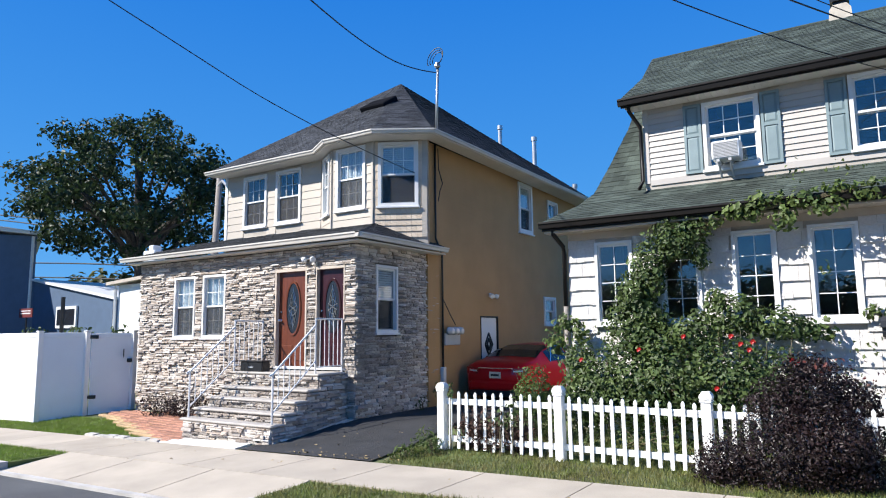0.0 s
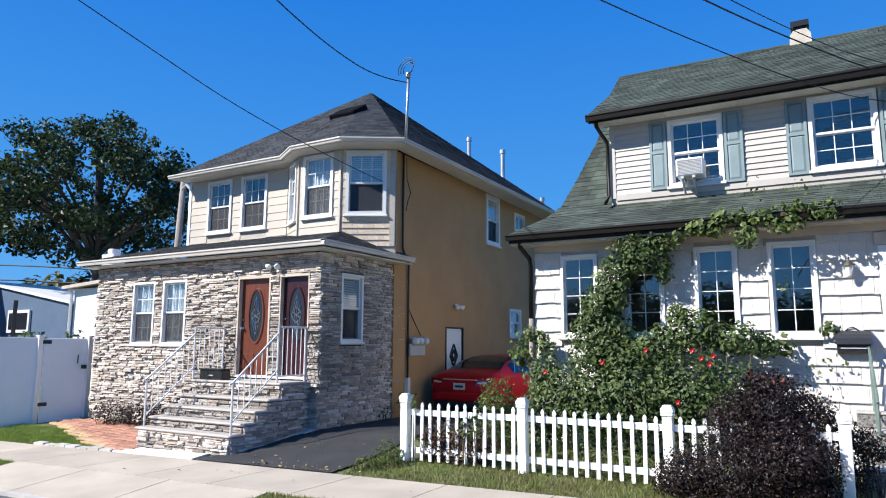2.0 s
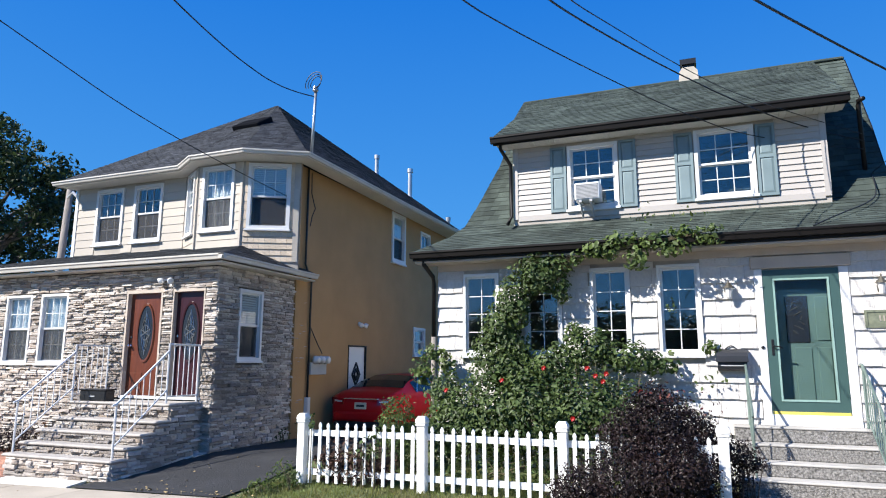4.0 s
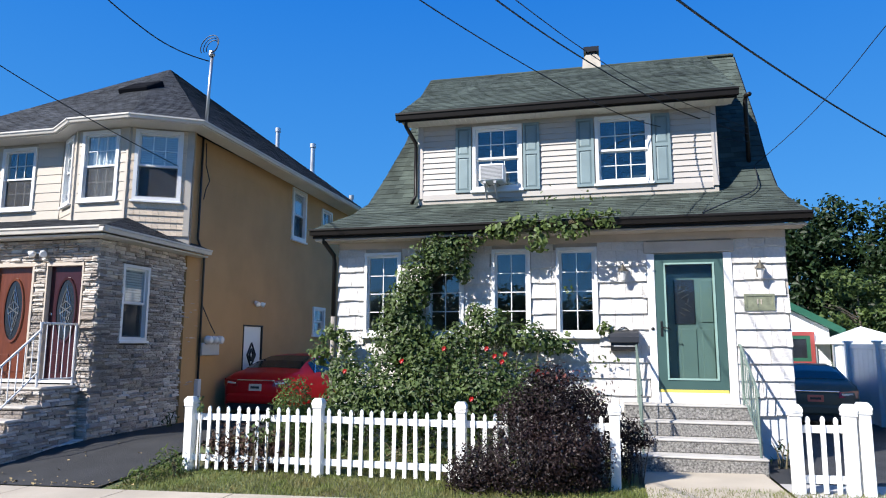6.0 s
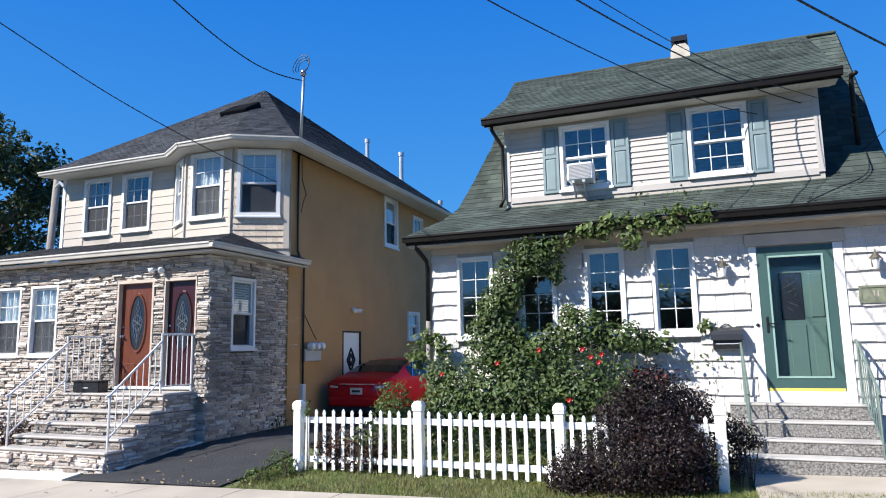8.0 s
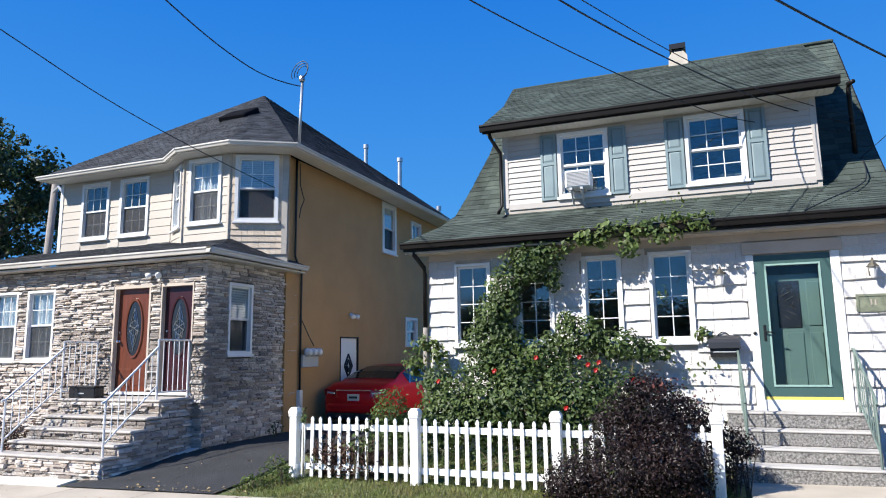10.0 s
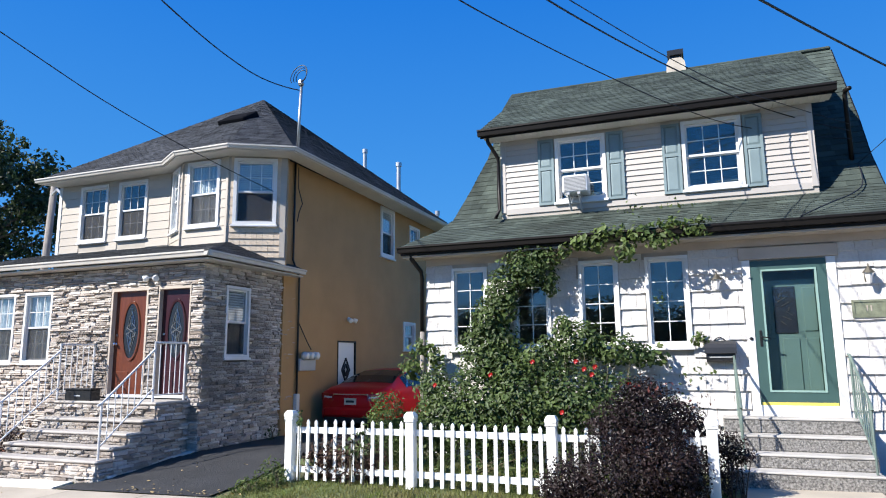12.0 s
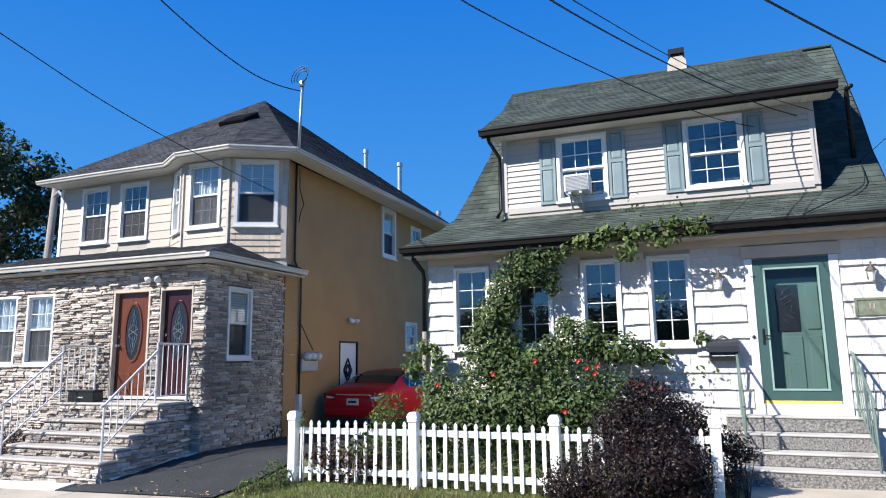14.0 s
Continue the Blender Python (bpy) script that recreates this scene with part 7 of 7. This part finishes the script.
# cables
def cable(points, radius, label="slim black overhead cable"):
    cu = bpy.data.curves.new("overhead_cable", "CURVE")
    cu.dimensions, cu.bevel_depth, cu.bevel_resolution = "3D", radius, 2
    sp = cu.splines.new("NURBS")
    sp.points.add(len(points) - 1)
    for q, pt in zip(sp.points, points):
        q.co = (*pt, 1)
    sp.use_endpoint_u, sp.order_u = True, 3
    cu.materials.append(M_WIRE)
    return tagged(new("overhead_cable", cu), label, "cable", "overhead cables")


cable([(-2.8, 1.5, 5.6), (-6.18, 5.5, 6.53), (-7.85, 8.0, 7.54), (-8.76, 10.5, 7.94), (-8.66, 12.0, 7.83), (-8.25, 12.6, 7.85)], 0.013, "twisted black service cable to the roof mast")
cable([(-9.84, 2.9, 7.6), (-9.46, 5.77, 6.77), (-9.15, 9.3, 5.82), (-8.66, 12.84, 5.4)], 0.009)
cable([(-1.6, 3.0, 4.1), (-1.87, 5.0, 4.83), (-1.94, 7.0, 5.54), (-1.33, 9.0, 5.78), (-0.29, 11.0, 5.77), (0.98, 12.3, 5.52), (2.62, 12.85, 5.35)], 0.008)
cable([(-1.1, 3.0, 4.0), (-1.16, 5.0, 4.72), (-1.05, 7.0, 5.41), (-0.48, 9.0, 5.76), (0.56, 11.0, 5.82), (1.6, 12.2, 5.66), (2.62, 12.85, 5.5)], 0.010)
cable([(-0.9, 3.0, 3.9), (-0.98, 5.0, 4.67), (-0.83, 7.0, 5.38), (-0.22, 9.0, 5.69), (0.73, 11.0, 5.81), (2.62, 12.85, 5.62)], 0.006)
cable([(-0.6, 2.5, 3.6), (0.17, 5.0, 4.56), (0.84, 7.0, 5.15), (1.92, 9.0, 5.4), (3.32, 11.0, 5.41), (4.57, 12.5, 5.28), (6.26, 14.0, 4.88), (9, 16, 4.4)], 0.013, "thick twisted black overhead cable")
cable([(3.9, 8.0, 6.1), (3.85, 9.0, 6.07), (3.76, 10.0, 5.95), (3.57, 11.0, 5.65), (3.17, 12.0, 5.24), (2.68, 12.8, 4.9)], 0.006)
cable([(2.68, 12.8, 4.9), (2.66, 12.3, 4.45), (2.4, 11.9, 4.2), (1.9, 11.3, 3.95), (1.5, 10.9, 3.72)], 0.010, "loose cable lying over the roof")
for z0, z1, x1 in ((14.92, 13.6, -48.0), (11.1, 9.6, -46.5), (10.7, 9.2, -46.5), (10.2, 8.6, -46.5), (7.4, 6.28, -39.4), (6.31, 5.43, -40.2)):
    cable([(-60, 24.0, z0 + 0.6), (-55.5, 24.0, z0), (x1, 24.0, z1), (-34.5, 24.0, z1 - 0.6)], 0.045, "thin far overhead cable beside the oak")


# ---- ledge stone: each piece laid by itself on the porch and steps ----
STONE = []
for k in range(12):
    r = random.Random(900 + k)
    bm = bmesh.new()
    j = lambda s: r.uniform(-s, s)
    back = [(0, 0, -0.01), (1, 0, -0.01), (1, 1, -0.01), (0, 1, -0.01)]
    front = [(0.015 + abs(j(0.02)), 0.04 + abs(j(0.10)), 1 + j(0.25)), (0.985 - abs(j(0.02)), 0.04 + abs(j(0.10)), 1 + j(0.25)), (0.985 - abs(j(0.02)), 0.96 - abs(j(0.10)), 0.85 + j(0.25)), (0.015 + abs(j(0.02)), 0.96 - abs(j(0.10)), 0.85 + j(0.25))]
    mid = (0.5 + j(0.2), 0.5 + j(0.2), 1.15 + j(0.2))
    vs = [bm.verts.new(p) for p in back + front + [mid]]
    for f in ((0, 1, 5, 4), (1, 2, 6, 5), (2, 3, 7, 6), (3, 0, 4, 7), (4, 5, 8), (5, 6, 8), (6, 7, 8), (7, 4, 8)):
        bm.faces.new([vs[i] for i in f])
    STONE.append(mesh_from(bm, "stone", M_STONE))
STONE_DATA = [([v.co.copy() for v in me.vertices], [tuple(q.vertices) for q in me.polygons]) for me in STONE]


def lay_stones(u0, u1, v0, v1, holes, seed):
    """Courses of uneven stones round the openings: (u, v, width, height, depth, shape)."""
    r = random.Random(seed)
    out = []
    v = v0
    while v < v1 - 0.02:
        h = min(r.choice((0.035, 0.042, 0.05, 0.06, 0.07, 0.085)), v1 - v)
        u = u0
        while u < u1 - 0.01:
            stop = [q for q in holes if q[2] < v + h * 0.6 and q[3] > v + h * 0.4 and q[0] - 0.03 < u < q[1]]
            if stop:
                u = stop[0][1]
                continue
            limit = min([q[0] for q in holes if q[2] < v + h * 0.6 and q[3] > v + h * 0.4 and q[0] > u] + [u1])
            w = r.uniform(0.09, 0.34)
            if limit - u - w < 0.09:
                w = limit - u
            w = min(w, 0.5)
            out.append((u, v, w, h, r.uniform(0.012, 0.08), r.randrange(12)))
            if h > 0.065 and r.random() < 0.4:
                q = out.pop()
                out += [(q[0], q[1], w, h * 0.5, q[4], q[5]), (q[0], q[1] + h * 0.5, w, h * 0.5, r.uniform(0.018, 0.05), r.randrange(12))]
            u += w
        v += h
    return out


def set_stones(wall, m, stones, near, limit=300):
    """The stones of a nearby stretch as parts, the rest joined."""
    made, verts, faces = 0, [], []
    for u, v, w, h, d, k in stones:
        t = m @ Matrix.Translation((u, v, 0)) @ Matrix.Diagonal((w, h, d, 1))
        if made < limit and near(u, v):
            ob = new("stone", STONE[k])
            ob.matrix_basis = t
            ob.parent = wall
            made += 1
        else:
            n = len(verts)
            pts, fs = STONE_DATA[k]
            verts += [t @ p for p in pts]
            faces += [tuple(n + i for i in f) for f in fs]
    if verts:
        ob = raw("stone_field", verts, faces, M_STONES)
        ob.parent = wall
        tagged(ob, kind="stuff")


fh = [(a - 0.01, b + 0.01, 1.64, 3.2) for a, b in pw] + [(-11.09, -10.11, -0.4, 3.18), (-9.87, -9.05, -0.4, 3.18), (-11.4, -9.05, -0.4, 1.0)]
set_stones(front_a, MPF, lay_stones(-16.1, PX + 0.03, -0.35, 3.6, fh, 1), lambda u, v: u > -12.7 and v > 0.6)
set_stones(side_a, MPS, lay_stones(PY - 0.03, 13.42, -0.35, 3.6, [(11.01, 11.80, 1.71, 3.22)], 2), lambda u, v: u < 12.4 and v > 0.8)
for k, (z, y0) in enumerate(LEV):
    z0 = -0.35 if k == 0 else LEV[k - 1][0] - 0.056
    block = [o for o in steps_a.children if o.name.startswith("riser_block")][k]
    end = LEV[k][1] + 0.05
    set_stones(block, on_front(0, y0 + 0.05, 0) @ Matrix.Identity(4), lay_stones(-11.42, -9.02, z0 + 0.002, z - 0.06, [], 10 + k), lambda u, v: True, 60)
    set_stones(block, on_side(-9.02, 0, 0), lay_stones(end, PY - 0.05, z0 + 0.002, z - 0.06, [], 20 + k), lambda u, v: False)
